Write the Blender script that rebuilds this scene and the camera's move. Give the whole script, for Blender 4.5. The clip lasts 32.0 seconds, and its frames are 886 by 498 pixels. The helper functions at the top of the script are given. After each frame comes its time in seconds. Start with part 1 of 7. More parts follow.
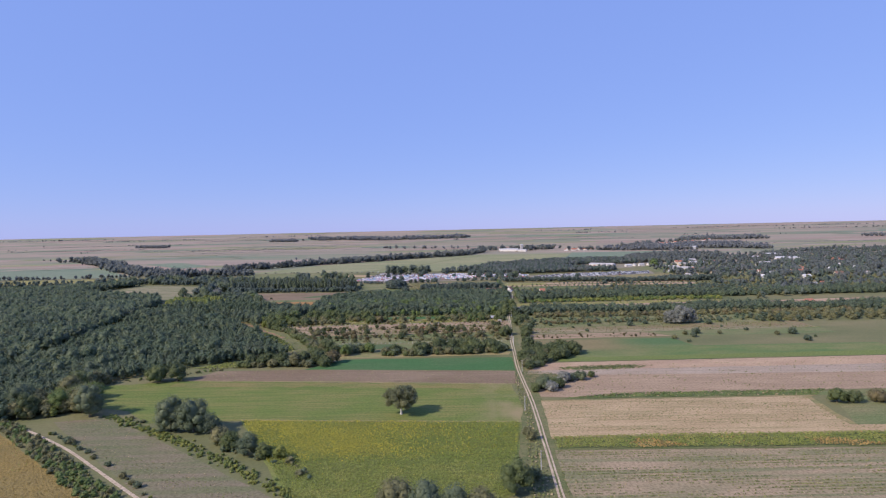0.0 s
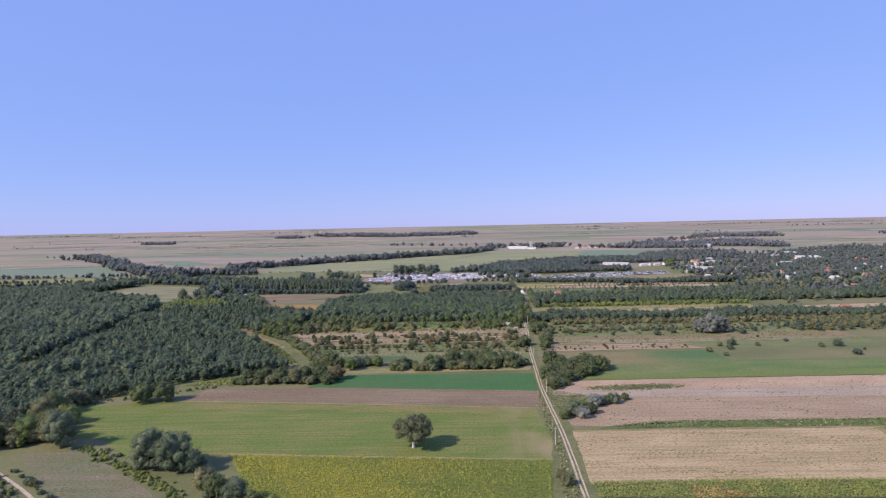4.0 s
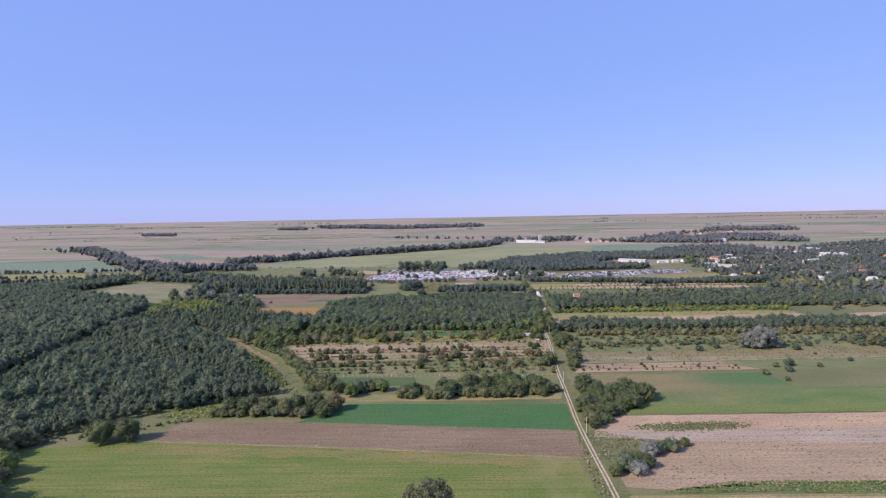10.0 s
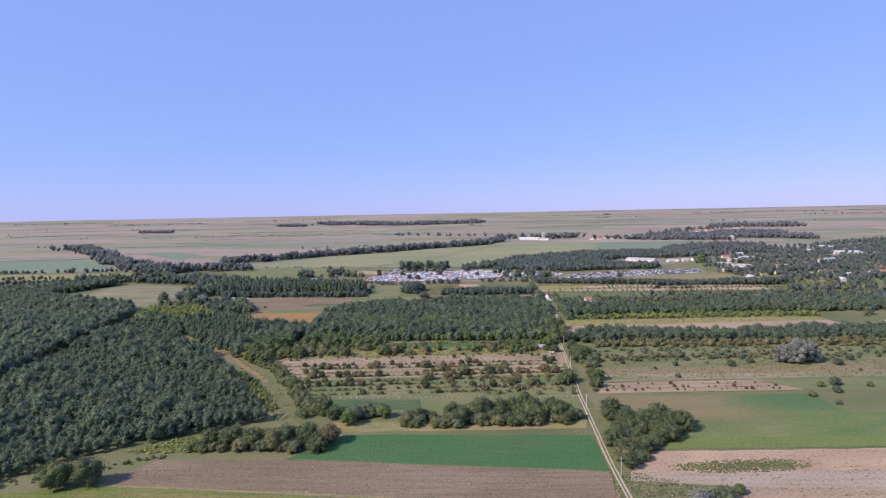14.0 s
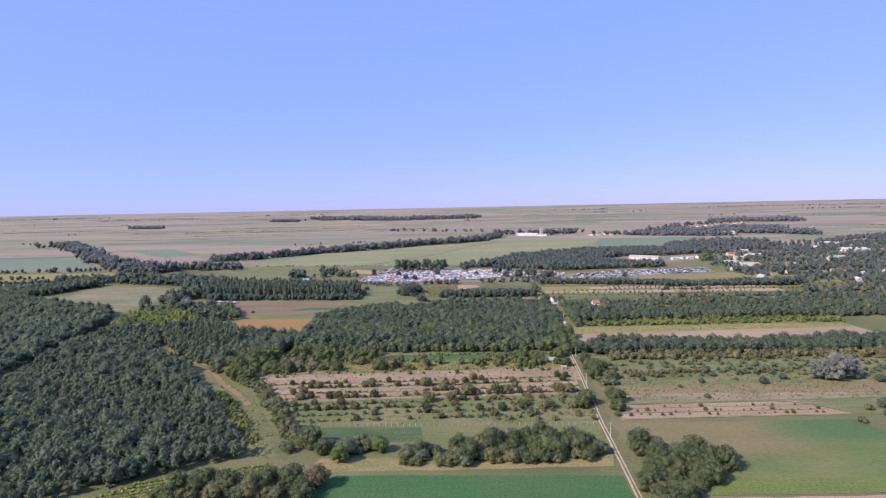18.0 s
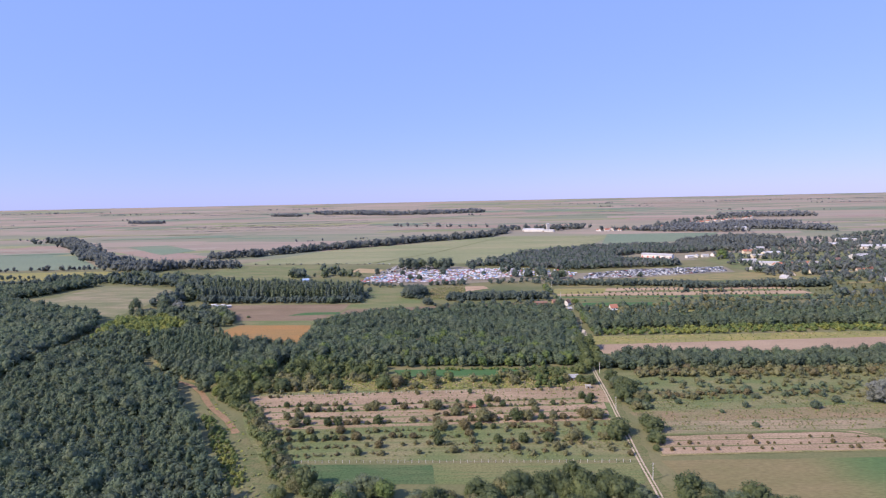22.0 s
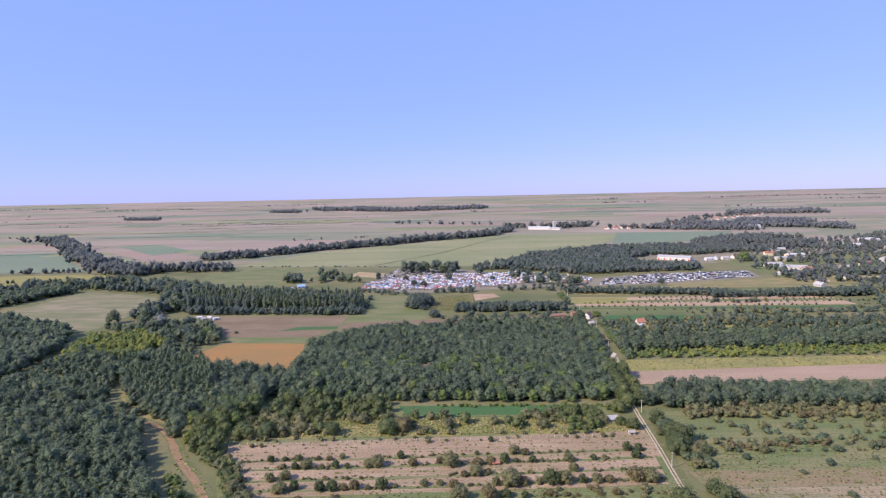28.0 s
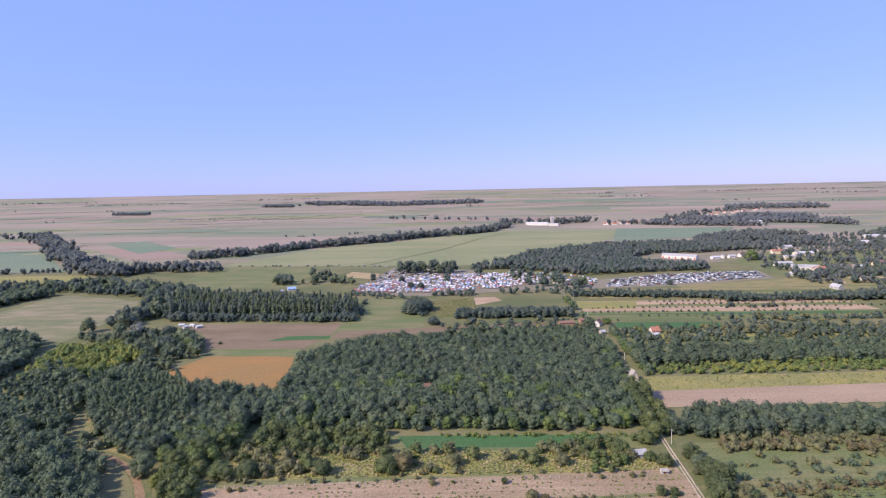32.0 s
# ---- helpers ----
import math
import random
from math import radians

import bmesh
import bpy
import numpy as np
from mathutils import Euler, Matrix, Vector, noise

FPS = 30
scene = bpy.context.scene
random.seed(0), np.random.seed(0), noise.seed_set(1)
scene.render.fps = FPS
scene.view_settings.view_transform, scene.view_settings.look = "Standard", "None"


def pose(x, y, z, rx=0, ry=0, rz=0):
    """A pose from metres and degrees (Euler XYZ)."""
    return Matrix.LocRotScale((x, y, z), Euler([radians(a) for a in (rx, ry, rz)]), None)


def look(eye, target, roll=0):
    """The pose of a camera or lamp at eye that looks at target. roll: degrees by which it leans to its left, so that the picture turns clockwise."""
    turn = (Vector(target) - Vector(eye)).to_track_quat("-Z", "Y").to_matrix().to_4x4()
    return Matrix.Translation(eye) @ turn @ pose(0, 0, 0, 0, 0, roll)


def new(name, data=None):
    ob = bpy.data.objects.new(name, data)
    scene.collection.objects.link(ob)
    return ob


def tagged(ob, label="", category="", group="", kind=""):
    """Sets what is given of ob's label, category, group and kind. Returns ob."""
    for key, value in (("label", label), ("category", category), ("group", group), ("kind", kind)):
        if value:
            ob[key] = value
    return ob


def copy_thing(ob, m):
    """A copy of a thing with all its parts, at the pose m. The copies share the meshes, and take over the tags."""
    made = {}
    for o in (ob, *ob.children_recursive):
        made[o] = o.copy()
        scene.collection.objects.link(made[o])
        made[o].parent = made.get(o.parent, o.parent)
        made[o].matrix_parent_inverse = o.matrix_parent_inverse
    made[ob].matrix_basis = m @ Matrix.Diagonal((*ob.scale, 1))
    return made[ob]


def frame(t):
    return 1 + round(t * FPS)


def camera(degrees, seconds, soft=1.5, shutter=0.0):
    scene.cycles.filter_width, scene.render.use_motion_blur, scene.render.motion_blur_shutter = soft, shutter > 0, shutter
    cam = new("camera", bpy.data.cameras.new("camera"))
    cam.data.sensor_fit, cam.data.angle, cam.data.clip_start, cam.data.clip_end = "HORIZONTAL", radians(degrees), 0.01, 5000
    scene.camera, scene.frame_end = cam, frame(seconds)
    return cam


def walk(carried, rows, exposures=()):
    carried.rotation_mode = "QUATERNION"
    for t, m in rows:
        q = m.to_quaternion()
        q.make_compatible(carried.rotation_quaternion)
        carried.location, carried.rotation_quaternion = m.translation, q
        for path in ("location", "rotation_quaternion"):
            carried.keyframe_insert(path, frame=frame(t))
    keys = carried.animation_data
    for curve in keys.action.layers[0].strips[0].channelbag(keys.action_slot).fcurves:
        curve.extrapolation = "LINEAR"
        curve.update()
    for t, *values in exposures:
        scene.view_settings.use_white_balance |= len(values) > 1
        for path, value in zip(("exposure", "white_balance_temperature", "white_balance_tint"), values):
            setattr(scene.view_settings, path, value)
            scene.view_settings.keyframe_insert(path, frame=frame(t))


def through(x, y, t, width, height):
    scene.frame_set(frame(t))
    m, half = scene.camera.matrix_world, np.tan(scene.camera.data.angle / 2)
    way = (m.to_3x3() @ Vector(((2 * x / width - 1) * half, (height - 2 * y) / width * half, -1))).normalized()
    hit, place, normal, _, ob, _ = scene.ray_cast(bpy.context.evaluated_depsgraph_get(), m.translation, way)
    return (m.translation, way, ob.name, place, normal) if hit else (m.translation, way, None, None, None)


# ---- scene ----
# A drone flies north over fields, orchards and woods towards a village market; x east, y north.

# ---- camera ----
cam = camera(74.9, 32.0, 1.15)
PATH = [
    (0.0, look((0.03, 0.28, 93.34), (-0.11, 999.71, 59.48), -1.252)),
    (0.5, look((-0.63, 4.97, 93.97), (-2.56, 1004.35, 58.72), -1.251)),
    (1.0, look((-1.28, 9.69, 94.60), (-4.81, 1009.04, 58.72), -1.251)),
    (1.5, look((-1.93, 14.42, 95.23), (-7.09, 1013.75, 59.11), -1.250)),
    (2.0, look((-2.58, 19.16, 95.86), (-9.17, 1018.46, 58.95), -1.249)),
    (2.5, look((-3.23, 23.93, 96.48), (-11.44, 1023.18, 58.60), -1.248)),
    (3.0, look((-3.88, 28.71, 97.11), (-14.32, 1027.93, 58.98), -1.247)),
    (3.5, look((-4.53, 33.51, 97.73), (-15.65, 1032.68, 58.54), -1.222)),
    (4.5, look((-5.83, 43.15, 98.96), (-17.81, 1042.17, 56.33), -1.172)),
    (5.5, look((-7.13, 52.85, 100.19), (-19.97, 1051.70, 54.11), -1.122)),
    (6.0, look((-7.78, 57.72, 100.80), (-21.28, 1056.47, 52.65), -1.097)),
    (6.5, look((-8.43, 62.61, 101.41), (-23.10, 1061.24, 51.29), -1.075)),
    (7.0, look((-9.08, 67.50, 102.02), (-24.48, 1066.03, 49.89), -1.053)),
    (7.5, look((-9.73, 72.42, 102.63), (-25.87, 1070.86, 49.22), -1.031)),
    (8.0, look((-10.37, 77.34, 103.24), (-27.46, 1075.72, 48.92), -1.009)),
    (8.5, look((-11.02, 82.27, 103.85), (-28.86, 1080.59, 48.63), -0.987)),
    (9.0, look((-11.67, 87.22, 104.45), (-30.13, 1085.47, 48.23), -0.965)),
    (9.5, look((-12.32, 92.18, 105.06), (-30.92, 1090.42, 48.68), -0.978)),
    (10.0, look((-12.98, 97.15, 105.67), (-31.84, 1095.36, 48.93), -0.991)),
    (10.5, look((-13.63, 102.13, 106.27), (-32.90, 1100.29, 48.86), -1.000)),
    (11.0, look((-14.28, 107.11, 106.88), (-34.21, 1105.26, 49.28), -1.008)),
    (11.5, look((-14.93, 112.11, 107.48), (-35.52, 1110.21, 49.34), -1.017)),
    (12.0, look((-15.59, 117.12, 108.09), (-36.44, 1115.13, 48.67), -1.025)),
    (12.5, look((-16.25, 122.13, 108.69), (-37.02, 1120.07, 47.98), -1.034)),
    (13.0, look((-16.90, 127.16, 109.30), (-37.38, 1125.02, 47.22), -1.042)),
    (13.5, look((-17.56, 132.19, 109.90), (-37.07, 1129.97, 46.29), -1.054)),
    (14.0, look((-18.22, 137.22, 110.51), (-37.45, 1134.95, 45.89), -1.066)),
    (14.5, look((-18.88, 142.27, 111.12), (-37.75, 1139.92, 45.34), -1.078)),
    (15.5, look((-20.21, 152.38, 112.34), (-37.12, 1149.89, 43.93), -1.101)),
    (16.5, look((-21.54, 162.51, 113.56), (-36.49, 1159.87, 42.53), -1.125)),
    (17.0, look((-22.21, 167.58, 114.17), (-35.02, 1164.88, 41.86), -1.137)),
    (17.5, look((-22.88, 172.65, 114.79), (-33.91, 1169.88, 41.20), -1.137)),
    (18.0, look((-23.56, 177.73, 115.41), (-33.81, 1174.86, 40.32), -1.137)),
    (18.5, look((-24.23, 182.82, 116.02), (-34.45, 1179.83, 39.43), -1.137)),
    (19.0, look((-24.91, 187.90, 116.64), (-35.09, 1184.81, 38.67), -1.137)),
    (19.5, look((-25.59, 192.99, 117.27), (-36.57, 1189.76, 37.74), -1.143)),
    (20.0, look((-26.27, 198.08, 117.89), (-37.85, 1194.74, 36.98), -1.149)),
    (20.5, look((-26.96, 203.17, 118.52), (-39.51, 1199.72, 36.41), -1.155)),
    (21.0, look((-27.65, 208.27, 119.15), (-41.35, 1204.67, 35.55), -1.161)),
    (21.5, look((-28.34, 213.36, 119.78), (-43.02, 1209.63, 34.73), -1.159)),
    (22.0, look((-29.03, 218.46, 120.41), (-44.32, 1214.62, 34.20), -1.156)),
    (22.5, look((-29.72, 223.55, 121.05), (-45.63, 1219.62, 33.87), -1.153)),
    (23.0, look((-30.42, 228.65, 121.69), (-47.32, 1224.63, 33.72), -1.150)),
    (23.5, look((-31.12, 233.74, 122.33), (-49.54, 1229.70, 34.44), -1.169)),
    (24.0, look((-31.83, 238.83, 122.98), (-51.56, 1234.75, 34.97), -1.188)),
    (24.5, look((-32.54, 243.92, 123.63), (-53.21, 1239.77, 34.96), -1.207)),
    (25.0, look((-33.25, 249.01, 124.28), (-55.09, 1244.75, 34.66), -1.226)),
    (25.5, look((-33.96, 254.09, 124.93), (-55.20, 1249.73, 34.11), -1.213)),
    (26.5, look((-35.40, 264.25, 126.26), (-54.76, 1259.76, 33.53), -1.189)),
    (27.5, look((-36.86, 274.40, 127.60), (-54.32, 1269.76, 32.96), -1.164)),
    (28.0, look((-37.59, 279.47, 128.27), (-53.90, 1274.75, 32.66), -1.151)),
    (28.5, look((-38.33, 284.53, 128.95), (-53.65, 1279.68, 31.77), -1.157)),
    (29.0, look((-39.07, 289.58, 129.64), (-53.00, 1284.59, 30.83), -1.163)),
    (29.5, look((-39.81, 294.63, 130.33), (-52.36, 1289.54, 30.28), -1.168)),
    (30.0, look((-40.56, 299.67, 131.02), (-52.19, 1294.47, 29.81), -1.174)),
    (30.5, look((-41.31, 304.71, 131.72), (-51.70, 1299.36, 28.92), -1.169)),
    (31.0, look((-42.07, 309.74, 132.42), (-51.32, 1304.22, 27.88), -1.164)),
    (31.5, look((-42.83, 314.76, 133.13), (-50.57, 1309.08, 27.02), -1.159)),
    (32.0, look((-43.60, 319.77, 133.84), (-49.66, 1313.96, 26.39), -1.154)),
]
walk(cam, PATH, [(0.0, 0.19, 6500, 10), (3.0, 0.26, 6500, 10), (10.0, 0.30, 6500, 10.3), (14.5, 0.33, 6520, 10.8), (17.0, 0.41, 6540, 11.3), (32.0, 0.47, 6550, 12)])

# ---- light ----
SUN_EL, SUN_AZ = radians(38), radians(240)      # azimuth clockwise from north: the sun stands behind, to the west
world = bpy.data.worlds.new("daylight")
scene.world = world
world.use_nodes = True
wn, wl = world.node_tree.nodes, world.node_tree.links
sky = wn.new("ShaderNodeTexSky")
sky.sky_type, sky.sun_disc = "NISHITA", False
sky.sun_elevation, sky.sun_rotation = SUN_EL, SUN_AZ
sky.altitude, sky.air_density, sky.dust_density, sky.ozone_density = 120, 1.0, 0.15, 6.0
wn["Background"].inputs["Strength"].default_value = 0.15
haze = wn.new("ShaderNodeMix")      # late-summer haze evens out the sky's blue
haze.data_type = "RGBA"
haze.inputs[0].default_value = 0.78
haze.inputs[7].default_value = (1.42, 2.20, 5.55, 1)
warm = wn.new("ShaderNodeMix")       # dust reddens the low sky a little
warm.data_type, warm.blend_type = "RGBA", "MULTIPLY"
warm.inputs[0].default_value = 1.0
warm.inputs[7].default_value = (1.22, 0.95, 0.74, 1)
wl.new(sky.outputs["Color"], warm.inputs[6])
wl.new(warm.outputs[2], haze.inputs[6])
wl.new(haze.outputs[2], wn["Background"].inputs["Color"])
sun = new("sun", bpy.data.lights.new("sun", "SUN"))
sun.data.energy, sun.data.angle, sun.data.color = 4.5, radians(0.5), (1.02, 0.885, 0.785)
sun_from = Vector((math.sin(SUN_AZ) * math.cos(SUN_EL), math.cos(SUN_AZ) * math.cos(SUN_EL), math.sin(SUN_EL)))
sun.matrix_world = look(sun_from * 500, (0, 0, 0))


# ---- materials ----
def shader(name, rough=0.85):
    m = bpy.data.materials.new(name)
    m.use_nodes = True
    n, l = m.node_tree.nodes, m.node_tree.links
    b = n["Principled BSDF"]
    b.inputs["Roughness"].default_value = rough
    b.inputs["Specular IOR Level"].default_value = 0.2
    return m, n, l, b


def noise_tex(n, l, scale, stretch=(1, 1, 1), turn=0.0, detail=3.0):
    geo, mp, tex = n.new("ShaderNodeNewGeometry"), n.new("ShaderNodeMapping"), n.new("ShaderNodeTexNoise")
    mp.inputs["Rotation"].default_value = (0, 0, radians(turn))
    mp.inputs["Scale"].default_value = stretch
    tex.inputs["Scale"].default_value, tex.inputs["Detail"].default_value = scale, detail
    l.new(geo.outputs["Position"], mp.inputs["Vector"])
    l.new(mp.outputs["Vector"], tex.inputs["Vector"])
    return tex.outputs["Fac"]


def ramp(n, l, fac, stops):
    r = n.new("ShaderNodeValToRGB")
    while len(r.color_ramp.elements) < len(stops):
        r.color_ramp.elements.new(0.5)
    for e, (p, c) in zip(r.color_ramp.elements, stops):
        e.position, e.color = p, (*c, 1)
    l.new(fac, r.inputs["Fac"])
    return r.outputs["Color"]


def mix(n, l, fac, a, b, mode="MIX"):
    m = n.new("ShaderNodeMix")
    m.data_type, m.blend_type = "RGBA", mode
    for sock, v in ((m.inputs[0], fac), (m.inputs[6], a), (m.inputs[7], b)):
        if isinstance(v, (int, float)):
            sock.default_value = v
        elif isinstance(v, tuple):
            sock.default_value = (*v, 1)
        else:
            l.new(v, sock)
    return m.outputs[2]


def bump(n, l, b, height, dist, strength=0.6):
    k = n.new("ShaderNodeBump")
    k.inputs["Strength"].default_value, k.inputs["Distance"].default_value = strength, dist
    l.new(height, k.inputs["Height"])
    l.new(k.outputs["Normal"], b.inputs["Normal"])


def field_mat(name, base, other, streak, turn=0.0, patch=40.0, row=2.2, amount=0.55, long=0.05, rough=0.95):
    """Soil or crop: broad patches of two colours, streaks along the rows, fine grain."""
    m, n, l, b = shader(name, rough)
    big = noise_tex(n, l, 1.0 / patch, (0.5, 1, 1), turn, 4)
    lines = noise_tex(n, l, 1.0 / row, (long, 1, 1), turn, 4)
    grain = noise_tex(n, l, 0.9, (1, 1, 1), turn, 5)
    c = mix(n, l, ramp(n, l, big, [(0.40, (0, 0, 0)), (0.62, (1, 1, 1))]), base, other)
    f = n.new("ShaderNodeMath")
    f.operation = "MULTIPLY"
    f.inputs[1].default_value = amount
    l.new(ramp(n, l, lines, [(0.47, (0, 0, 0)), (0.60, (1, 1, 1))]), f.inputs[0])
    c = mix(n, l, f.outputs[0], c, streak)
    c = mix(n, l, 0.75, c, ramp(n, l, grain, [(0.28, (0.5, 0.5, 0.48)), (0.5, (0.92, 0.92, 0.92)), (0.72, (1.18, 1.18, 1.18))]), "MULTIPLY")
    l.new(c, b.inputs["Base Color"])
    bump(n, l, b, grain, 0.35)
    return m


def wear(m, x0, x1, soil):
    """Wears a crop thin in patches, more and more from x0 towards x1, so that dry soil shows."""
    n, l = m.node_tree.nodes, m.node_tree.links
    b = next(k for k in n if k.type == "BSDF_PRINCIPLED")
    old = b.inputs["Base Color"].links[0].from_socket
    place = n.new("ShaderNodeNewGeometry")
    split = n.new("ShaderNodeSeparateXYZ")
    l.new(place.outputs["Position"], split.inputs[0])
    near = n.new("ShaderNodeMapRange")
    near.inputs["From Min"].default_value, near.inputs["From Max"].default_value = x0, x1
    l.new(split.outputs["X"], near.inputs["Value"])
    patch = ramp(n, l, noise_tex(n, l, 0.05, (1, 0.6, 1), 0, 5), [(0.40, (0, 0, 0)), (0.62, (1, 1, 1))])
    f = n.new("ShaderNodeMath")
    f.operation = "MULTIPLY"
    l.new(near.outputs[0], f.inputs[0])
    l.new(patch, f.inputs[1])
    l.new(mix(n, l, f.outputs[0], old, soil), b.inputs["Base Color"])


def leaf_mat(name, dark, mid, light, through=0.22, spread=9.0):
    m, n, l, b = shader(name, 0.65)
    b.inputs["Specular IOR Level"].default_value = 0.3
    geo = n.new("ShaderNodeNewGeometry")
    big = noise_tex(n, l, 1.0 / spread, (1, 1, 0.35), 0, 2)
    c = ramp(n, l, big, [(0.3, dark), (0.52, mid), (0.72, light)])
    c = mix(n, l, 0.6, c, ramp(n, l, geo.outputs["Random Per Island"], [(0, (0.74, 0.77, 0.74)), (1, (1.24, 1.2, 1.14))]), "MULTIPLY")
    l.new(c, b.inputs["Base Color"])
    t = n.new("ShaderNodeBsdfTranslucent")
    l.new(c, t.inputs["Color"])
    x = n.new("ShaderNodeMixShader")
    x.inputs[0].default_value = through
    l.new(b.outputs[0], x.inputs[1])
    l.new(t.outputs[0], x.inputs[2])
    l.new(x.outputs[0], n["Material Output"].inputs["Surface"])
    return m


def plain_mat(name, colour, rough=0.7, worn=0.25, scale=1.2, metal=0.0, random=0.0):
    m, n, l, b = shader(name, rough)
    b.inputs["Metallic"].default_value = metal
    c = ramp(n, l, noise_tex(n, l, scale, (1, 1, 1), 0, 5),
             [(0.3, tuple(v * (1 - worn) for v in colour)), (0.7, tuple(min(1, v * (1 + worn * 0.3)) for v in colour))])
    if random:
        info = n.new("ShaderNodeObjectInfo")
        c = mix(n, l, random, c, ramp(n, l, info.outputs["Random"], [(0, (0.5, 0.5, 0.5)), (1, (1.2, 1.2, 1.2))]), "MULTIPLY")
    l.new(c, b.inputs["Base Color"])
    return m


MEADOW = field_mat("meadow_grass", (0.143, 0.171, 0.068), (0.216, 0.197, 0.097), (0.118, 0.150, 0.057), 2, 20, 3, 0.55)
ALFALFA = field_mat("mown_green_crop", (0.132, 0.170, 0.040), (0.185, 0.185, 0.058), (0.096, 0.142, 0.032), 4, 16, 1.5, 0.65, 0.025)
wear(ALFALFA, 6, 36, (0.25, 0.205, 0.105))
BRIGHT = field_mat("young_green_crop", (0.059, 0.139, 0.046), (0.074, 0.139, 0.052), (0.048, 0.118, 0.040), 4, 22, 1.5, 0.5)
OLIVE = field_mat("olive_green_crop", (0.135, 0.165, 0.062), (0.185, 0.18, 0.078), (0.10, 0.15, 0.056), 0, 30, 2, 0.5)
BROWN = field_mat("brown_ploughed_soil", (0.199, 0.144, 0.091), (0.242, 0.181, 0.117), (0.157, 0.118, 0.074), 4, 30, 1.8, 0.55)
PINK = field_mat("pale_dry_soil", (0.43, 0.31, 0.20), (0.34, 0.238, 0.155), (0.385, 0.272, 0.175), -2, 22, 2.2, 0.5)
BEIGE = field_mat("beige_stubble_soil", (0.365, 0.27, 0.15), (0.42, 0.315, 0.18), (0.27, 0.225, 0.11), -1, 14, 2.6, 0.65)
GREYGREEN = field_mat("weedy_stubble", (0.245, 0.205, 0.12), (0.32, 0.245, 0.155), (0.155, 0.17, 0.08), 0, 15, 3.2, 0.7, 0.025)
GREYSOIL = field_mat("grey_soil_with_weeds", (0.165, 0.155, 0.088), (0.20, 0.165, 0.108), (0.125, 0.145, 0.062), -45, 11, 4.5, 0.6)
OCHRE = field_mat("ripe_crop_ground", (0.28, 0.205, 0.07), (0.25, 0.195, 0.075), (0.21, 0.16, 0.055), -42, 20, 1.4, 0.5)
ORANGE = field_mat("ripe_orange_crop", (0.335, 0.185, 0.068), (0.29, 0.18, 0.07), (0.25, 0.165, 0.07), 8, 26, 2.5, 0.6)
DRY = field_mat("dry_grass", (0.27, 0.22, 0.10), (0.18, 0.19, 0.075), (0.30, 0.23, 0.12), 0, 12, 3, 0.5, 0.4)
VERGE = field_mat("verge_grass", (0.15, 0.155, 0.068), (0.11, 0.13, 0.05), (0.20, 0.17, 0.085), 85, 9, 2, 0.5, 0.3)
SUNGROUND = field_mat("crop_ground", (0.16, 0.195, 0.055), (0.19, 0.20, 0.06), (0.14, 0.17, 0.05), 2, 20, 1.5, 0.5)
YELLOWGRASS = field_mat("yellow_dry_grass", (0.29, 0.255, 0.085), (0.22, 0.215, 0.078), (0.26, 0.235, 0.095), 0, 20, 3, 0.5)
ORCHSOIL = field_mat("bare_orchard_soil", (0.370, 0.267, 0.176), (0.301, 0.215, 0.138), (0.241, 0.194, 0.103), 3, 18, 3.4, 0.55, 0.03)
PALEHILL = field_mat("pale_pasture", (0.19, 0.19, 0.098), (0.28, 0.235, 0.145), (0.14, 0.158, 0.078), 30, 30, 12, 0.6, 0.3)
# Far plain colours are lifted paler, with distance haze in the base colour.
PLAIN_A = field_mat("hazed_far_stubble", (0.299, 0.256, 0.194), (0.334, 0.279, 0.220), (0.264, 0.242, 0.167), 2, 320, 60, 0.5, 0.04)
PLAIN_B = field_mat("hazed_far_pasture", (0.228, 0.242, 0.122), (0.285, 0.271, 0.149), (0.190, 0.218, 0.108), 2, 130, 30, 0.55, 0.06)
PLAIN_C = field_mat("hazed_far_green_crop", (0.165, 0.22, 0.145), (0.195, 0.23, 0.15), (0.155, 0.20, 0.135), 2, 200, 40, 0.4, 0.05)
PLAIN_D = field_mat("hazed_far_rust_soil", (0.315, 0.230, 0.175), (0.306, 0.230, 0.189), (0.279, 0.221, 0.161), 2, 200, 40, 0.4, 0.05)
DIRT = field_mat("pale_road_dirt", (0.44, 0.35, 0.25), (0.49, 0.395, 0.285), (0.33, 0.27, 0.185), 85, 8, 0.8, 0.4, 0.1)
REDSOIL = field_mat("reddish_earth", (0.295, 0.189, 0.110), (0.246, 0.163, 0.092), (0.221, 0.167, 0.083), 40, 8, 2, 0.4, 0.3)
GRAVEL = field_mat("trodden_ground", (0.24, 0.205, 0.15), (0.20, 0.185, 0.125), (0.29, 0.245, 0.18), 0, 15, 4, 0.4, 0.3)

# These two greens carry extra blue for the haze over the woods.
LOCUST = leaf_mat("hazed_locust_leaves", (0.107, 0.153, 0.096), (0.142, 0.189, 0.113), (0.193, 0.229, 0.132), 0.42)
OAK = leaf_mat("hazed_dark_leaves", (0.091, 0.127, 0.088), (0.120, 0.157, 0.103), (0.161, 0.191, 0.119), 0.42)
HEDGE = leaf_mat("hedge_leaves", (0.108, 0.142, 0.058), (0.148, 0.182, 0.072), (0.20, 0.225, 0.088), 0.42, 5)
HEDGEDARK = leaf_mat("dark_hedge_leaves", (0.088, 0.118, 0.056), (0.118, 0.148, 0.066), (0.158, 0.184, 0.08), 0.42, 5)
FRESH = leaf_mat("fresh_green_leaves", (0.115, 0.172, 0.062), (0.165, 0.222, 0.074), (0.215, 0.262, 0.088), 0.4, 6)
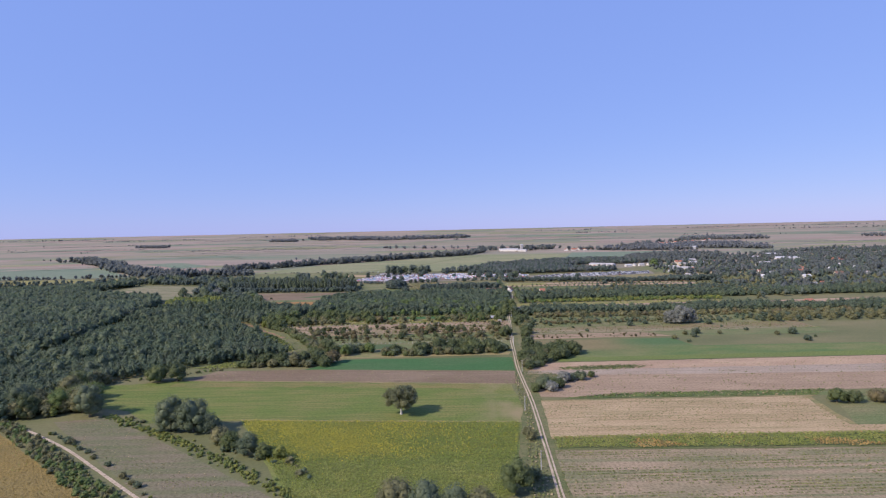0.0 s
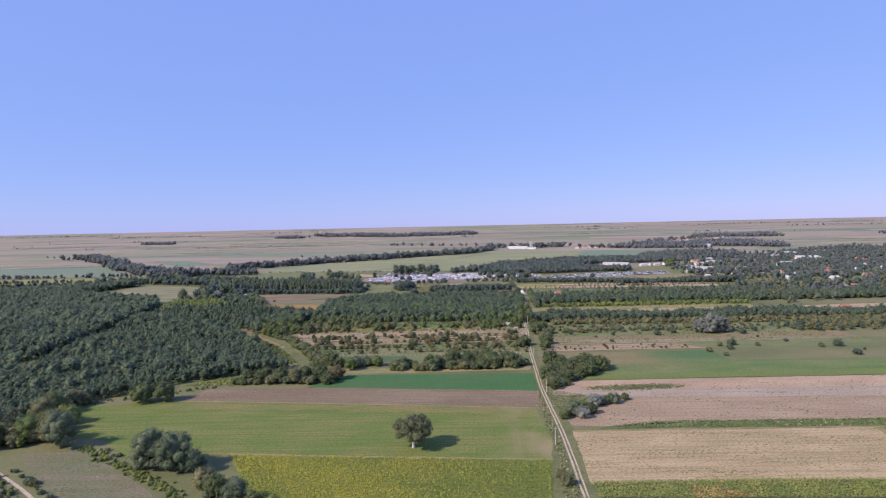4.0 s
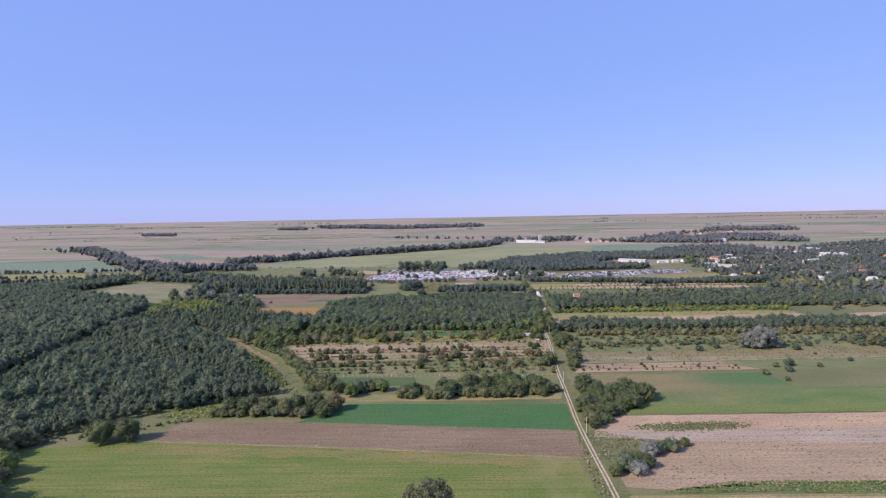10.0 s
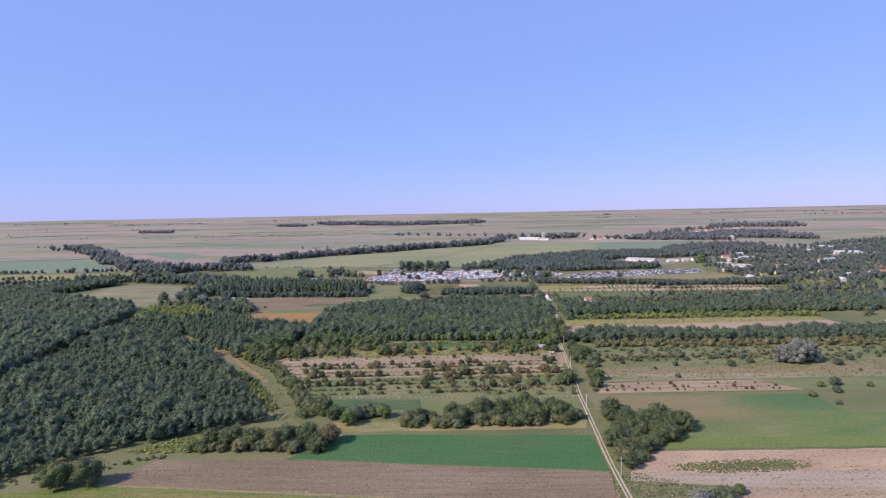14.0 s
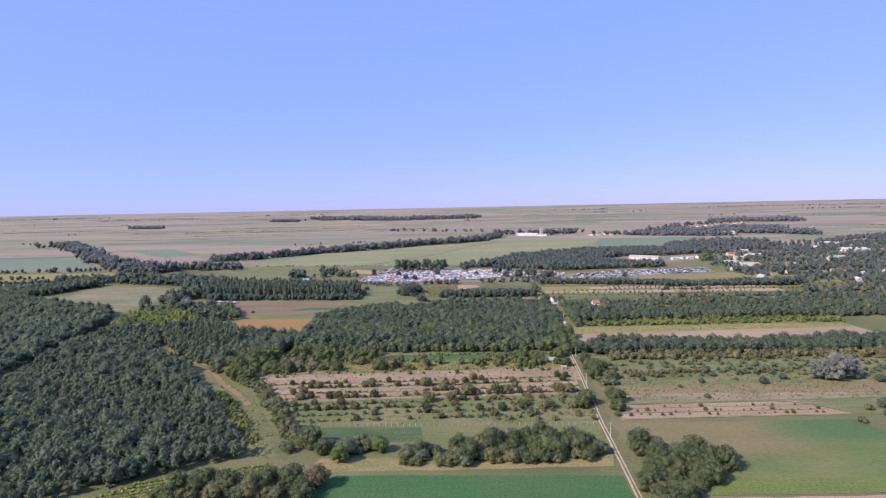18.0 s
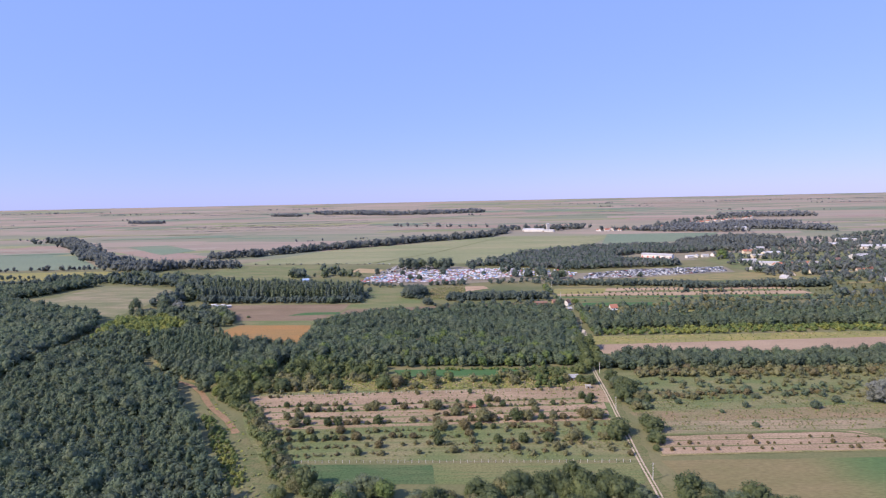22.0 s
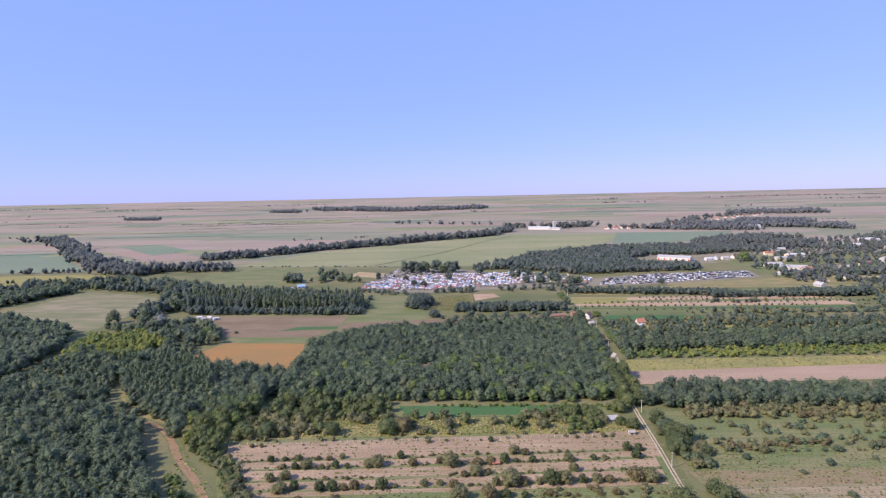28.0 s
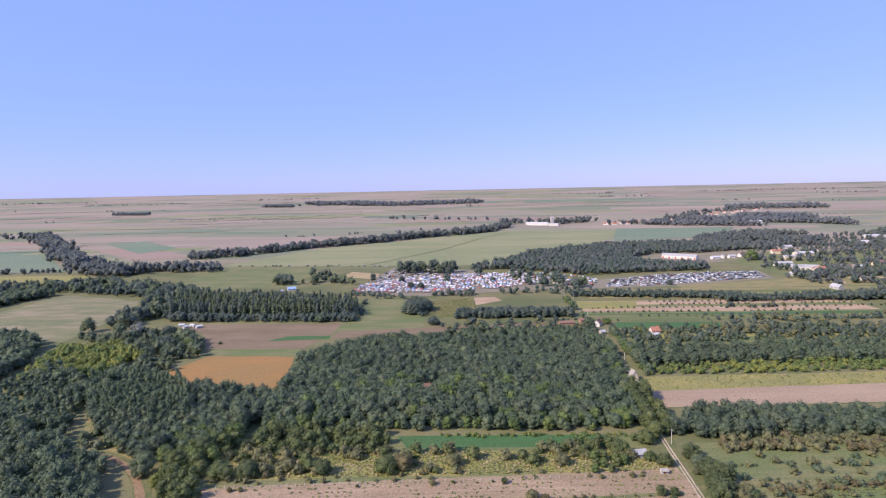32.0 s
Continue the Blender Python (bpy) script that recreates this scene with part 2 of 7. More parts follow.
OLIVELEAF = leaf_mat("olive_leaves", (0.154, 0.163, 0.086), (0.209, 0.209, 0.103), (0.264, 0.249, 0.121), 0.4, 6)
RUST = leaf_mat("rusty_leaves", (0.146, 0.130, 0.071), (0.189, 0.161, 0.083), (0.227, 0.199, 0.097), 0.38, 6)
SILVER = leaf_mat("silver_leaves", (0.155, 0.169, 0.141), (0.229, 0.240, 0.211), (0.311, 0.319, 0.285), 0.25, 4)
LONELEAF = leaf_mat("grey_olive_leaves", (0.125, 0.142, 0.078), (0.172, 0.185, 0.095), (0.225, 0.230, 0.118), 0.4, 5)
GREYLEAF = leaf_mat("grey_green_leaves", (0.114, 0.148, 0.086), (0.149, 0.186, 0.107), (0.195, 0.227, 0.136), 0.38, 4)
YELLOWLEAF = leaf_mat("yellow_green_leaves", (0.185, 0.225, 0.068), (0.255, 0.285, 0.08), (0.335, 0.335, 0.09), 0.4, 5)
# Leaves of far trees, greyed and blued by haze put into the colour.
HAZYFARLEAF = leaf_mat("haze_tinted_wood_leaves", (0.136, 0.158, 0.154), (0.164, 0.186, 0.178), (0.196, 0.216, 0.198), 0.46, 25)
# Pale bluish leaves: distance haze put into the base colour of the farthest woods.
HAZYFARTHEST = leaf_mat("pale_haze_tinted_leaves", (0.19, 0.208, 0.222), (0.215, 0.232, 0.242), (0.238, 0.254, 0.258), 0.5, 60)
# Mid-distance LOCUST and OAK, with more haze mixed into the colour.
HAZYMIDLEAF = leaf_mat("haze_grove_leaves", (0.106, 0.144, 0.119), (0.137, 0.175, 0.139), (0.178, 0.210, 0.160), 0.42, 14)
HAZYMIDOAK = leaf_mat("dark_haze_grove_leaves", (0.093, 0.127, 0.109), (0.119, 0.156, 0.129), (0.154, 0.186, 0.146), 0.42, 14)
BARK = plain_mat("bark", (0.16, 0.13, 0.10), 0.9, 0.4, 3)
PALEBARK = plain_mat("pale_bark", (0.55, 0.52, 0.46), 0.85, 0.35, 2)


# ---- tools ----
def ground_z(y):
    """The plain is level, and rises gently far out."""
    return 87.0 * max(0.0, (y - 1400.0) / 3550.0) ** 1.5


def ground_zs(y):
    return 87.0 * np.maximum(0.0, (y - 1400.0) / 3550.0) ** 1.5


def mesh_np(name, verts, quads, mats, index=None, tris=None, tri_index=None, smooth=False):
    """A mesh from arrays of corners, four-sided faces and, where given, triangles."""
    me = bpy.data.meshes.new(name)
    verts, quads = np.ascontiguousarray(verts, np.float32), np.ascontiguousarray(quads, np.int32).reshape(-1, 4)
    tris = np.zeros((0, 3), np.int32) if tris is None else np.ascontiguousarray(tris, np.int32).reshape(-1, 3)
    loops = np.concatenate([quads.ravel(), tris.ravel()])
    starts = np.concatenate([np.arange(len(quads)) * 4, len(quads) * 4 + np.arange(len(tris)) * 3])
    me.vertices.add(len(verts))
    me.vertices.foreach_set("co", verts.ravel())
    me.loops.add(len(loops))
    me.loops.foreach_set("vertex_index", np.ascontiguousarray(loops, np.int32))
    me.polygons.add(len(starts))
    me.polygons.foreach_set("loop_start", np.ascontiguousarray(starts, np.int32))
    for m in mats:
        me.materials.append(m)
    if index is not None:
        both = np.concatenate([np.asarray(index, np.int32), np.zeros(len(tris), np.int32) if tri_index is None else np.asarray(tri_index, np.int32)])
        me.polygons.foreach_set("material_index", np.ascontiguousarray(both, np.int32))
    if smooth:
        me.polygons.foreach_set("use_smooth", np.ones(len(starts), bool))
    me.update(calc_edges=True)
    return me


def part(name, bm, material, parent, label=""):
    me = bpy.data.meshes.new(name)
    bm.to_mesh(me)
    bm.free()
    me.materials.append(material)
    ob = new(name, me)
    ob.parent = parent
    return tagged(ob, label)


def empty_at(name, x, y, z=0.0, turn=0.0):
    ob = new(name)
    ob.empty_display_size = 0.5
    ob.matrix_basis = pose(x, y, z, 0, 0, turn)
    return ob


def box(bm, x0, y0, z0, x1, y1, z1, bevel=0.0):
    g = bmesh.ops.create_cube(bm, size=1, matrix=Matrix.LocRotScale(
        ((x0 + x1) / 2, (y0 + y1) / 2, (z0 + z1) / 2), None, (x1 - x0, y1 - y0, z1 - z0)))
    if bevel:
        es = list({e for v in g["verts"] for e in v.link_edges})
        bmesh.ops.bevel(bm, geom=es, offset=bevel, segments=1, affect="EDGES")


def boxes(*dims, bevel=0.0):
    bm = bmesh.new()
    for d in dims:
        box(bm, *d, bevel=bevel)
    return bm


def inside(poly, x, y):
    hit = np.zeros(len(x), bool)
    for (x0, y0), (x1, y1) in zip(poly, poly[1:] + poly[:1]):
        with np.errstate(divide="ignore", invalid="ignore"):
            hit ^= ((y0 > y) != (y1 > y)) & (x < (x1 - x0) * (y - y0) / (y1 - y0 + 1e-9) + x0)
    return hit


def scatter(poly, gap, rng, jitter=0.42, turn=0.0):
    """Points of a jittered grid inside a polygon."""
    p = np.array(poly, float)
    mid, c, s = p.mean(0), math.cos(radians(turn)), math.sin(radians(turn))
    r = np.abs(p - mid).max() * 1.5
    k = np.arange(-r, r, gap)
    gx, gy = np.meshgrid(k, k)
    gx, gy = gx.ravel() + rng.uniform(-jitter, jitter, gx.size) * gap, gy.ravel() + rng.uniform(-jitter, jitter, gy.size) * gap
    x, y = mid[0] + c * gx - s * gy, mid[1] + s * gx + c * gy
    ok = inside([tuple(q) for q in poly], x, y)
    return np.stack([x[ok], y[ok]], 1)


def field(name, corners, material, label, lift=0.06, ragged=0.5, category="field"):
    """A plot on the ground: its outline cut into short, slightly ragged lengths."""
    pts = []
    for (x0, y0), (x1, y1) in zip(corners, corners[1:] + corners[:1]):
        k = max(1, int(math.hypot(x1 - x0, y1 - y0) / max(5.0, ragged * 8)))
        for i in range(k):
            f = i / k
            x, y = x0 + (x1 - x0) * f, y0 + (y1 - y0) * f
            w = noise.noise_vector((x * 0.11, y * 0.11, lift * 9)) * ragged * (1.6 if 0 < i else 0)
            pts.append((x + w.x, y + w.y))
    bm = bmesh.new()
    if max(c[1] for c in corners) > 1400:
        for i in range(8):
            for j in range(8):
                q = []
                for u, v in ((i, j), (i + 1, j), (i + 1, j + 1), (i, j + 1)):
                    u, v = u / 8, v / 8
                    p = [(1 - u) * (1 - v) * corners[0][k] + u * (1 - v) * corners[1][k] + u * v * corners[2][k] + (1 - u) * v * corners[3][k] for k in (0, 1)]
                    q.append(bm.verts.new((*p, ground_z(p[1]) + lift)))
                bm.faces.new(q)
        bmesh.ops.remove_doubles(bm, verts=bm.verts, dist=0.01)
    else:
        bm.faces.new([bm.verts.new((x, y, lift)) for x, y in pts])
        bmesh.ops.triangulate(bm, faces=bm.faces)
    for f in bm.faces:
        f.normal_update()
        if f.normal.z < 0:
            f.normal_flip()
    ob = part(name, bm, material, None)
    return tagged(ob, label, category, kind="structure")


def strip(name, line, width, material, label, lift, category="road", shift=0.0, wobble=0.0):
    """A band along a line."""
    pts = []
    for (x0, y0), (x1, y1) in zip(line, line[1:]):
        k = max(1, int(math.hypot(x1 - x0, y1 - y0) / 6))
        pts += [(x0 + (x1 - x0) * i / k, y0 + (y1 - y0) * i / k) for i in range(k)]
    pts.append(line[-1])
    for _ in range(6):
        pts = [pts[0]] + [tuple((pts[i - 1][k] + 2 * pts[i][k] + pts[i + 1][k]) / 4 for k in (0, 1)) for i in range(1, len(pts) - 1)] + [pts[-1]]
    bm, last = bmesh.new(), None
    for i, (x, y) in enumerate(pts):
        x0, y0 = pts[max(0, i - 1)]
        x1, y1 = pts[min(len(pts) - 1, i + 1)]
        d = Vector((y1 - y0, x0 - x1)).normalized()
        w = width / 2 * (1 + wobble * noise.noise((x * 0.13, y * 0.13, lift * 7)))
        s = shift + wobble * 0.6 * noise.noise((x * 0.05, y * 0.05, 3.3))
        row = [bm.verts.new((x + d.x * (s + k), y + d.y * (s + k), ground_z(y) + lift)) for k in (-w, w)]
        if last:
            bm.faces.new((last[0], last[1], row[1], row[0]))
        last = row
    return tagged(part(name, bm, material, None), label, category, kind="structure")


def smooth_field(x, y, scale, seed):
    """Slow waves over the ground, about -1 to 1, to thin out or thicken plants."""
    a = np.sin(x / scale + seed) * np.cos(y / (scale * 0.6) + seed * 1.7)
    b = np.sin((x * 0.6 + y) / (scale * 0.45) + seed * 2.3)
    return 0.6 * a + 0.4 * b


def thin(points, scale, seed, level):
    """Drops points where the slow waves run low, to break up an outline and open gaps."""
    return points[smooth_field(points[:, 0], points[:, 1], scale, seed) > level]


# ---- foliage ----
GOLD = (1 + 5 ** 0.5) / 2
ICO_V = np.array([(-1, GOLD, 0), (1, GOLD, 0), (-1, -GOLD, 0), (1, -GOLD, 0), (0, -1, GOLD), (0, 1, GOLD), (0, -1, -GOLD), (0, 1, -GOLD), (GOLD, 0, -1), (GOLD, 0, 1), (-GOLD, 0, -1), (-GOLD, 0, 1)]) / math.hypot(1, GOLD)
ICO_F = np.array([(0, 11, 5), (0, 5, 1), (0, 1, 7), (0, 7, 10), (0, 10, 11), (1, 5, 9), (5, 11, 4), (11, 10, 2), (10, 7, 6), (7, 1, 8), (3, 9, 4), (3, 4, 2), (3, 2, 6), (3, 6, 8), (3, 8, 9), (4, 9, 5), (2, 4, 11), (6, 2, 10), (8, 6, 7), (9, 8, 1)])


OCTA_V = np.array([(1, 0, 0), (0, 1, 0), (-1, 0, 0), (0, -1, 0), (0, 0, 1), (0, 0, -1)], float)
OCTA_F = np.array([(0, 1, 4), (1, 2, 4), (2, 3, 4), (3, 0, 4), (1, 0, 5), (2, 1, 5), (3, 2, 5), (0, 3, 5)])


def lobe_core(rng, fine):
    """The shaded heart of one leafy lobe: a rough ball of 20 triangles, of 8 in far crowns, turned at random."""
    a = rng.uniform(0, 6.283)
    c, s = math.cos(a), math.sin(a)
    v, f = (ICO_V, ICO_F) if fine else (OCTA_V * 1.12, OCTA_F)
    return (v @ np.array([(c, s, 0), (-s, c, 0), (0, 0, 1)])) * (1 + rng.uniform(-0.18, 0.12, (len(v), 1))), f


def leaf_quads(c, nrm, size, rng):
    nrm = nrm / np.linalg.norm(nrm, axis=1, keepdims=True)
    t = rng.normal(size=c.shape)
    t -= (t * nrm).sum(1, keepdims=True) * nrm
    t /= np.linalg.norm(t, axis=1, keepdims=True)
    b = np.cross(nrm, t)
    s = size[:, None] * 0.5
    k = rng.uniform(0.55, 1.0, (len(c), 1))
    v = np.stack([c - t * s - b * s * k, c + t * s - b * s * k * 0.7, c + t * s * 0.8 + b * s * k, c - t * s * 0.7 + b * s * k], 1)
    return v.reshape(-1, 3), np.arange(len(c) * 4).reshape(-1, 4)


def leaf_tris(c, nrm, size, rng):
    nrm = nrm / np.linalg.norm(nrm, axis=1, keepdims=True)
    t = rng.normal(size=c.shape)
    t -= (t * nrm).sum(1, keepdims=True) * nrm
    t /= np.linalg.norm(t, axis=1, keepdims=True)
    b = np.cross(nrm, t)
    s = size[:, None] * 0.62
    k = rng.uniform(0.6, 1.0, (len(c), 1))
    v = np.stack([c - t * s - b * s * 0.5 * k, c + t * s - b * s * 0.6 * k, c + t * s * rng.uniform(-0.4, 0.4, (len(c), 1)) + b * s * k], 1)
    return v.reshape(-1, 3), np.arange(len(c) * 3).reshape(-1, 3)


def crown_shape(rng, leaves, lobes, width, height, base, leaf, low=0.0, column=0.0, lobe=0.28):
    """A crown of billowing lobes, each a shaded core under a skin of leaves; metres, foot at z = 0. Gives corners and triangles."""
    tall, C, R = height - base, [], []
    r0 = width * lobe
    for i in range(lobes):
        a = 6.283 * (i * 0.618 + rng.uniform(-0.07, 0.07))
        up = max(0.0, i - 1 + rng.uniform(0.1, 0.9)) / max(1, lobes - 1)
        if lobes == 1:
            C.append((0, 0, base + tall / 2))
            R.append((width / 2, width / 2, tall / 2))
        elif column:
            r = width * 0.44 * (1 - 0.32 * abs(2 * (i + 0.5) / lobes - 0.9)) * rng.uniform(0.85, 1.1)
            C.append((math.cos(a) * width * 0.1, math.sin(a) * width * 0.1, base + tall * (i + 0.5) / lobes))
            R.append((r, r, tall / lobes * 0.95))
        elif i == 0:
            C.append((rng.uniform(-0.05, 0.05) * width, rng.uniform(-0.05, 0.05) * width, base + tall * 0.52))
            R.append((width * 0.34, width * 0.34, tall * 0.44))
        else:
            k = rng.uniform(0.7, 1.15)
            d = (width * 0.5 - r0 * k * 0.85) * math.sqrt(max(0.06, 1 - (1.6 * up - 0.62) ** 2)) * rng.uniform(0.7, 1.08)
            C.append((math.cos(a) * d, math.sin(a) * d, base + r0 * 0.6 + (tall - 1.5 * r0) * up))
            R.append((r0 * k, r0 * k, r0 * k * rng.uniform(0.75, 1.0)))
    C, R = np.array(C, float), np.array(R, float)
    V, L, off = [], [], 0
    m = max(4, int(leaves / lobes * 1.5))
    for i in range(lobes):
        cv, cf = lobe_core(rng, leaf < 1.4)
        V.append(C[i] + cv * R[i] * (0.8 if leaf < 1.4 else 0.9))
        L.append(cf + off)
        off += len(cv)
        d = rng.normal(size=(m, 3))
        d /= np.linalg.norm(d, axis=1, keepdims=True)
        d[:, 2] = np.where(d[:, 2] < -0.45, -d[:, 2], d[:, 2])
        p = C[i] + d * R[i] * np.minimum(1.3, 0.84 + rng.exponential(0.15, (m, 1)))
        free = np.ones(m, bool)
        for j in range(lobes):
            if j != i:
                free &= (((p - C[j]) / R[j]) ** 2).sum(1) > 0.8
        p, d = p[free], d[free]
        if len(p):
            lv, lf = leaf_tris(p, d * 0.8 + np.array([0, 0, 0.25]) + rng.normal(size=d.shape) * 0.62, leaf * rng.uniform(0.5, 1.25, len(p)), rng)
            V.append(lv)
            L.append(lf + off)
            off += len(lv)
    V = np.concatenate(V)
    V[:, 2] = np.maximum(V[:, 2], low)
    return V, np.zeros((0, 4), int), np.concatenate(L)


def trunk_shape(height, radius, lean=0.0, sides=6):
    V, F = [], []
    for k, (f, r) in enumerate(((0, 1.25), (0.12, 0.95), (0.55, 0.7), (1, 0.4))):
        for i in range(sides):
            a = 6.283 * i / sides
            V.append((math.cos(a) * radius * r + lean * f * f, math.sin(a) * radius * r, height * f))
        if k:
            for i in range(sides):
                a, b = (k - 1) * sides, k * sides
                F.append((a + i, a + (i + 1) % sides, b + (i + 1) % sides, b + i))
    return np.array(V), np.array(F)


KINDS = {  # leaves, lobes, width, height, crown base, leaf size, column
    "round": (300, 9, 8.4, 9.6, 0.3, 0.85, 0),
    "slim": (120, 5, 5.6, 9.2, 0.3, 0.8, 0),
    "round_far": (56, 5, 8.4, 9.6, 0.2, 1.5, 0),
    "round_farthest": (20, 3, 9.0, 9.6, 0.0, 2.4, 0),
    "poplar": (120, 5, 5.2, 13.0, 0.2, 1.0, 1),
    "clump": (5, 1, 11.0, 4.4, -0.6, 2.6, 0),
    "bush": (84, 5, 4.2, 3.3, -0.2, 0.62, 0),
    "bush_far": (26, 3, 4.2, 3.3, -0.2, 1.0, 0),
}


CLEAR = ((82, 703, 7), (83, 696, 7), (84, 689, 6.5), (84, 682, 5), (78, 696, 5.5), (79, 689, 4.5), (141, 825, 8), (138, 815, 6), (137, 806, 5), (98, 857, 7), (97, 846, 7), (94, 826, 5), (93, 818, 5), (70, 864, 9), (88, 873, 6), (-58, 688, 6.5), (-56, 680, 6), (-55, 673, 5), (49, 592, 5), (48, 586, 4))     # trees left out round and before huts and cottages, so these show from the camera


def wood(name, points, kind, material, label, rng, size=(0.85, 1.2), second=None, share=0.0, category="woodland", trunks=True, tall=1.0):
    """Trees too many to count, in one mesh: six shapes, each turned and scaled at random."""
    leaves, lobes, width, height, base, leaf, column = KINDS[kind]
    for x, y, r in CLEAR:
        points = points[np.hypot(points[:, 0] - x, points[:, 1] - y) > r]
    if points[:, 1].mean() > 830:       # farther woods swap to leaves with distance haze in their colour
        swap = {LOCUST: HAZYMIDLEAF, OAK: HAZYMIDOAK}
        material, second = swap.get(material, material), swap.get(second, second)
    shapes = [crown_shape(rng, leaves, lobes, width, height, base, leaf, 0.0, column, 0.3) for _ in range(6)]
    tv, tf = trunk_shape(height * 0.6, 0.22, 0, 4)
    V, F, I, L, J, off = [], [], [], [], [], 0
    pick = rng.integers(0, 6, len(points))
    for k, (sv, sf, sl) in enumerate(shapes):
        p = points[pick == k]
        if not len(p):
            continue
        idx = np.zeros(len(sf), int)
        if trunks:
            sf = np.concatenate([sf, tf + len(sv)])
            idx = np.concatenate([idx, np.full(len(tf), 1)])
            sv = np.concatenate([sv, tv])
        n = len(p)
        a, s = rng.uniform(0, 6.283, n), rng.uniform(size[0], size[1], n)
        if category == "woodland":          # old and young growth stand in clumps
            s = s * (1 + 0.17 * smooth_field(p[:, 0], p[:, 1], 34, 2.0))
        sz = s * rng.uniform(0.86, 1.16, n) * tall
        c, d = np.cos(a) * s, np.sin(a) * s
        x = c[:, None] * sv[:, 0] - d[:, None] * sv[:, 1] + p[:, 0:1]
        y = d[:, None] * sv[:, 0] + c[:, None] * sv[:, 1] + p[:, 1:2]
        z = sz[:, None] * sv[:, 2] + ground_zs(p[:, 1:2]) - 0.05
        V.append(np.stack([x, y, z], 2).reshape(-1, 3))
        step = (np.arange(n) * len(sv))[:, None, None]
        F.append((sf[None] + step).reshape(-1, 4) + off)
        L.append((sl[None] + step).reshape(-1, 3) + off)
        ids, leaf_ids = np.tile(idx, (n, 1)), np.zeros((n, len(sl)), int)
        if second is not None:
            other = rng.random(n) < share * (1 + 0.9 * smooth_field(p[:, 0], p[:, 1], 27, 7.0))
            ids[other] += np.where(idx == 0, 2, 0)
            leaf_ids[other] = 2
        I.append(ids.ravel())
        J.append(leaf_ids.ravel())
        off += n * len(sv)
    mats = [material, BARK] + ([second] if second is not None else [])
    ob = new(name, mesh_np(name, np.concatenate(V), np.concatenate(F), mats, np.concatenate(I), np.concatenate(L), np.concatenate(J), True))
    return tagged(ob, label, category, kind="stuff")


def belt_points(line, width, gap, rng):
    pts = []
    for (x0, y0), (x1, y1) in zip(line, line[1:]):
        n = max(1, int(math.hypot(x1 - x0, y1 - y0) * max(1, width / gap) / gap))
        f = rng.random(n)
        pts.append(np.stack([x0 + (x1 - x0) * f + rng.normal(size=n) * width / 3, y0 + (y1 - y0) * f + rng.normal(size=n) * width / 3], 1))
    return np.concatenate(pts)


def tree(name, x, y, width, height, base, material, label, rng, leaves=900, lobes=9, leaf=0.7, bark=BARK, column=0, radius=None, category="tree", group="", lobe=0.28):
    """A single tree: tapered trunk with limbs, and a crown of many leaves."""
    top = empty_at(name, x, y, ground_z(y), rng.uniform(0, 360))
    radius = radius or 0.018 * height + 0.05
    tv, tf = trunk_shape(height * 0.72, radius, rng.uniform(-0.3, 0.3), 8)
    V, F = [tv], [tf]
    off = len(tv)
    if base > 0.8:
        for i in range(5):
            lv, lf = trunk_shape(height * 0.38, radius * 0.45, 0, 5)
            a, tilt = 6.283 * i / 5 + rng.uniform(-0.3, 0.3), rng.uniform(0.5, 0.9)
            x1 = lv[:, 0] * math.cos(tilt) + lv[:, 2] * math.sin(tilt)
            z1 = -lv[:, 0] * math.sin(tilt) + lv[:, 2] * math.cos(tilt)
            V.append(np.stack([x1 * math.cos(a) - lv[:, 1] * math.sin(a), x1 * math.sin(a) + lv[:, 1] * math.cos(a), z1 + height * (0.28 + 0.07 * i)], 1))
            F.append(lf + off)
            off += len(lv)
    t = new("trunk", mesh_np("trunk", np.concatenate(V), np.concatenate(F), [bark]))
    cv, cf, cl = crown_shape(rng, leaves, lobes, width, height, base, leaf, 0.0, column, lobe)
    c = new("crown", mesh_np("crown", cv, cf, [material], None, cl, None, True))
    t.parent = c.parent = top
    return tagged(top, label, category, group)


# ---- ground ----
def ground_sheet():
    xs = np.array([-7000, -4500, -3000, -2000, -1200, -800, -400, 0, 400, 800, 1200, 2000, 3000, 4500, 7000], float)
    ys = np.concatenate([[-3000, -1000, -300, 0, 400, 800, 1200], np.arange(1400, 5600, 100.0)])
    gx, gy = np.meshgrid(xs, ys)
    v = np.stack([gx, gy, ground_zs(gy)], 2).reshape(-1, 3)
    n = len(xs)
    q = [(j * n + i, j * n + i + 1, (j + 1) * n + i + 1, (j + 1) * n + i) for j in range(len(ys) - 1) for i in range(n - 1)]
    return tagged(new("ground", mesh_np("ground", v, np.array(q), [GROUND])), "grassy farmland plain reaching the horizon", "ground", kind="structure")


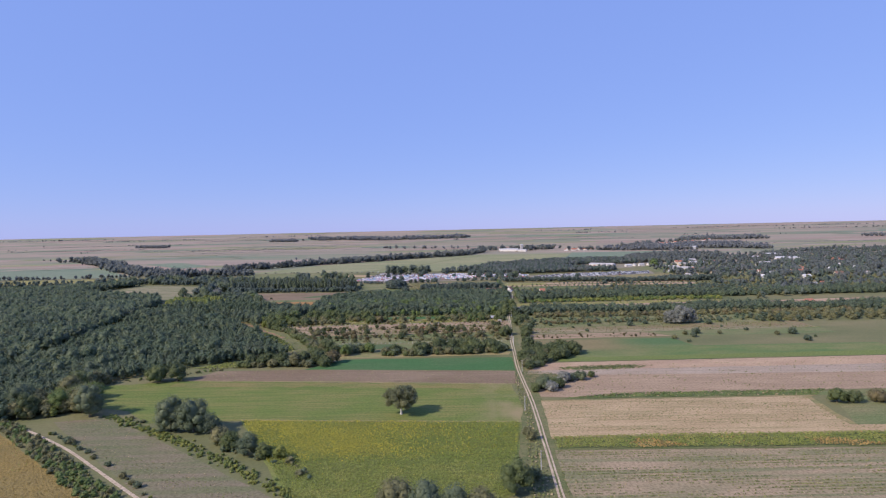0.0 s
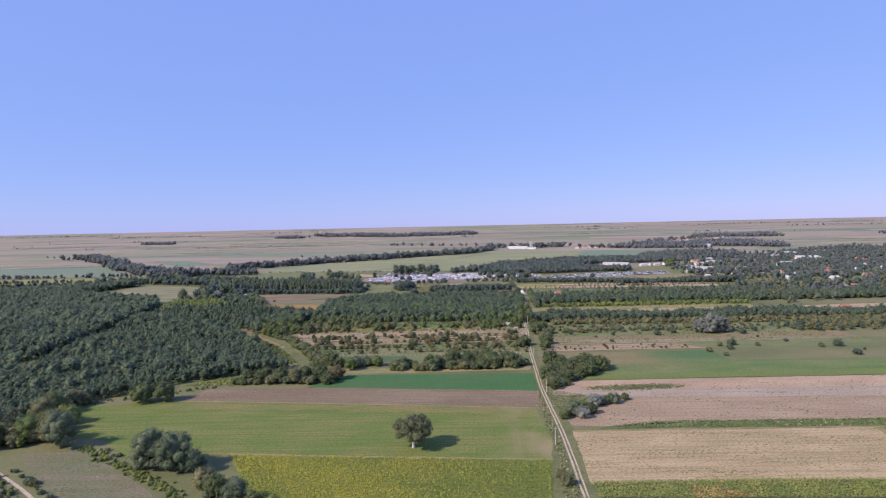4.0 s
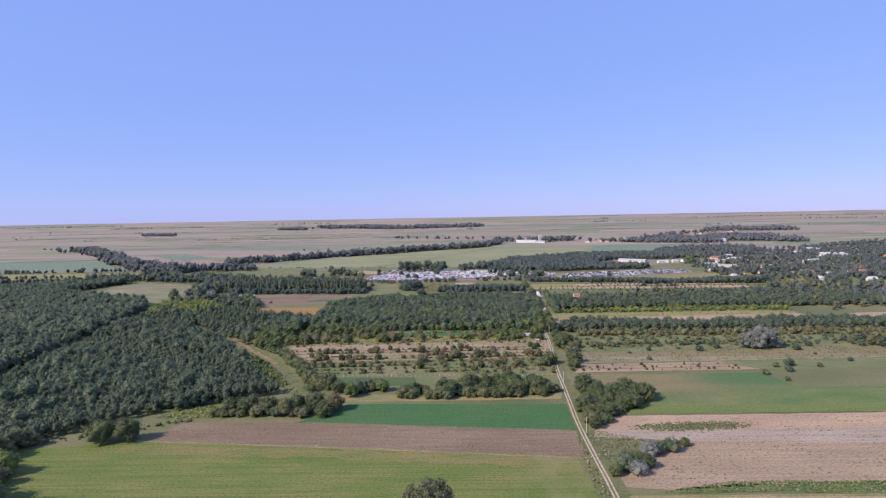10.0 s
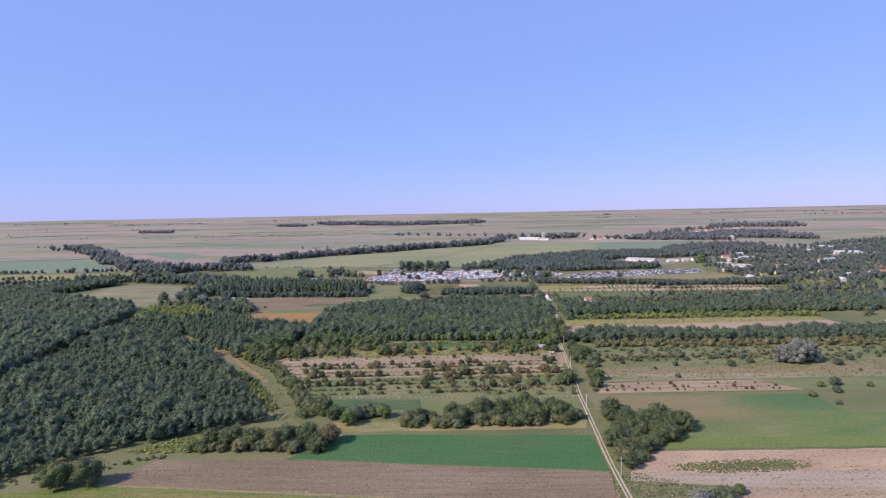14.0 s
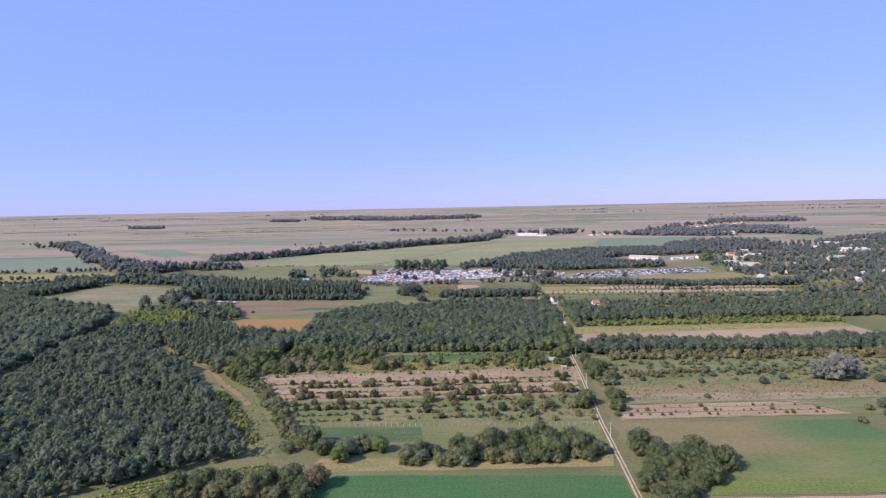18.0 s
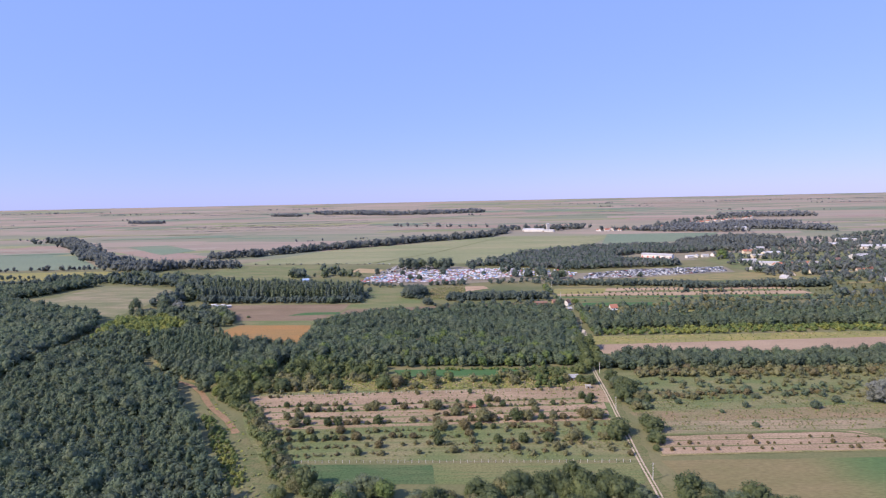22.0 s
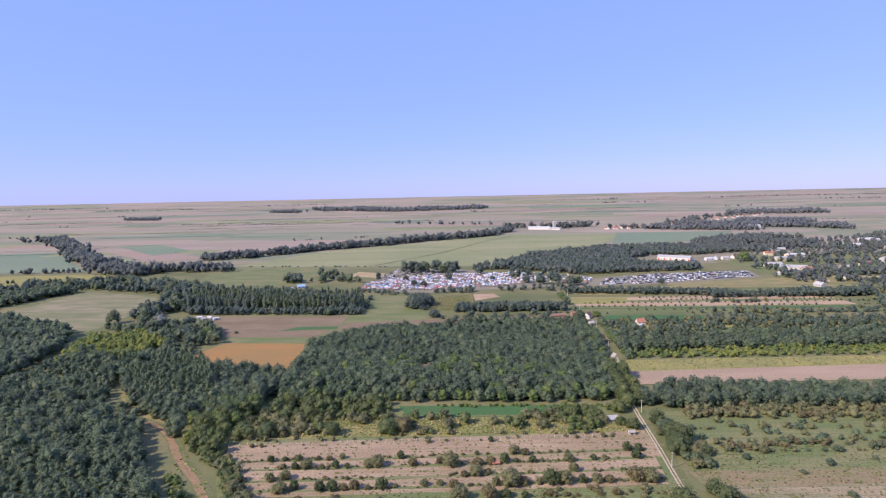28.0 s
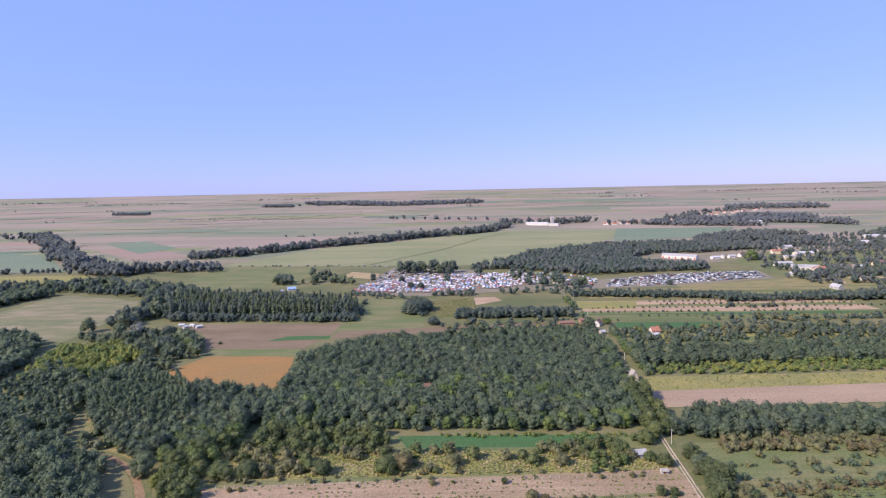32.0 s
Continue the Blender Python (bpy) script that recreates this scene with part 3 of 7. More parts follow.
def ground_mat():
    """Grass near the fields; farther out a patchwork of stubble, pasture and crops."""
    m, n, l, b = shader("farmland", 0.95)
    geo = n.new("ShaderNodeNewGeometry")
    mp, vor = n.new("ShaderNodeMapping"), n.new("ShaderNodeTexVoronoi")
    mp.inputs["Rotation"].default_value = (0, 0, radians(4))
    mp.inputs["Scale"].default_value = (0.0021, 0.0075, 0)
    vor.distance, vor.inputs["Scale"].default_value, vor.inputs["Randomness"].default_value = "CHEBYCHEV", 1.0, 0.9
    l.new(geo.outputs["Position"], mp.inputs["Vector"])
    l.new(mp.outputs["Vector"], vor.inputs["Vector"])
    sep = n.new("ShaderNodeSeparateColor")
    l.new(vor.outputs["Color"], sep.inputs[0])
    # far plots lean pale and lilac, with horizon haze put into their colour
    plots = ramp(n, l, sep.outputs[0], [(0.0, (0.325, 0.25, 0.205)), (0.2, (0.275, 0.24, 0.175)), (0.4, (0.335, 0.258, 0.215)), (0.6, (0.235, 0.225, 0.155)), (0.8, (0.195, 0.212, 0.142)), (1.0, (0.305, 0.248, 0.20))])
    broad = noise_tex(n, l, 0.004, (0.4, 1, 1), 3, 4)
    plots = mix(n, l, 0.6, plots, ramp(n, l, broad, [(0.3, (0.75, 0.8, 0.75)), (0.7, (1.08, 1.04, 1.0))]), "MULTIPLY")
    lines = noise_tex(n, l, 0.05, (0.04, 1, 1), 3, 4)
    plots = mix(n, l, 0.25, plots, ramp(n, l, lines, [(0.35, (0.7, 0.75, 0.7)), (0.65, (1.05, 1.05, 1.05))]), "MULTIPLY")
    patch = noise_tex(n, l, 0.02, (0.6, 1, 1), 3, 5)
    grass = ramp(n, l, patch, [(0.3, (0.12, 0.138, 0.058)), (0.5, (0.168, 0.168, 0.076)), (0.7, (0.225, 0.195, 0.10))])
    grain = noise_tex(n, l, 0.6, (1, 1, 1), 0, 5)
    grass = mix(n, l, 0.5, grass, ramp(n, l, grain, [(0.25, (0.5, 0.5, 0.5)), (0.75, (1, 1, 1))]), "MULTIPLY")
    sx = n.new("ShaderNodeSeparateXYZ")
    l.new(geo.outputs["Position"], sx.inputs[0])
    rng_ = n.new("ShaderNodeMapRange")
    rng_.inputs[1].default_value, rng_.inputs[2].default_value = 1250, 1500
    l.new(sx.outputs["Y"], rng_.inputs[0])
    l.new(mix(n, l, rng_.outputs[0], grass, plots), b.inputs["Base Color"])
    return m


GROUND = ground_mat()
ground_sheet()

ROAD = [(28, -400), (35, 100), (38, 170), (39, 197), (41, 226), (43, 258), (46, 304), (47, 343), (48, 385), (52, 435), (55, 478), (60, 525),
        (65, 575), (66.5, 600), (74, 665), (83, 712), (92, 788), (95, 872), (97, 1003), (100, 1060)]
strip("verge", [(x - 3, y) for x, y in ROAD[:15]], 16, VERGE, "rough dry grass verge along the dirt road", 0.03, "verge", 0, 0.3)
strip("road", ROAD[:16], 2.3, DIRT, "pale sandy farm road with two wheel tracks", 0.14, "road", 0, 0.12)
strip("lane", ROAD[15:], 2.0, GRAVEL, "narrow earth lane between trees", 0.14, "road", 0, 0.2)
strip("road_crown", ROAD[1:15], 0.75, VERGE, "grassy middle strip of the farm road", 0.17, "verge", 0, 0.5)
strip("track", [(-300, 330), (-235, 300), (-203, 278), (-167, 252), (-134, 223), (-112, 204), (-60, 160)], 1.4, DIRT, "pale dirt track beside a hedge", 0.14, "track", 0, 0.15)
strip("grass_path", [(-229, 605), (-210, 599), (-197, 587), (-186, 570), (-174, 549), (-155, 530), (-144, 511), (-132, 491), (-124, 473), (-113, 454), (-100, 437)], 7, VERGE, "worn grass path along the wood", 0.09, "path", -1.0, 0.2)
strip("earth_path", [(-229, 605), (-210, 599), (-197, 587), (-186, 570), (-174, 549), (-155, 530), (-144, 511)], 3.6, REDSOIL, "reddish bare earth on the grass path", 0.13, "path", 0, 0.3)

# fields west of the road
field("ripe_field", [(-420, 430), (-215, 275), (-131, 205), (-60, 140), (-300, 60), (-500, 200)], OCHRE, "ripe ochre crop field beside a dirt track", 0.06)
field("weedy_field", [(-199, 290), (-174, 296), (-123, 254), (-62, 201), (-30, 168), (-75, 172), (-110, 204), (-144, 236)], GREYSOIL, "grey ploughed field with weeds", 0.06)
field("alfalfa_field", [(-218, 358), (-166, 367), (39, 343), (40, 299), (36, 275), (-103, 286), (-150, 285), (-170, 306), (-205, 320)], ALFALFA, "mown green crop field round a lone tree", 0.08)
field("sunflower_field", [(-103, 286), (36, 275), (30, 239), (24, 200), (-30, 165), (-60, 205)], SUNGROUND, "green and yellow sunflower field", 0.10)
field("ploughed_field", [(-168, 367), (-155, 391), (-88, 390), (45, 375), (44, 342)], BROWN, "bare brown ploughed field", 0.10)
field("green_field", [(-96, 390), (-74, 419), (48, 415), (46, 376)], BRIGHT, "even deep green young crop", 0.12)
field("stubble_strip", [(-88, 422), (47, 424), (50, 436), (-85, 436)], DRY, "dry grass strip below bushes", 0.07)
field("orchard_ground", [(-125, 478), (54, 474), (66, 590), (-165, 596), (-160, 560)], MEADOW, "rough grass between fruit trees", 0.06)
field("orchard_soil", [(-159, 568), (62, 579), (58, 548), (-148, 543)], ORCHSOIL, "bare pale soil between orchard rows", 0.10)
field("orchard_soil", [(-148, 543), (58, 548), (55, 522), (-134, 514)], ORCHSOIL, "bare pale soil between orchard rows", 0.11)
field("bare_patch", [(50, 577), (63, 583), (63, 546), (56, 552)], ORCHSOIL, "bare soil corner beside the farm road", 0.125)
field("garden_strip", [(-109, 474), (-40, 472), (-38, 454), (-103, 455)], field_mat("dark_leafy_crop", (0.075, 0.125, 0.05), (0.11, 0.14, 0.06), (0.06, 0.10, 0.04), 3, 12, 1.5, 0.5), "narrow green crop strip beside a fence", 0.10)
field("grass_strip", [(-40, 473), (54, 471), (50, 452), (-38, 454)], OLIVE, "grassy strip beside a fence", 0.10)
field("meadow_strip", [(-146, 622), (61, 617), (54, 600), (-138, 604)], OLIVE, "green meadow strip below the wood", 0.08)
field("crop_strip", [(-72, 620), (40, 617), (38, 603), (-66, 605)], BRIGHT, "young green crop strip below the wood", 0.10)
field("weed_strip", [(-150, 603), (56, 599), (62, 577), (-160, 575)], YELLOWGRASS, "yellowing weeds above the orchard", 0.07)
field("orange_field", [(-258, 722), (-155, 698), (-168, 773), (-240, 779)], ORANGE, "ripe orange crop field between woods", 0.08)
field("meadow_strip", [(-242, 779), (-168, 773), (-166, 795), (-246, 800)], MEADOW, "grass strip above a ripe field", 0.07)
field("brown_field", [(-250, 800), (-166, 795), (-150, 850), (-278, 858)], BROWN, "pale bare field above the ripe crop", 0.08)
field("crop_strip", [(-205, 822), (-150, 826), (-152, 838), (-190, 838)], BRIGHT, "short green crop strip on bare soil", 0.10)
field("stubble_field", [(-288, 860), (-150, 852), (-150, 885), (-310, 890)], BROWN, "dry stubble field before poplars", 0.08)
field("stubble_field", [(-150, 826), (-82, 838), (60, 866), (60, 876), (-145, 852)], BROWN, "dry field edge behind the wood", 0.09)
field("pasture", [(-150, 852), (-66, 860), (-70, 1000), (-140, 1010)], MEADOW, "green pasture beside dark trees", 0.07)
field("maize_field", [(-64, 905), (-13, 905), (-12, 1008), (-64, 985)], SUNGROUND, "tall dry maize near the market", 0.09)
field("sand_patch", [(-12, 962), (20, 985), (14, 1008), (-12, 1006)], PINK, "bare sandy plot near the market", 0.09)
field("hill_pasture", [(-560, 920), (-552, 1074), (-430, 1030), (-402, 972), (-394, 830), (-480, 866)], PALEHILL, "pale dry pasture between woods", 0.08)

# fields east of the road
field("clearing", [(-262, 655), (-236, 604), (-200, 586), (-188, 604), (-212, 622), (-238, 655)], DRY, "dry grass clearing in the wood", 0.05)

field("pale_field", [(67, 395), (330, 397), (330, 374), (54, 374)], PINK, "pale pinkish bare field", 0.08)
field("grey_field", [(54, 374), (330, 374), (330, 352), (150, 358), (95, 361), (70, 364), (52, 367)], field_mat("greyish_soil", (0.37, 0.30, 0.225), (0.33, 0.26, 0.19), (0.27, 0.22, 0.15), -1, 16, 2.4, 0.5), "greyish bare field with weeds", 0.09)
field("brown_field", [(150, 358), (330, 352), (330, 317), (120, 319), (70, 313), (52, 316), (52, 331), (68, 345), (81, 358), (95, 361)], field_mat("brown_soil", (0.31, 0.225, 0.145), (0.36, 0.265, 0.17), (0.26, 0.19, 0.125), -1, 20, 3.0, 0.5), "smooth brown bare field", 0.10)
field("crop_strip", [(60, 310), (74, 315), (95, 318), (330, 315), (330, 309), (200, 308), (95, 311)], OLIVE, "low green crop strip", 0.10)
field("stubble_field", [(51, 308), (193, 307), (187, 262), (330, 256), (330, 250), (46, 252)], BEIGE, "beige stubble field", 0.08)
field("meadow", [(206, 306), (330, 318), (330, 258), (187, 262)], MEADOW, "grass beside a stubble field", 0.07)
field("maize_strip", [(47, 253), (330, 251), (330, 232), (46, 240)], OLIVE, "strip of green and orange maize", 0.10)
field("weedy_stubble_field", [(45, 239), (330, 231), (330, 110), (38, 110)], GREYGREEN, "weedy stubble field with faint rows", 0.08)
def thinning_crop():
    """Green crop that thins to brown soil towards its north-west corner."""
    m, n, l, b = shader("thinning_crop", 0.95)
    geo, sx = n.new("ShaderNodeNewGeometry"), n.new("ShaderNodeSeparateXYZ")
    l.new(geo.outputs["Position"], sx.inputs[0])
    up, west, prod = n.new("ShaderNodeMapRange"), n.new("ShaderNodeMapRange"), n.new("ShaderNodeMath")
    for node, a, z in ((up, 412, 446), (west, 176, 118)):
        node.inputs[1].default_value, node.inputs[2].default_value, node.interpolation_type = a, z, "SMOOTHSTEP"
    l.new(sx.outputs["Y"], up.inputs[0])
    l.new(sx.outputs["X"], west.inputs[0])
    prod.operation = "MULTIPLY"
    l.new(up.outputs[0], prod.inputs[0])
    l.new(west.outputs[0], prod.inputs[1])
    big, grain = noise_tex(n, l, 0.05, (0.5, 1, 1), 0, 4), noise_tex(n, l, 0.9, (0.4, 1, 1), 0, 5)
    green = ramp(n, l, big, [(0.35, (0.095, 0.16, 0.05)), (0.52, (0.14, 0.175, 0.06)), (0.68, (0.18, 0.19, 0.075))])
    soil = ramp(n, l, big, [(0.35, (0.185, 0.165, 0.074)), (0.6, (0.22, 0.18, 0.088))])
    east, north, lush = n.new("ShaderNodeMapRange"), n.new("ShaderNodeMapRange"), n.new("ShaderNodeMath")
    for node, a, z in ((east, 122, 168), (north, 432, 456)):
        node.inputs[1].default_value, node.inputs[2].default_value, node.interpolation_type = a, z, "SMOOTHSTEP"
    l.new(sx.outputs["X"], east.inputs[0])
    l.new(sx.outputs["Y"], north.inputs[0])
    lush.operation = "MULTIPLY"
    l.new(east.outputs[0], lush.inputs[0])
    l.new(north.outputs[0], lush.inputs[1])
    c = mix(n, l, lush.outputs[0], mix(n, l, prod.outputs[0], green, soil), (0.088, 0.150, 0.056))
    c = mix(n, l, 0.6, c, ramp(n, l, grain, [(0.3, (0.6, 0.6, 0.6)), (0.7, (1.1, 1.1, 1.1))]), "MULTIPLY")
    l.new(c, b.inputs["Base Color"])
    bump(n, l, b, grain, 0.3)
    return m


field("olive_field", [(64, 473), (186, 474), (192, 442), (330, 440), (330, 398), (78, 398)], thinning_crop(), "olive green crop field", 0.09)
field("lime_strip", [(80, 409), (330, 413), (330, 398), (78, 398)], field_mat("lime_crop", (0.145, 0.182, 0.05), (0.125, 0.165, 0.048), (0.16, 0.19, 0.056), 0, 30, 2, 0.4), "yellow-green edge of the crop", 0.11)
field("orchard_soil", [(72, 500), (173, 503), (191, 482), (67, 479)], ORCHSOIL, "bare soil with rows of small fruit trees", 0.10)
field("rough_meadow", [(69, 509), (330, 512), (330, 482), (192, 482), (174, 503), (72, 500)], MEADOW, "rough grass with weeds", 0.06)
field("brown_band", [(68, 533), (330, 545), (330, 520), (70, 521)], field_mat("brownish_grass", (0.24, 0.18, 0.10), (0.18, 0.175, 0.08), (0.27, 0.20, 0.12), 2, 14, 4, 0.5, 0.2), "brownish dry band in rough meadow", 0.075, 2.5, "meadow")
field("weedy_field", [(70, 522), (330, 522), (330, 510), (69, 503)], GREYGREEN, "weedy dry field strip", 0.07)
field("rough_meadow", [(72, 560), (330, 560), (330, 522), (70, 522)], MEADOW, "rough meadow with bushes", 0.06)
field("rough_meadow", [(72, 562), (330, 562), (330, 606), (74, 606)], MEADOW, "dry olive-brown rough grass below a tree belt", 0.065)
field("tan_field", [(76, 653), (340, 658), (340, 693), (82, 681)], field_mat("tan_soil", (0.33, 0.238, 0.16), (0.375, 0.275, 0.185), (0.30, 0.215, 0.145), -1, 30, 3, 0.4), "bare pale tan field between tree belts", 0.08)
field("yellow_meadow", [(82, 681), (340, 693), (340, 712), (90, 709)], YELLOWGRASS, "yellowing grass beside a bare field", 0.07)
field("crop_strip", [(92, 903), (400, 887), (400, 896), (95, 914)], BRIGHT, "long green crop strip", 0.09)
field("crop_strip", [(113, 846), (211, 841), (214, 863), (118, 868)], BRIGHT, "green crop plot behind a cottage", 0.09)
field("stubble_field", [(100, 918), (400, 898), (400, 960), (104, 972)], PINK, "bare pale soil between rows of young fruit trees", 0.07)
field("yellow_meadow", [(97, 930), (157, 929), (172, 968), (103, 970)], YELLOWGRASS, "yellow stubble plot", 0.09)
field("grass_strip", [(100, 906), (400, 898), (402, 904), (102, 913)], MEADOW, "grass strip beside bare soil", 0.11)
field("grass_strip", [(160, 936), (400, 928), (402, 940), (164, 948)], MEADOW, "grass strip between bare plots", 0.10)
field("dry_meadow", [(255, 1040), (500, 1040), (510, 1105), (420, 1100), (250, 1064)], DRY, "dry grass beside the car park", 0.07)
field("tan_field", [(376, 663), (520, 670), (520, 700), (390, 690)], PINK, "bare plot between tree belts", 0.08)
srng = np.random.default_rng(3)
kinds = [(BEIGE, "dry stubble strip"), (OLIVE, "olive green crop strip"), (MEADOW, "rough grass strip"), (YELLOWGRASS, "yellowing grass strip"), (PINK, "bare pale soil strip"), (DRY, "dry grass strip"), (BRIGHT, "fresh green crop strip")]
y = 792.0
while y < 1040:
    d = srng.uniform(7, 17)
    m, lab = kinds[int(srng.integers(0, 6))]
    x0, x1 = 112 + (y - 792) * 0.05, 470 + srng.uniform(-60, 120)
    if not (838 < y < 870 or 880 < y < 975):
        field("strip_field", [(x0, y), (x1, y - 14), (x1, y + d - 15), (x0, y + d - 1)], m, lab + " between gardens", 0.05 + 0.001 * (y - 790))
    y += d
for k in range(70):
    x, y = srng.uniform(430, 1500), srng.uniform(880, 1380)
    if x < y * 0.95 + 60:
        w, d = srng.uniform(30, 110), srng.uniform(10, 34)
        m, lab = kinds[int(srng.integers(0, 7))]
        field("garden_plot", [(x, y), (x + w, y - w * 0.06), (x + w, y + d - w * 0.06), (x, y + d)], m, lab + " beside the village", 0.09 + 0.004 * k)
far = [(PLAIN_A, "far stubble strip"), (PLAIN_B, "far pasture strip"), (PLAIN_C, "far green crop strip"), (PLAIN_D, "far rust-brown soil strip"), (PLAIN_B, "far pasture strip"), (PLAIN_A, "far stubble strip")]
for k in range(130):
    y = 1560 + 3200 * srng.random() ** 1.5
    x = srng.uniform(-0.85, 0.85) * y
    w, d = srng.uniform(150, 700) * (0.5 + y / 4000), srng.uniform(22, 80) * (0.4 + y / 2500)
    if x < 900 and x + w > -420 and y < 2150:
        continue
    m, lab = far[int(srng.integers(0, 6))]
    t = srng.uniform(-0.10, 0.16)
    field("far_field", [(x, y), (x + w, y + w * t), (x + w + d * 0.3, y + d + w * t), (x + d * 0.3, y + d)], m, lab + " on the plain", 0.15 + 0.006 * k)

field("bare_patch", [(-205, 1190), (-150, 1160), (-148, 1215), (-195, 1240)], BEIGE, "pale bare ground beside the market", 0.09)
field("market_ground", [(-170, 1060), (-132, 1285), (0, 1235), (34, 1140), (110, 1060), (20, 1042), (-66, 1022), (-112, 1030)], GRAVEL, "trodden market ground", 0.08, category="market ground")
field("car_park_ground", [(100, 1040), (150, 1052), (250, 1060), (405, 1105), (420, 1172), (278, 1165), (180, 1125), (110, 1095)], GRAVEL, "trodden car park ground", 0.10, category="car park")
field("village_ground", [(425, 1000), (640, 920), (1200, 960), (1260, 1390), (520, 1390), (430, 1270)], MEADOW, "grassy gardens round the village houses", 0.045, 3.0, "grass")
field("yard", [(300, 1275), (420, 1275), (425, 1350), (320, 1345)], GRAVEL, "dusty yard in front of a long building", 0.08, category="yard")
field("meadow", [(-420, 1100), (-258, 1105), (-262, 1310), (-460, 1310)], MEADOW, "green pasture behind poplars", 0.07)
field("yellow_meadow", [(-900, 1150), (-560, 1153), (-640, 1262), (-960, 1265)], YELLOWGRASS, "yellowish stubble strip", 0.08)
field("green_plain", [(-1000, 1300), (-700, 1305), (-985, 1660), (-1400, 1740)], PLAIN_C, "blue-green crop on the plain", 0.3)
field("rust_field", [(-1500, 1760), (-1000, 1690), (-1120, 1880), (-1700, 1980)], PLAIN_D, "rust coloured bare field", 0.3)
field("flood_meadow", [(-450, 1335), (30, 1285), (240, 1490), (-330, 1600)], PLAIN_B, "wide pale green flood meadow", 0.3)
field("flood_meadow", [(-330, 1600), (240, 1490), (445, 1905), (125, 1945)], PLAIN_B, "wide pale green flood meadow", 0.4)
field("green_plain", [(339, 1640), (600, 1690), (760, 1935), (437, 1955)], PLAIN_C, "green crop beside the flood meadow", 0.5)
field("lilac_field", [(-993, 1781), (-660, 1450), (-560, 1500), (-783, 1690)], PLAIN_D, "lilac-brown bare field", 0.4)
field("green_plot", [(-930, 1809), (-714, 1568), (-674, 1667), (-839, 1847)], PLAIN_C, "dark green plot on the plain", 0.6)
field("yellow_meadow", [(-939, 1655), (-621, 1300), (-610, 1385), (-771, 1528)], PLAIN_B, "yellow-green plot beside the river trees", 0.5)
strip("ditch", [(-180, 1318), (-56, 1531), (58, 1791), (127, 1901)], 5, MEADOW, "overgrown ditch across the meadow", 0.7, "ditch", 0, 0.3)



def balk(name, line, width, label, material=VERGE):
    strip(name, line, width, material, label, 0.16, "field edge", 0, 0.7)


balk("field_edge", [(78, 397.5), (200, 398.5), (330, 398)], 1.2, "dark grassy edge between fields", OLIVE)
balk("field_edge", [(-92, 390.5), (-20, 382), (45, 375.5)], 0.9, "dark grassy edge between fields", OLIVE)
balk("field_edge", [(-167, 367), (-60, 356), (44, 342.5)], 1.6, "dry grass edge of a ploughed field", DRY)
strip("yellow_edge", [(-170, 358), (-60, 349), (20, 340)], 9, field_mat("yellowing_crop", (0.20, 0.175, 0.062), (0.15, 0.165, 0.05), (0.23, 0.19, 0.075), 4, 12, 2, 0.5, 0.1), "yellowing edge of the mown crop", 0.13, "field edge", 0, 0.9)
balk("field_edge", [(-103, 286.5), (-40, 281), (36, 275.5)], 2.0, "dry grass edge of a sunflower field", DRY)
balk("field_edge", [(46, 252.8), (180, 252.5), (330, 251)], 1.4, "dry grass edge of a maize strip", DRY)
balk("field_edge", [(46, 239.6), (180, 235.5), (330, 231)], 1.2, "grassy edge of a stubble field")
balk("field_edge", [(51, 308), (130, 308.5), (198, 307.5)], 1.5, "pale dry edge of a crop strip", DRY)
balk("field_edge", [(193, 306.5), (188, 285), (186.5, 262)], 3.0, "dry grass edge of a stubble field", DRY)
balk("field_edge", [(66, 478.5), (130, 480.5), (191, 481.5)], 1.4, "dry edge of an orchard plot", DRY)
balk("field_edge", [(72, 501), (173, 503.5), (192, 482)], 1.6, "grassy edge of an orchard plot")
balk("field_edge", [(76, 652.5), (200, 655), (340, 658)], 1.6, "grassy edge of a bare field")
for y0 in (548, 539, 528, 519):
    balk("field_edge", [(-134 - (y0 - 514) * 0.45, y0), (-40, y0 + 3.5), (57, y0 + 9)], 2.2, "grassy line under a row of fruit trees", MEADOW)
balk("field_edge", [(70, 494), (120, 495), (176, 496)], 0.8, "grassy line between small trees")
balk("field_edge", [(68, 487), (120, 488), (182, 489)], 0.8, "grassy line between small trees")

# ---- woods ----
rng = np.random.default_rng(7)
FOREST_NEAR = [(-120, 440), (-140, 429), (-162, 416), (-184, 402), (-214, 368), (-224, 330), (-226, 290), (-262, 275), (-312, 300), (-308, 441), (-326, 560), (-352, 690),
               (-345, 752), (-290, 700), (-246, 604), (-230, 600), (-213, 590), (-206, 574), (-184, 538), (-163, 508), (-149, 484), (-130, 460)]
FOREST_FAR = [(-320, 300), (-319, 441), (-338, 560), (-364, 690), (-376, 762), (-412, 838), (-492, 880), (-545, 1070), (-600, 1080), (-760, 980), (-680, 740), (-480, 520), (-400, 330)]
pts = scatter(FOREST_NEAR, 4.3, rng)
pts = pts[~inside([(-262, 655), (-236, 604), (-200, 586), (-188, 604), (-212, 622), (-238, 655)], pts[:, 0], pts[:, 1])]
near = pts[:, 1] < 600
wood("woodland", pts[near], "slim", LOCUST, "dense dark green locust wood", rng, (0.8, 1.15), OAK, 0.3, trunks=False, tall=0.9)
pts = pts[rng.random(len(pts)) < np.where(near, 0, 0.7)]
wood("woodland", pts, "slim", LOCUST, "dense dark green wood", rng, (0.9, 1.3), OAK, 0.45, trunks=False, tall=0.9)
PASTURE_EDGE = [(-600, 930), (-560, 1082), (-425, 1035), (-400, 972), (-392, 818), (-480, 862)]
pts = scatter(FOREST_FAR, 6.8, rng)
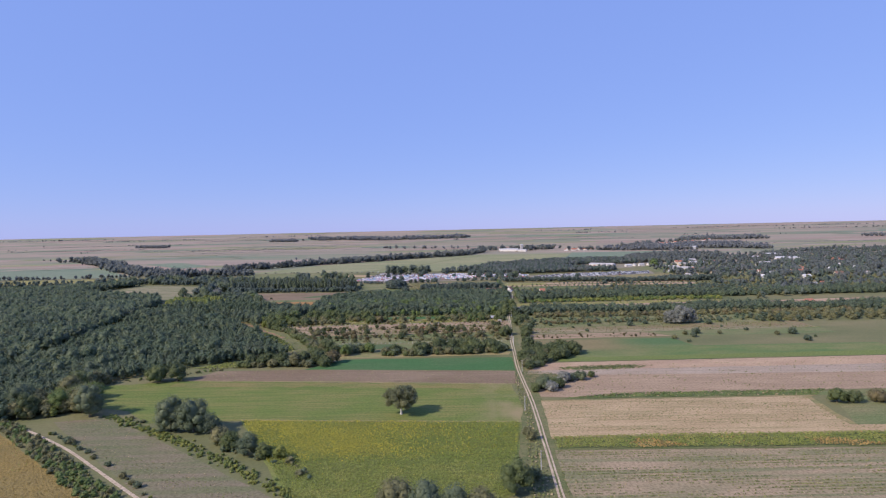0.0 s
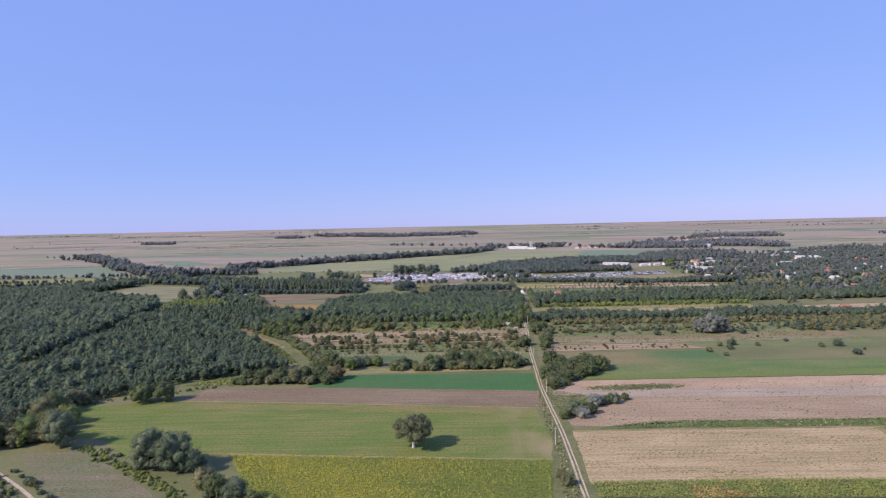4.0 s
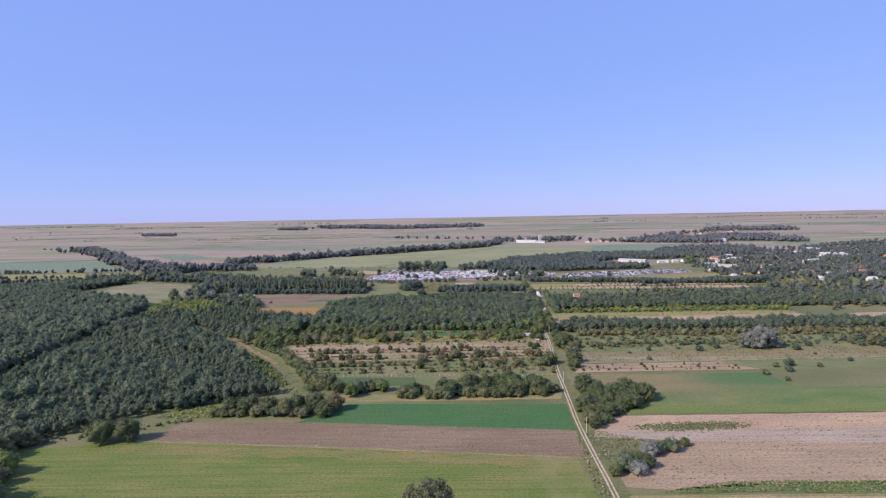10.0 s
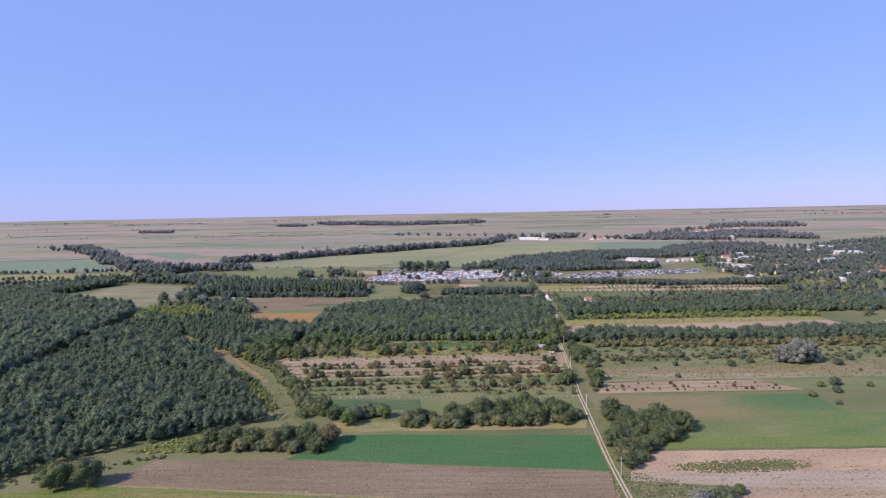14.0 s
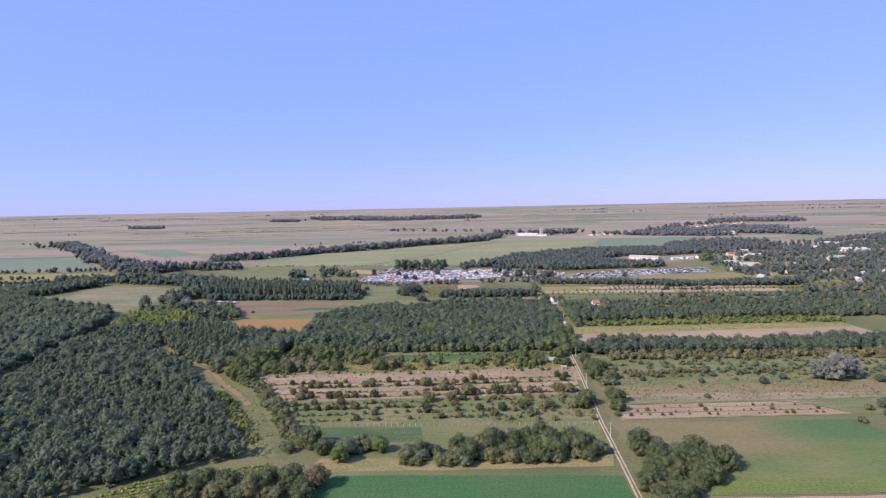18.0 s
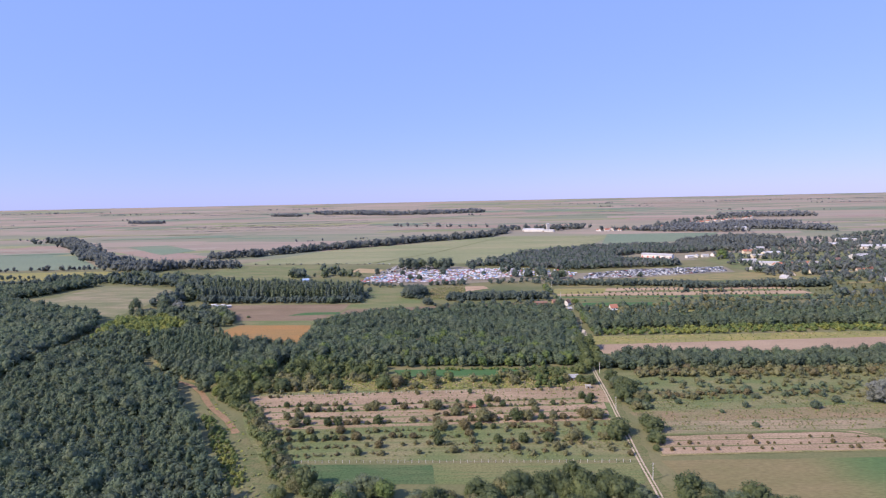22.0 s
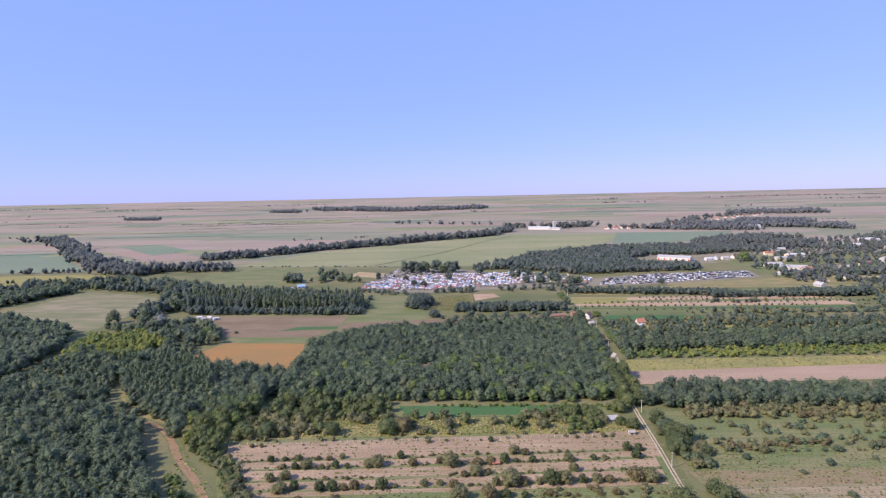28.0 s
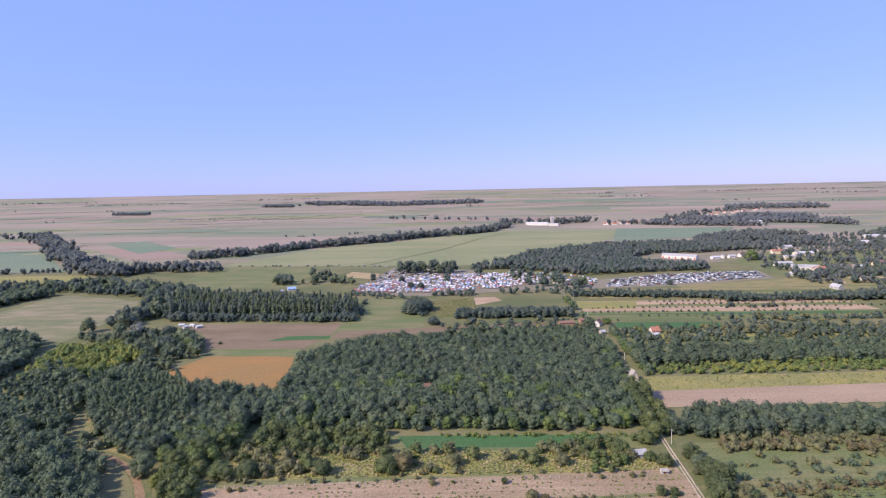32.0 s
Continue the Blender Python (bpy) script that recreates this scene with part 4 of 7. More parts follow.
pts = pts[~inside(PASTURE_EDGE, pts[:, 0], pts[:, 1])]
near = pts[:, 1] < 620
wood("woodland", pts[near], "round_far", LOCUST, "taller dark green wood behind a lane", rng, (1.0, 1.35), OAK, 0.45, trunks=False, tall=1.0)
wood("woodland", pts[~near], "round_far", LOCUST, "taller dark green wood", rng, (1.05, 1.4), OAK, 0.5, trunks=False, tall=1.0)
wood("woodland", scatter([(-155, 630), (-152, 676), (-250, 700), (-290, 694), (-235, 624), (-196, 592), (-170, 602)], 5.6, rng), "round", OAK, "tall dark trees beside the wood", rng, (0.8, 1.15), LOCUST, 0.5, tall=1.1)
wood("woodland", scatter([(-153, 640), (50, 634), (63, 700), (72, 764), (0, 798), (-104, 806), (-160, 756), (-153, 696)], 6.0, rng), "round", OAK, "dense dark green mixed wood", rng, (1.0, 1.3), LOCUST, 0.4, trunks=False)
wood("woodland", scatter([(-150, 628), (55, 622), (54, 640), (-152, 646)], 5.0, rng), "round", LOCUST, "brighter green wood edge", rng, (0.5, 1.0), FRESH, 0.3)
wood("woodland", scatter([(46, 634), (63, 630), (74, 700), (84, 764), (70, 768), (60, 700)], 5.2, rng), "round", LOCUST, "green trees between wood and lane", rng, (0.7, 1.05), FRESH, 0.2)
wood("woodland", thin(scatter([(-150, 646), (56, 642), (62, 692), (-150, 695)], 7.5, rng, 0.6), 22, 1.0, -0.2), "round", LOCUST, "larger brighter trees at the front of the wood", rng, (1.0, 1.4), FRESH, 0.35, trunks=False)
big = thin(scatter(FOREST_NEAR, 15, rng, 0.6), 34, 2.0, -0.15)
wood("woodland", big, "round", LOCUST, "larger round trees standing above the locust wood", rng, (1.0, 1.35), GREYLEAF, 0.3, trunks=False)
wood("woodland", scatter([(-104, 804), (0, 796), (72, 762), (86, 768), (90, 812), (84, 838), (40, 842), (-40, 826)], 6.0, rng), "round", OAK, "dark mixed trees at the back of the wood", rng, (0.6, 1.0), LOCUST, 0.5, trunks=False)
wood("scrub", scatter([(-60, 846), (88, 846), (86, 882), (58, 886), (-50, 868)], 9.5, rng, 0.6), "bush", HAZYMIDOAK, "bushes and small trees round low sheds", rng, (0.7, 1.8), OLIVELEAF, 0.4, "scrub", False)
wood("scrub", thin(scatter([(102, 790), (500, 798), (500, 842), (106, 838)], 7.0, rng, 0.6), 26, 5.0, -0.35), "round_far", OAK, "dark trees and tall scrub among gardens", rng, (0.4, 0.85), HAZYMIDLEAF, 0.4, "scrub", False)
wood("tree_belt", scatter([(70, 612), (500, 600), (500, 634), (87, 640)], 5.4, rng), "round", OAK, "dark green tree belt between fields", rng, (0.75, 1.0), LOCUST, 0.3)
wood("tree_belt", scatter([(95, 732), (600, 742), (600, 790), (98, 772)], 6, rng), "round", OAK, "dark green tree belt beyond a bare field", rng, (0.7, 1.0), LOCUST, 0.4, trunks=False)
wood("scrub", belt_points([(-48, 619), (54, 616)], 3, 2.2, rng), "bush", YELLOWLEAF, "yellow-green shrubs below the wood edge", rng, (0.3, 0.7), FRESH, 0.5, "scrub", False)
wood("scrub", scatter([(93, 712), (345, 714), (345, 740), (95, 732)], 5, rng), "bush", FRESH, "bright green scrub edge", rng, (0.7, 1.4), YELLOWLEAF, 0.45, "scrub", False)
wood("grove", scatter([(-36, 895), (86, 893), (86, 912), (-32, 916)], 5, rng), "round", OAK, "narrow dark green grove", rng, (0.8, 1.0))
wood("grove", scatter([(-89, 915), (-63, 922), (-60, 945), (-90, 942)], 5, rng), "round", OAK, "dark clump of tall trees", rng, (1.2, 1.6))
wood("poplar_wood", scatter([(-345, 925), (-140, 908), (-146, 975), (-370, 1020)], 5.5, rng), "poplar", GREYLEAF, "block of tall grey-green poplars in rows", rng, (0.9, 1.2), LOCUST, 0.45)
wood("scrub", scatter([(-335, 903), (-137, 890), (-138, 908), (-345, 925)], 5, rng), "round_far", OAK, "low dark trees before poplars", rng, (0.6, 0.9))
wood("scrub", scatter([(75, 566), (132, 562), (225, 564), (420, 568), (420, 590), (92, 590)], 7.5, rng, 0.6), "bush", OLIVELEAF, "olive scrub below a tree belt", rng, (0.4, 1.35), LOCUST, 0.35, "scrub", False)
wood("scrub", scatter([(300, 540), (460, 545), (470, 590), (290, 570)], 8, rng), "round", OLIVELEAF, "dark scrub beside a meadow", rng, (0.5, 0.8), OAK, 0.4, "scrub")
wood("woodland", scatter([(-236, 628), (-190, 636), (-217, 690), (-258, 718), (-288, 700)], 4.8, rng), "poplar", GREYLEAF, "tall grey-green poplars", rng, (0.8, 1.05), LOCUST, 0.7)
wood("scrub", scatter([(-348, 708), (-296, 730), (-290, 775), (-330, 812), (-375, 795)], 5.0, rng), "round_far", YELLOWLEAF, "yellow-green young trees", rng, (0.6, 1.0), FRESH, 0.35, "scrub")
wood("woodland", scatter([(-285, 705), (-258, 722), (-246, 780), (-252, 812), (-290, 850), (-385, 838), (-345, 812), (-288, 776)], 7.5, rng), "round_far", OAK, "dark trees beside a ripe field", rng, (0.6, 1.25), GREYLEAF, 0.45)
wood("woodland", scatter([(-548, 1165), (-433, 1110), (-380, 1071), (-345, 1025), (-360, 880), (-384, 885), (-398, 975), (-430, 1045), (-560, 1092), (-680, 1095), (-661, 1125)], 9, rng, 0.6), "round_far", OAK, "mixed woodland round a pasture", rng, (0.7, 1.6), GREYLEAF, 0.4, trunks=False)
wood("woodland", scatter([(-8, 1234), (132, 1440), (280, 1540), (434, 1570), (535, 1550), (560, 1440), (430, 1400), (340, 1400), (285, 1345), (280, 1262), (372, 1240), (348, 1186), (234, 1174), (150, 1158), (122, 1195), (60, 1228)], 8.5, rng), "round_far", OAK, "dark wood behind the market", rng, (1.0, 1.35), HAZYFARLEAF, 0.4, trunks=False)
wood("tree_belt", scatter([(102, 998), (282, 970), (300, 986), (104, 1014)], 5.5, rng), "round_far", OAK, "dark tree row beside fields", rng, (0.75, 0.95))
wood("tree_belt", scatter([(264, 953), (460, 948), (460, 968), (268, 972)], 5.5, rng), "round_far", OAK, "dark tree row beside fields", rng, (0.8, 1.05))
wood("tree_belt", thin(belt_points([(-1296, 1974), (-1240, 2010), (-985, 1700), (-775, 1441), (-640, 1290), (-582, 1240)], 40, 7, rng), 45, 1.0, -0.5), "round_farthest", HAZYFARLEAF, "trees along a stream", rng, (0.7, 2.2), trunks=False)
wood("tree_belt", belt_points([(-582, 1250), (-545, 1300), (-440, 1290)], 32, 7.5, rng), "round_farthest", HAZYFARLEAF, "trees along a stream", rng, (1.2, 1.9), trunks=False)
wood("tree_belt", belt_points([(-560, 1470), (-492, 1486), (-419, 1550), (-341, 1633), (-245, 1687), (-102, 1822), (51, 1917), (147, 2080)], 30, 6.0, rng), "round_farthest", HAZYFARLEAF, "trees along a stream", rng, (0.6, 2.0), trunks=False)
wood("tree_belt", belt_points([(-1000, 1160), (-700, 1172), (-560, 1165)], 14, 9, rng), "round_far", OAK, "bushy field boundary", rng, (0.5, 1.0), trunks=False)
wood("tree_belt", belt_points([(-1000, 1290), (-830, 1285), (-700, 1300)], 14, 9, rng), "round_far", HAZYFARLEAF, "bushy field boundary", rng, (0.6, 1.1), trunks=False)
wood("tree_belt", belt_points([(-1000, 1090), (-800, 1085), (-620, 1095)], 20, 9, rng), "round_far", OAK, "bushy field boundary", rng, (0.7, 1.2), trunks=False)
wood("tree_belt", np.concatenate([belt_points([(-300, 1140), (-250, 1130), (-205, 1145), (-178, 1120)], 22, 9, rng), belt_points([(-262, 1205), (-225, 1190)], 20, 10, rng)]), "round_far", GREYLEAF, "clump of trees beside the market", rng, (0.8, 1.7), OAK, 0.5, trunks=False)
wood("tree_belt", belt_points([(-420, 1335), (-300, 1318), (-215, 1312)], 4, 9, rng), "bush_far", OAK, "low hedge along the meadow", rng, (0.5, 1.0), None, 0, "hedge", False)

wood("scrub", scatter([(-172, 1030), (-100, 1012), (-95, 1022), (-165, 1058)], 7, rng), "bush_far", OAK, "low bushes before the market", rng, (0.9, 1.5), None, 0, "scrub", False)
wood("scrub", scatter([(-62, 1020), (-14, 1012), (-10, 1030), (-60, 1035)], 7, rng), "round_far", OAK, "bushes before the market", rng, (0.6, 1.0), None, 0, "scrub", False)
wood("scrub", scatter([(20, 1020), (100, 1018), (150, 1045), (100, 1058), (22, 1040)], 11, rng), "round_far", LOCUST, "trees beside the market", rng, (0.5, 0.95), OAK, 0.5, "scrub", False)
wood("scrub", scatter([(30, 1140), (110, 1100), (150, 1130), (60, 1200)], 21, rng), "round_far", OAK, "trees between stalls", rng, (1.0, 1.6), None, 0, "scrub", False)
wood("scrub", thin(scatter([(100, 792), (500, 800), (500, 838), (104, 840)], 7, rng, 0.6), 20, 1.0, -0.2), "bush", OAK, "gardens and scrub behind a tree belt", rng, (0.8, 2.0), OLIVELEAF, 0.35, "scrub", False)
pts = np.concatenate([np.stack([x, y0 - 0.03 * (x - 100) + rng.normal(size=len(x)) * 0.6], 1) for y0, x0, x1, gap in ((912, 108, 430, 6.5), (932, 112, 430, 7.5), (948, 190, 400, 6.0), (963, 185, 300, 7.0), (893, 150, 420, 9.0)) for x in [np.arange(x0, x1, gap) + rng.normal(size=len(np.arange(x0, x1, gap)))]])
wood("scrub", thin(pts, 25, 2.0, -0.45), "bush_far", OLIVELEAF, "young fruit trees in rows along dry strips", rng, (0.55, 0.95), HAZYMIDOAK, 0.4, "scrub", False)
wood("scrub", scatter([(215, 842), (560, 840), (560, 880), (215, 872)], 13, rng, 0.6), "bush", HAZYMIDLEAF, "orchard bushes", rng, (0.7, 1.4), OAK, 0.4, "scrub", False)
wood("woodland", thin(scatter([(460, 1473), (560, 1425), (700, 1490), (830, 1640), (730, 1774), (520, 1640)], 10, rng), 60, 1.0, -0.35), "round_far", HAZYFARLEAF, "dark wood behind the village", rng, (1.1, 1.6), trunks=False)
wood("woodland", thin(scatter([(526, 2031), (822, 1945), (1100, 1920), (1150, 2250), (1017, 2333), (639, 2160)], 13, rng), 75, 2.0, -0.05), "round_farthest", HAZYFARTHEST, "distant wood", rng, (1.4, 2.0), trunks=False)
wood("woodland", scatter([(-1628, 3040), (-1429, 2985), (-1429, 3060), (-1620, 3110)], 14, rng), "round_farthest", HAZYFARTHEST, "small distant wood", rng, (1.2, 1.8), trunks=False)
wood("woodland", scatter([(-1044, 3470), (-870, 3415), (-870, 3500), (-1040, 3570)], 14, rng), "round_farthest", HAZYFARTHEST, "small distant wood", rng, (1.4, 2.0), trunks=False)
wood("woodland", thin(scatter([(-850, 3470), (-640, 3520), (-480, 3390), (-320, 3340), (-60, 3400), (175, 3470), (150, 3620), (-300, 3560), (-640, 3760), (-860, 3700)], 20, rng), 110, 3.0, -0.25), "round_farthest", HAZYFARTHEST, "distant wood on the plain", rng, (1.6, 2.4), trunks=False)
wood("tree_belt", belt_points([(-296, 2520), (-160, 2440), (-22, 2395), (120, 2360)], 12, 24, rng), "round_farthest", HAZYFARTHEST, "scattered trees on the plain", rng, (1.2, 2.0), trunks=False)
wood("tree_belt", belt_points([(-480, 1880), (-330, 1930), (-160, 2010), (60, 2050)], 10, 22, rng), "round_farthest", HAZYFARTHEST, "scattered bushes on the plain", rng, (0.4, 0.9), trunks=False)
wood("tree_belt", belt_points([(120, 2170), (200, 2190), (330, 2150), (430, 2230)], 40, 14, rng), "round_farthest", HAZYFARLEAF, "trees round a distant farm", rng, (1.4, 2.2), trunks=False)
wood("tree_belt", belt_points([(430, 2120), (620, 2090), (720, 2250), (980, 2560), (1250, 2680)], 60, 22, rng), "round_farthest", HAZYFARLEAF, "trees of a distant hamlet", rng, (1.1, 1.8), trunks=False)
wood("woodland", scatter([(1120, 2680), (1500, 2640), (1520, 2760), (1130, 2800)], 17, rng), "round_farthest", HAZYFARTHEST, "distant wood", rng, (1.5, 2.2), trunks=False)
wood("woodland", scatter([(1950, 2650), (2450, 2680), (2450, 2760), (1950, 2720)], 20, rng), "round_farthest", HAZYFARTHEST, "distant wood", rng, (1.4, 2.0), trunks=False)
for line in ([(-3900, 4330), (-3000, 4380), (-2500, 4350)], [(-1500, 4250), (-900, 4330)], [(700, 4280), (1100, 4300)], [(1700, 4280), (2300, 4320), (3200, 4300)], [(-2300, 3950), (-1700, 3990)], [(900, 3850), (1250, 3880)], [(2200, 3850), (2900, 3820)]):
    wood("woodland", belt_points(line, 60, 30, rng), "round_farthest", HAZYFARTHEST, "wooded rise near the horizon", rng, (0.7, 1.2), trunks=False)
lone = []
for k in range(26):
    y0 = 1650 + 2600 * rng.random() ** 1.4
    x0, w, t = rng.uniform(-0.8, 0.75) * y0, rng.uniform(250, 1000), rng.uniform(-0.08, 0.14)
    if not (-420 < x0 < 900 and y0 < 2150):
        lone.append(belt_points([(x0, y0), (x0 + w, y0 + w * t)], 2, 5.5, rng))
wood("hedgerow", np.concatenate(lone), "clump", HAZYFARTHEST, "long bushy hedgerows between far fields", rng, (0.3, 0.6), HAZYFARLEAF, 0.4, "hedge", False)
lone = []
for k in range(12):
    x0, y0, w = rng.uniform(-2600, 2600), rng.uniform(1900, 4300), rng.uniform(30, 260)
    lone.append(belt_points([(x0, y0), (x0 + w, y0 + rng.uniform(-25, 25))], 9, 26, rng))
wood("tree_belt", np.concatenate(lone), "round_farthest", HAZYFARTHEST, "scattered bushes along far field edges", rng, (0.5, 1.3), trunks=False)
VILLAGE = [(430, 1010), (620, 930), (1150, 960), (1700, 1700), (1250, 1900), (860, 1650), (520, 1400), (430, 1250)]
pts = thin(scatter(VILLAGE, 13.5, rng, 0.6), 42, 5.0, -0.3)
half = rng.random(len(pts)) < np.where((pts[:, 0] < 720) & (pts[:, 1] > 1080) & (pts[:, 1] < 1480), 0.62, 0.95)
wood("tree_belt", pts[half], "round_farthest", HAZYFARLEAF, "garden trees of the village", rng, (0.6, 1.3), HAZYMIDLEAF, 0.3, trunks=False)
wood("tree_belt", scatter([(380, 700), (620, 790), (1000, 940), (620, 930), (440, 1000), (420, 900)], 19, rng, 0.6), "round_far", HAZYMIDLEAF, "trees among gardens", rng, (0.6, 1.1), OLIVELEAF, 0.4, trunks=False)
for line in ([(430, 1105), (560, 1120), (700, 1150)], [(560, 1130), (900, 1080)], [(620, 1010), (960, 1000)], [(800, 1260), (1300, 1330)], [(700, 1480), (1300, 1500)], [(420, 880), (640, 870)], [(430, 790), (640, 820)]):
    wood("tree_belt", belt_points(line, 22, 9, rng), "round_far", HAZYFARLEAF, "tree row in the village", rng, (0.7, 1.3), HAZYMIDLEAF, 0.4, trunks=False)


# ---- single trees ----
tree("tree", -23, 291, 18.5, 15, 3.9, LONELEAF, "lone broad olive-green tree with a pale trunk in a field", rng, 4600, 34, 0.6, PALEBARK, radius=0.6, lobe=0.125)
tree("tree", -132, 274, 16, 17, 0.0, GREYLEAF, "grey-green leaning poplar in a field clump", rng, 3200, 22, 0.55, lobe=0.2)
tree("tree", -120, 271, 17, 17, 0.0, GREYLEAF, "grey-green poplar in a field clump", rng, 3200, 22, 0.55, lobe=0.2)
tree("tree", -110, 268, 9, 10, 0.2, OAK, "dark round tree at a field clump", rng, 900, 7, 0.7)
for x, y, w, h, m, lab in ((-101, 255, 10, 8, OLIVELEAF, "olive-green bush in a field hedge"), (-94, 248, 9, 8, HEDGE, "green bush in a field hedge"),
                           (-84, 241, 10, 10, GREYLEAF, "grey-green willow in a field hedge"), (-76, 237, 7, 7, HEDGE, "green bush in a field hedge"),
                           (-69, 236, 6, 6, YELLOWLEAF, "yellowing bush in a field hedge"),
                           (-185, 297, 17, 19, GREYLEAF, "large grey-green poplar at the wood edge"), (-194, 305, 13, 15, OLIVELEAF, "olive-green tree at the wood edge"),
                           (-207, 306, 13, 13, FRESH, "bright green tree at the wood edge"), (-218, 298, 13, 14, HEDGEDARK, "dark tree at the wood edge"),
                           (-205, 318, 13, 13, HEDGE, "broad green tree at the wood edge"), (-216, 330, 14, 15, OLIVELEAF, "broad olive-green tree at the wood edge"), (-203, 331, 11, 10, FRESH, "fresh green tree at the wood edge"), (-222, 346, 14, 14, HEDGE, "broad green tree at the wood edge"), (-230, 310, 15, 16, GREYLEAF, "tall grey-green tree at the wood edge"), (-238, 296, 14, 14, HEDGE, "broad green tree at the wood edge"), (-246, 286, 13, 12, OLIVELEAF, "olive-green tree at the wood edge"),
                           (-184, 366, 15, 11, HEDGE, "broad green tree at the wood edge"), (-172, 368, 14, 12, HEDGEDARK, "dark broad tree at the wood edge"),
                           (-18, 193, 13, 10, OLIVELEAF, "grey-green willow below a crop field"), (-8, 190, 13, 10, GREYLEAF, "silvery willow below a crop field"), (2, 189, 11, 9, GREYLEAF, "grey-green bush below a crop field"),
                           (11, 188, 10, 8.5, OLIVELEAF, "olive-green bush below a crop field"), (24, 201, 13, 13, HEDGE, "broad green tree beside the road"), (32, 210, 6, 6, GREYLEAF, "grey-green bush beside the road"),
                           (37, 252, 5, 5, OLIVELEAF, "small olive bush beside the road"), (36, 258, 4, 4, OLIVELEAF, "small olive bush beside the road"),
                           (201, 295, 10, 8, HEDGE, "green bush between fields"), (209, 294, 9, 7, HEDGEDARK, "dark bush between fields"), (222, 295, 11, 7, RUST, "rusty bush between fields"), (236, 298, 10, 7, HEDGE, "green bush between fields"),
                           (56, 331, 10, 8, GREYLEAF, "grey-green bush beside the road"), (51, 326, 6, 5, HEDGE, "green bush beside the road"), (71, 345, 9, 7, SILVER, "silvery bush on a field edge"), (82, 350, 8, 6, GREYLEAF, "grey-green bush on a field edge"), (90, 355, 5, 4, HEDGE, "small green bush on a field edge"), (63, 338, 8, 5, HEDGE, "green bush on a field edge"), (60, 327, 8, 6, SILVER, "silvery bush beside the road"), (76, 348, 7, 5, GREYLEAF, "grey-green bush on a field edge"), (66, 333, 7, 6, HEDGEDARK, "dark bush on a field edge"),
                           (-73, 441, 11, 8, GREYLEAF, "grey-green bushy willow in a hedge"), (-58, 443, 9, 8, FRESH, "bright green tree in a hedge"), (-86, 446, 7, 5, HEDGEDARK, "dark bush in a hedge"), (-95, 449, 6, 4.5, OLIVELEAF, "olive bush in a hedge"), (-5, 444, 13, 11, HEDGEDARK, "large dark tree in a hedge"), (20, 440, 11, 9, HEDGE, "broad green tree in a hedge"), (36, 441, 12, 9, HEDGEDARK, "broad dark tree in a hedge"), (-104, 404, 8, 9, FRESH, "slender bright green tree at a field corner"),
                           (-75, 432, 9, 9, FRESH, "bright green tree in a hedge"), (-105, 401, 10, 10, OLIVELEAF, "olive-green tree at a field corner"), (-90, 407, 13, 11, HEDGEDARK, "dark broad tree at a field corner"), (-80, 409, 12, 10, RUST, "rusty-green tree at a field corner"),
                           (-189, 581, 13, 12, GREYLEAF, "grey-green willow at the orchard corner"), (-176, 586, 11, 11, HEDGE, "green tree at the orchard corner"), (-168, 600, 13, 12, HEDGEDARK, "dark tree at the orchard corner"), (-178, 570, 7, 7, YELLOWLEAF, "yellow-green tree at the orchard corner"),
                           (-151, 577, 13, 9, HEDGE, "broad round tree above the orchard"), (-139, 578, 12, 8.5, HEDGEDARK, "dark round tree above the orchard"), (-74, 580, 12, 9, HEDGE, "broad round tree above the orchard"), (-66, 583, 10, 8, RUST, "rusty-green tree above the orchard"),
                           (40, 594, 11, 8, HEDGE, "green tree beside a shed"), (53, 588, 7, 4.6, HEDGE, "small green tree before a shed"), (44, 590, 7, 5, OLIVELEAF, "olive bush before a shed"), (58, 582, 8, 6, HEDGEDARK, "dark tree beside a shed"), (57, 606, 10, 8, HEDGE, "green tree beside the road"),
                           (-122, 584, 9, 6, OLIVELEAF, "olive bush above the orchard"), (-104, 580, 10, 7, HEDGEDARK, "dark bush above the orchard"), (-42, 586, 9, 6, OLIVELEAF, "olive bush above the orchard"), (10, 585, 8, 6, OLIVELEAF, "olive bush above the orchard")):
    tree("tree" if h > 6.5 else "bush", x, y, w, h, 0.0 if h < 9 else 0.3, m, lab, rng, int(130 * w + 40 * h), 14, 0.5, lobe=0.24, category="tree" if h > 6.5 else "bush")
for dx, dy, w, h in ((0, 0, 18, 18), (-9, 2, 14, 13), (9, 3, 15, 15)):
    tree("tree", 222 + dx, 541 + dy, w, h, 0.3, SILVER, "large silver-white poplar in a meadow", rng, 3200, 26, 0.6, lobe=0.16)


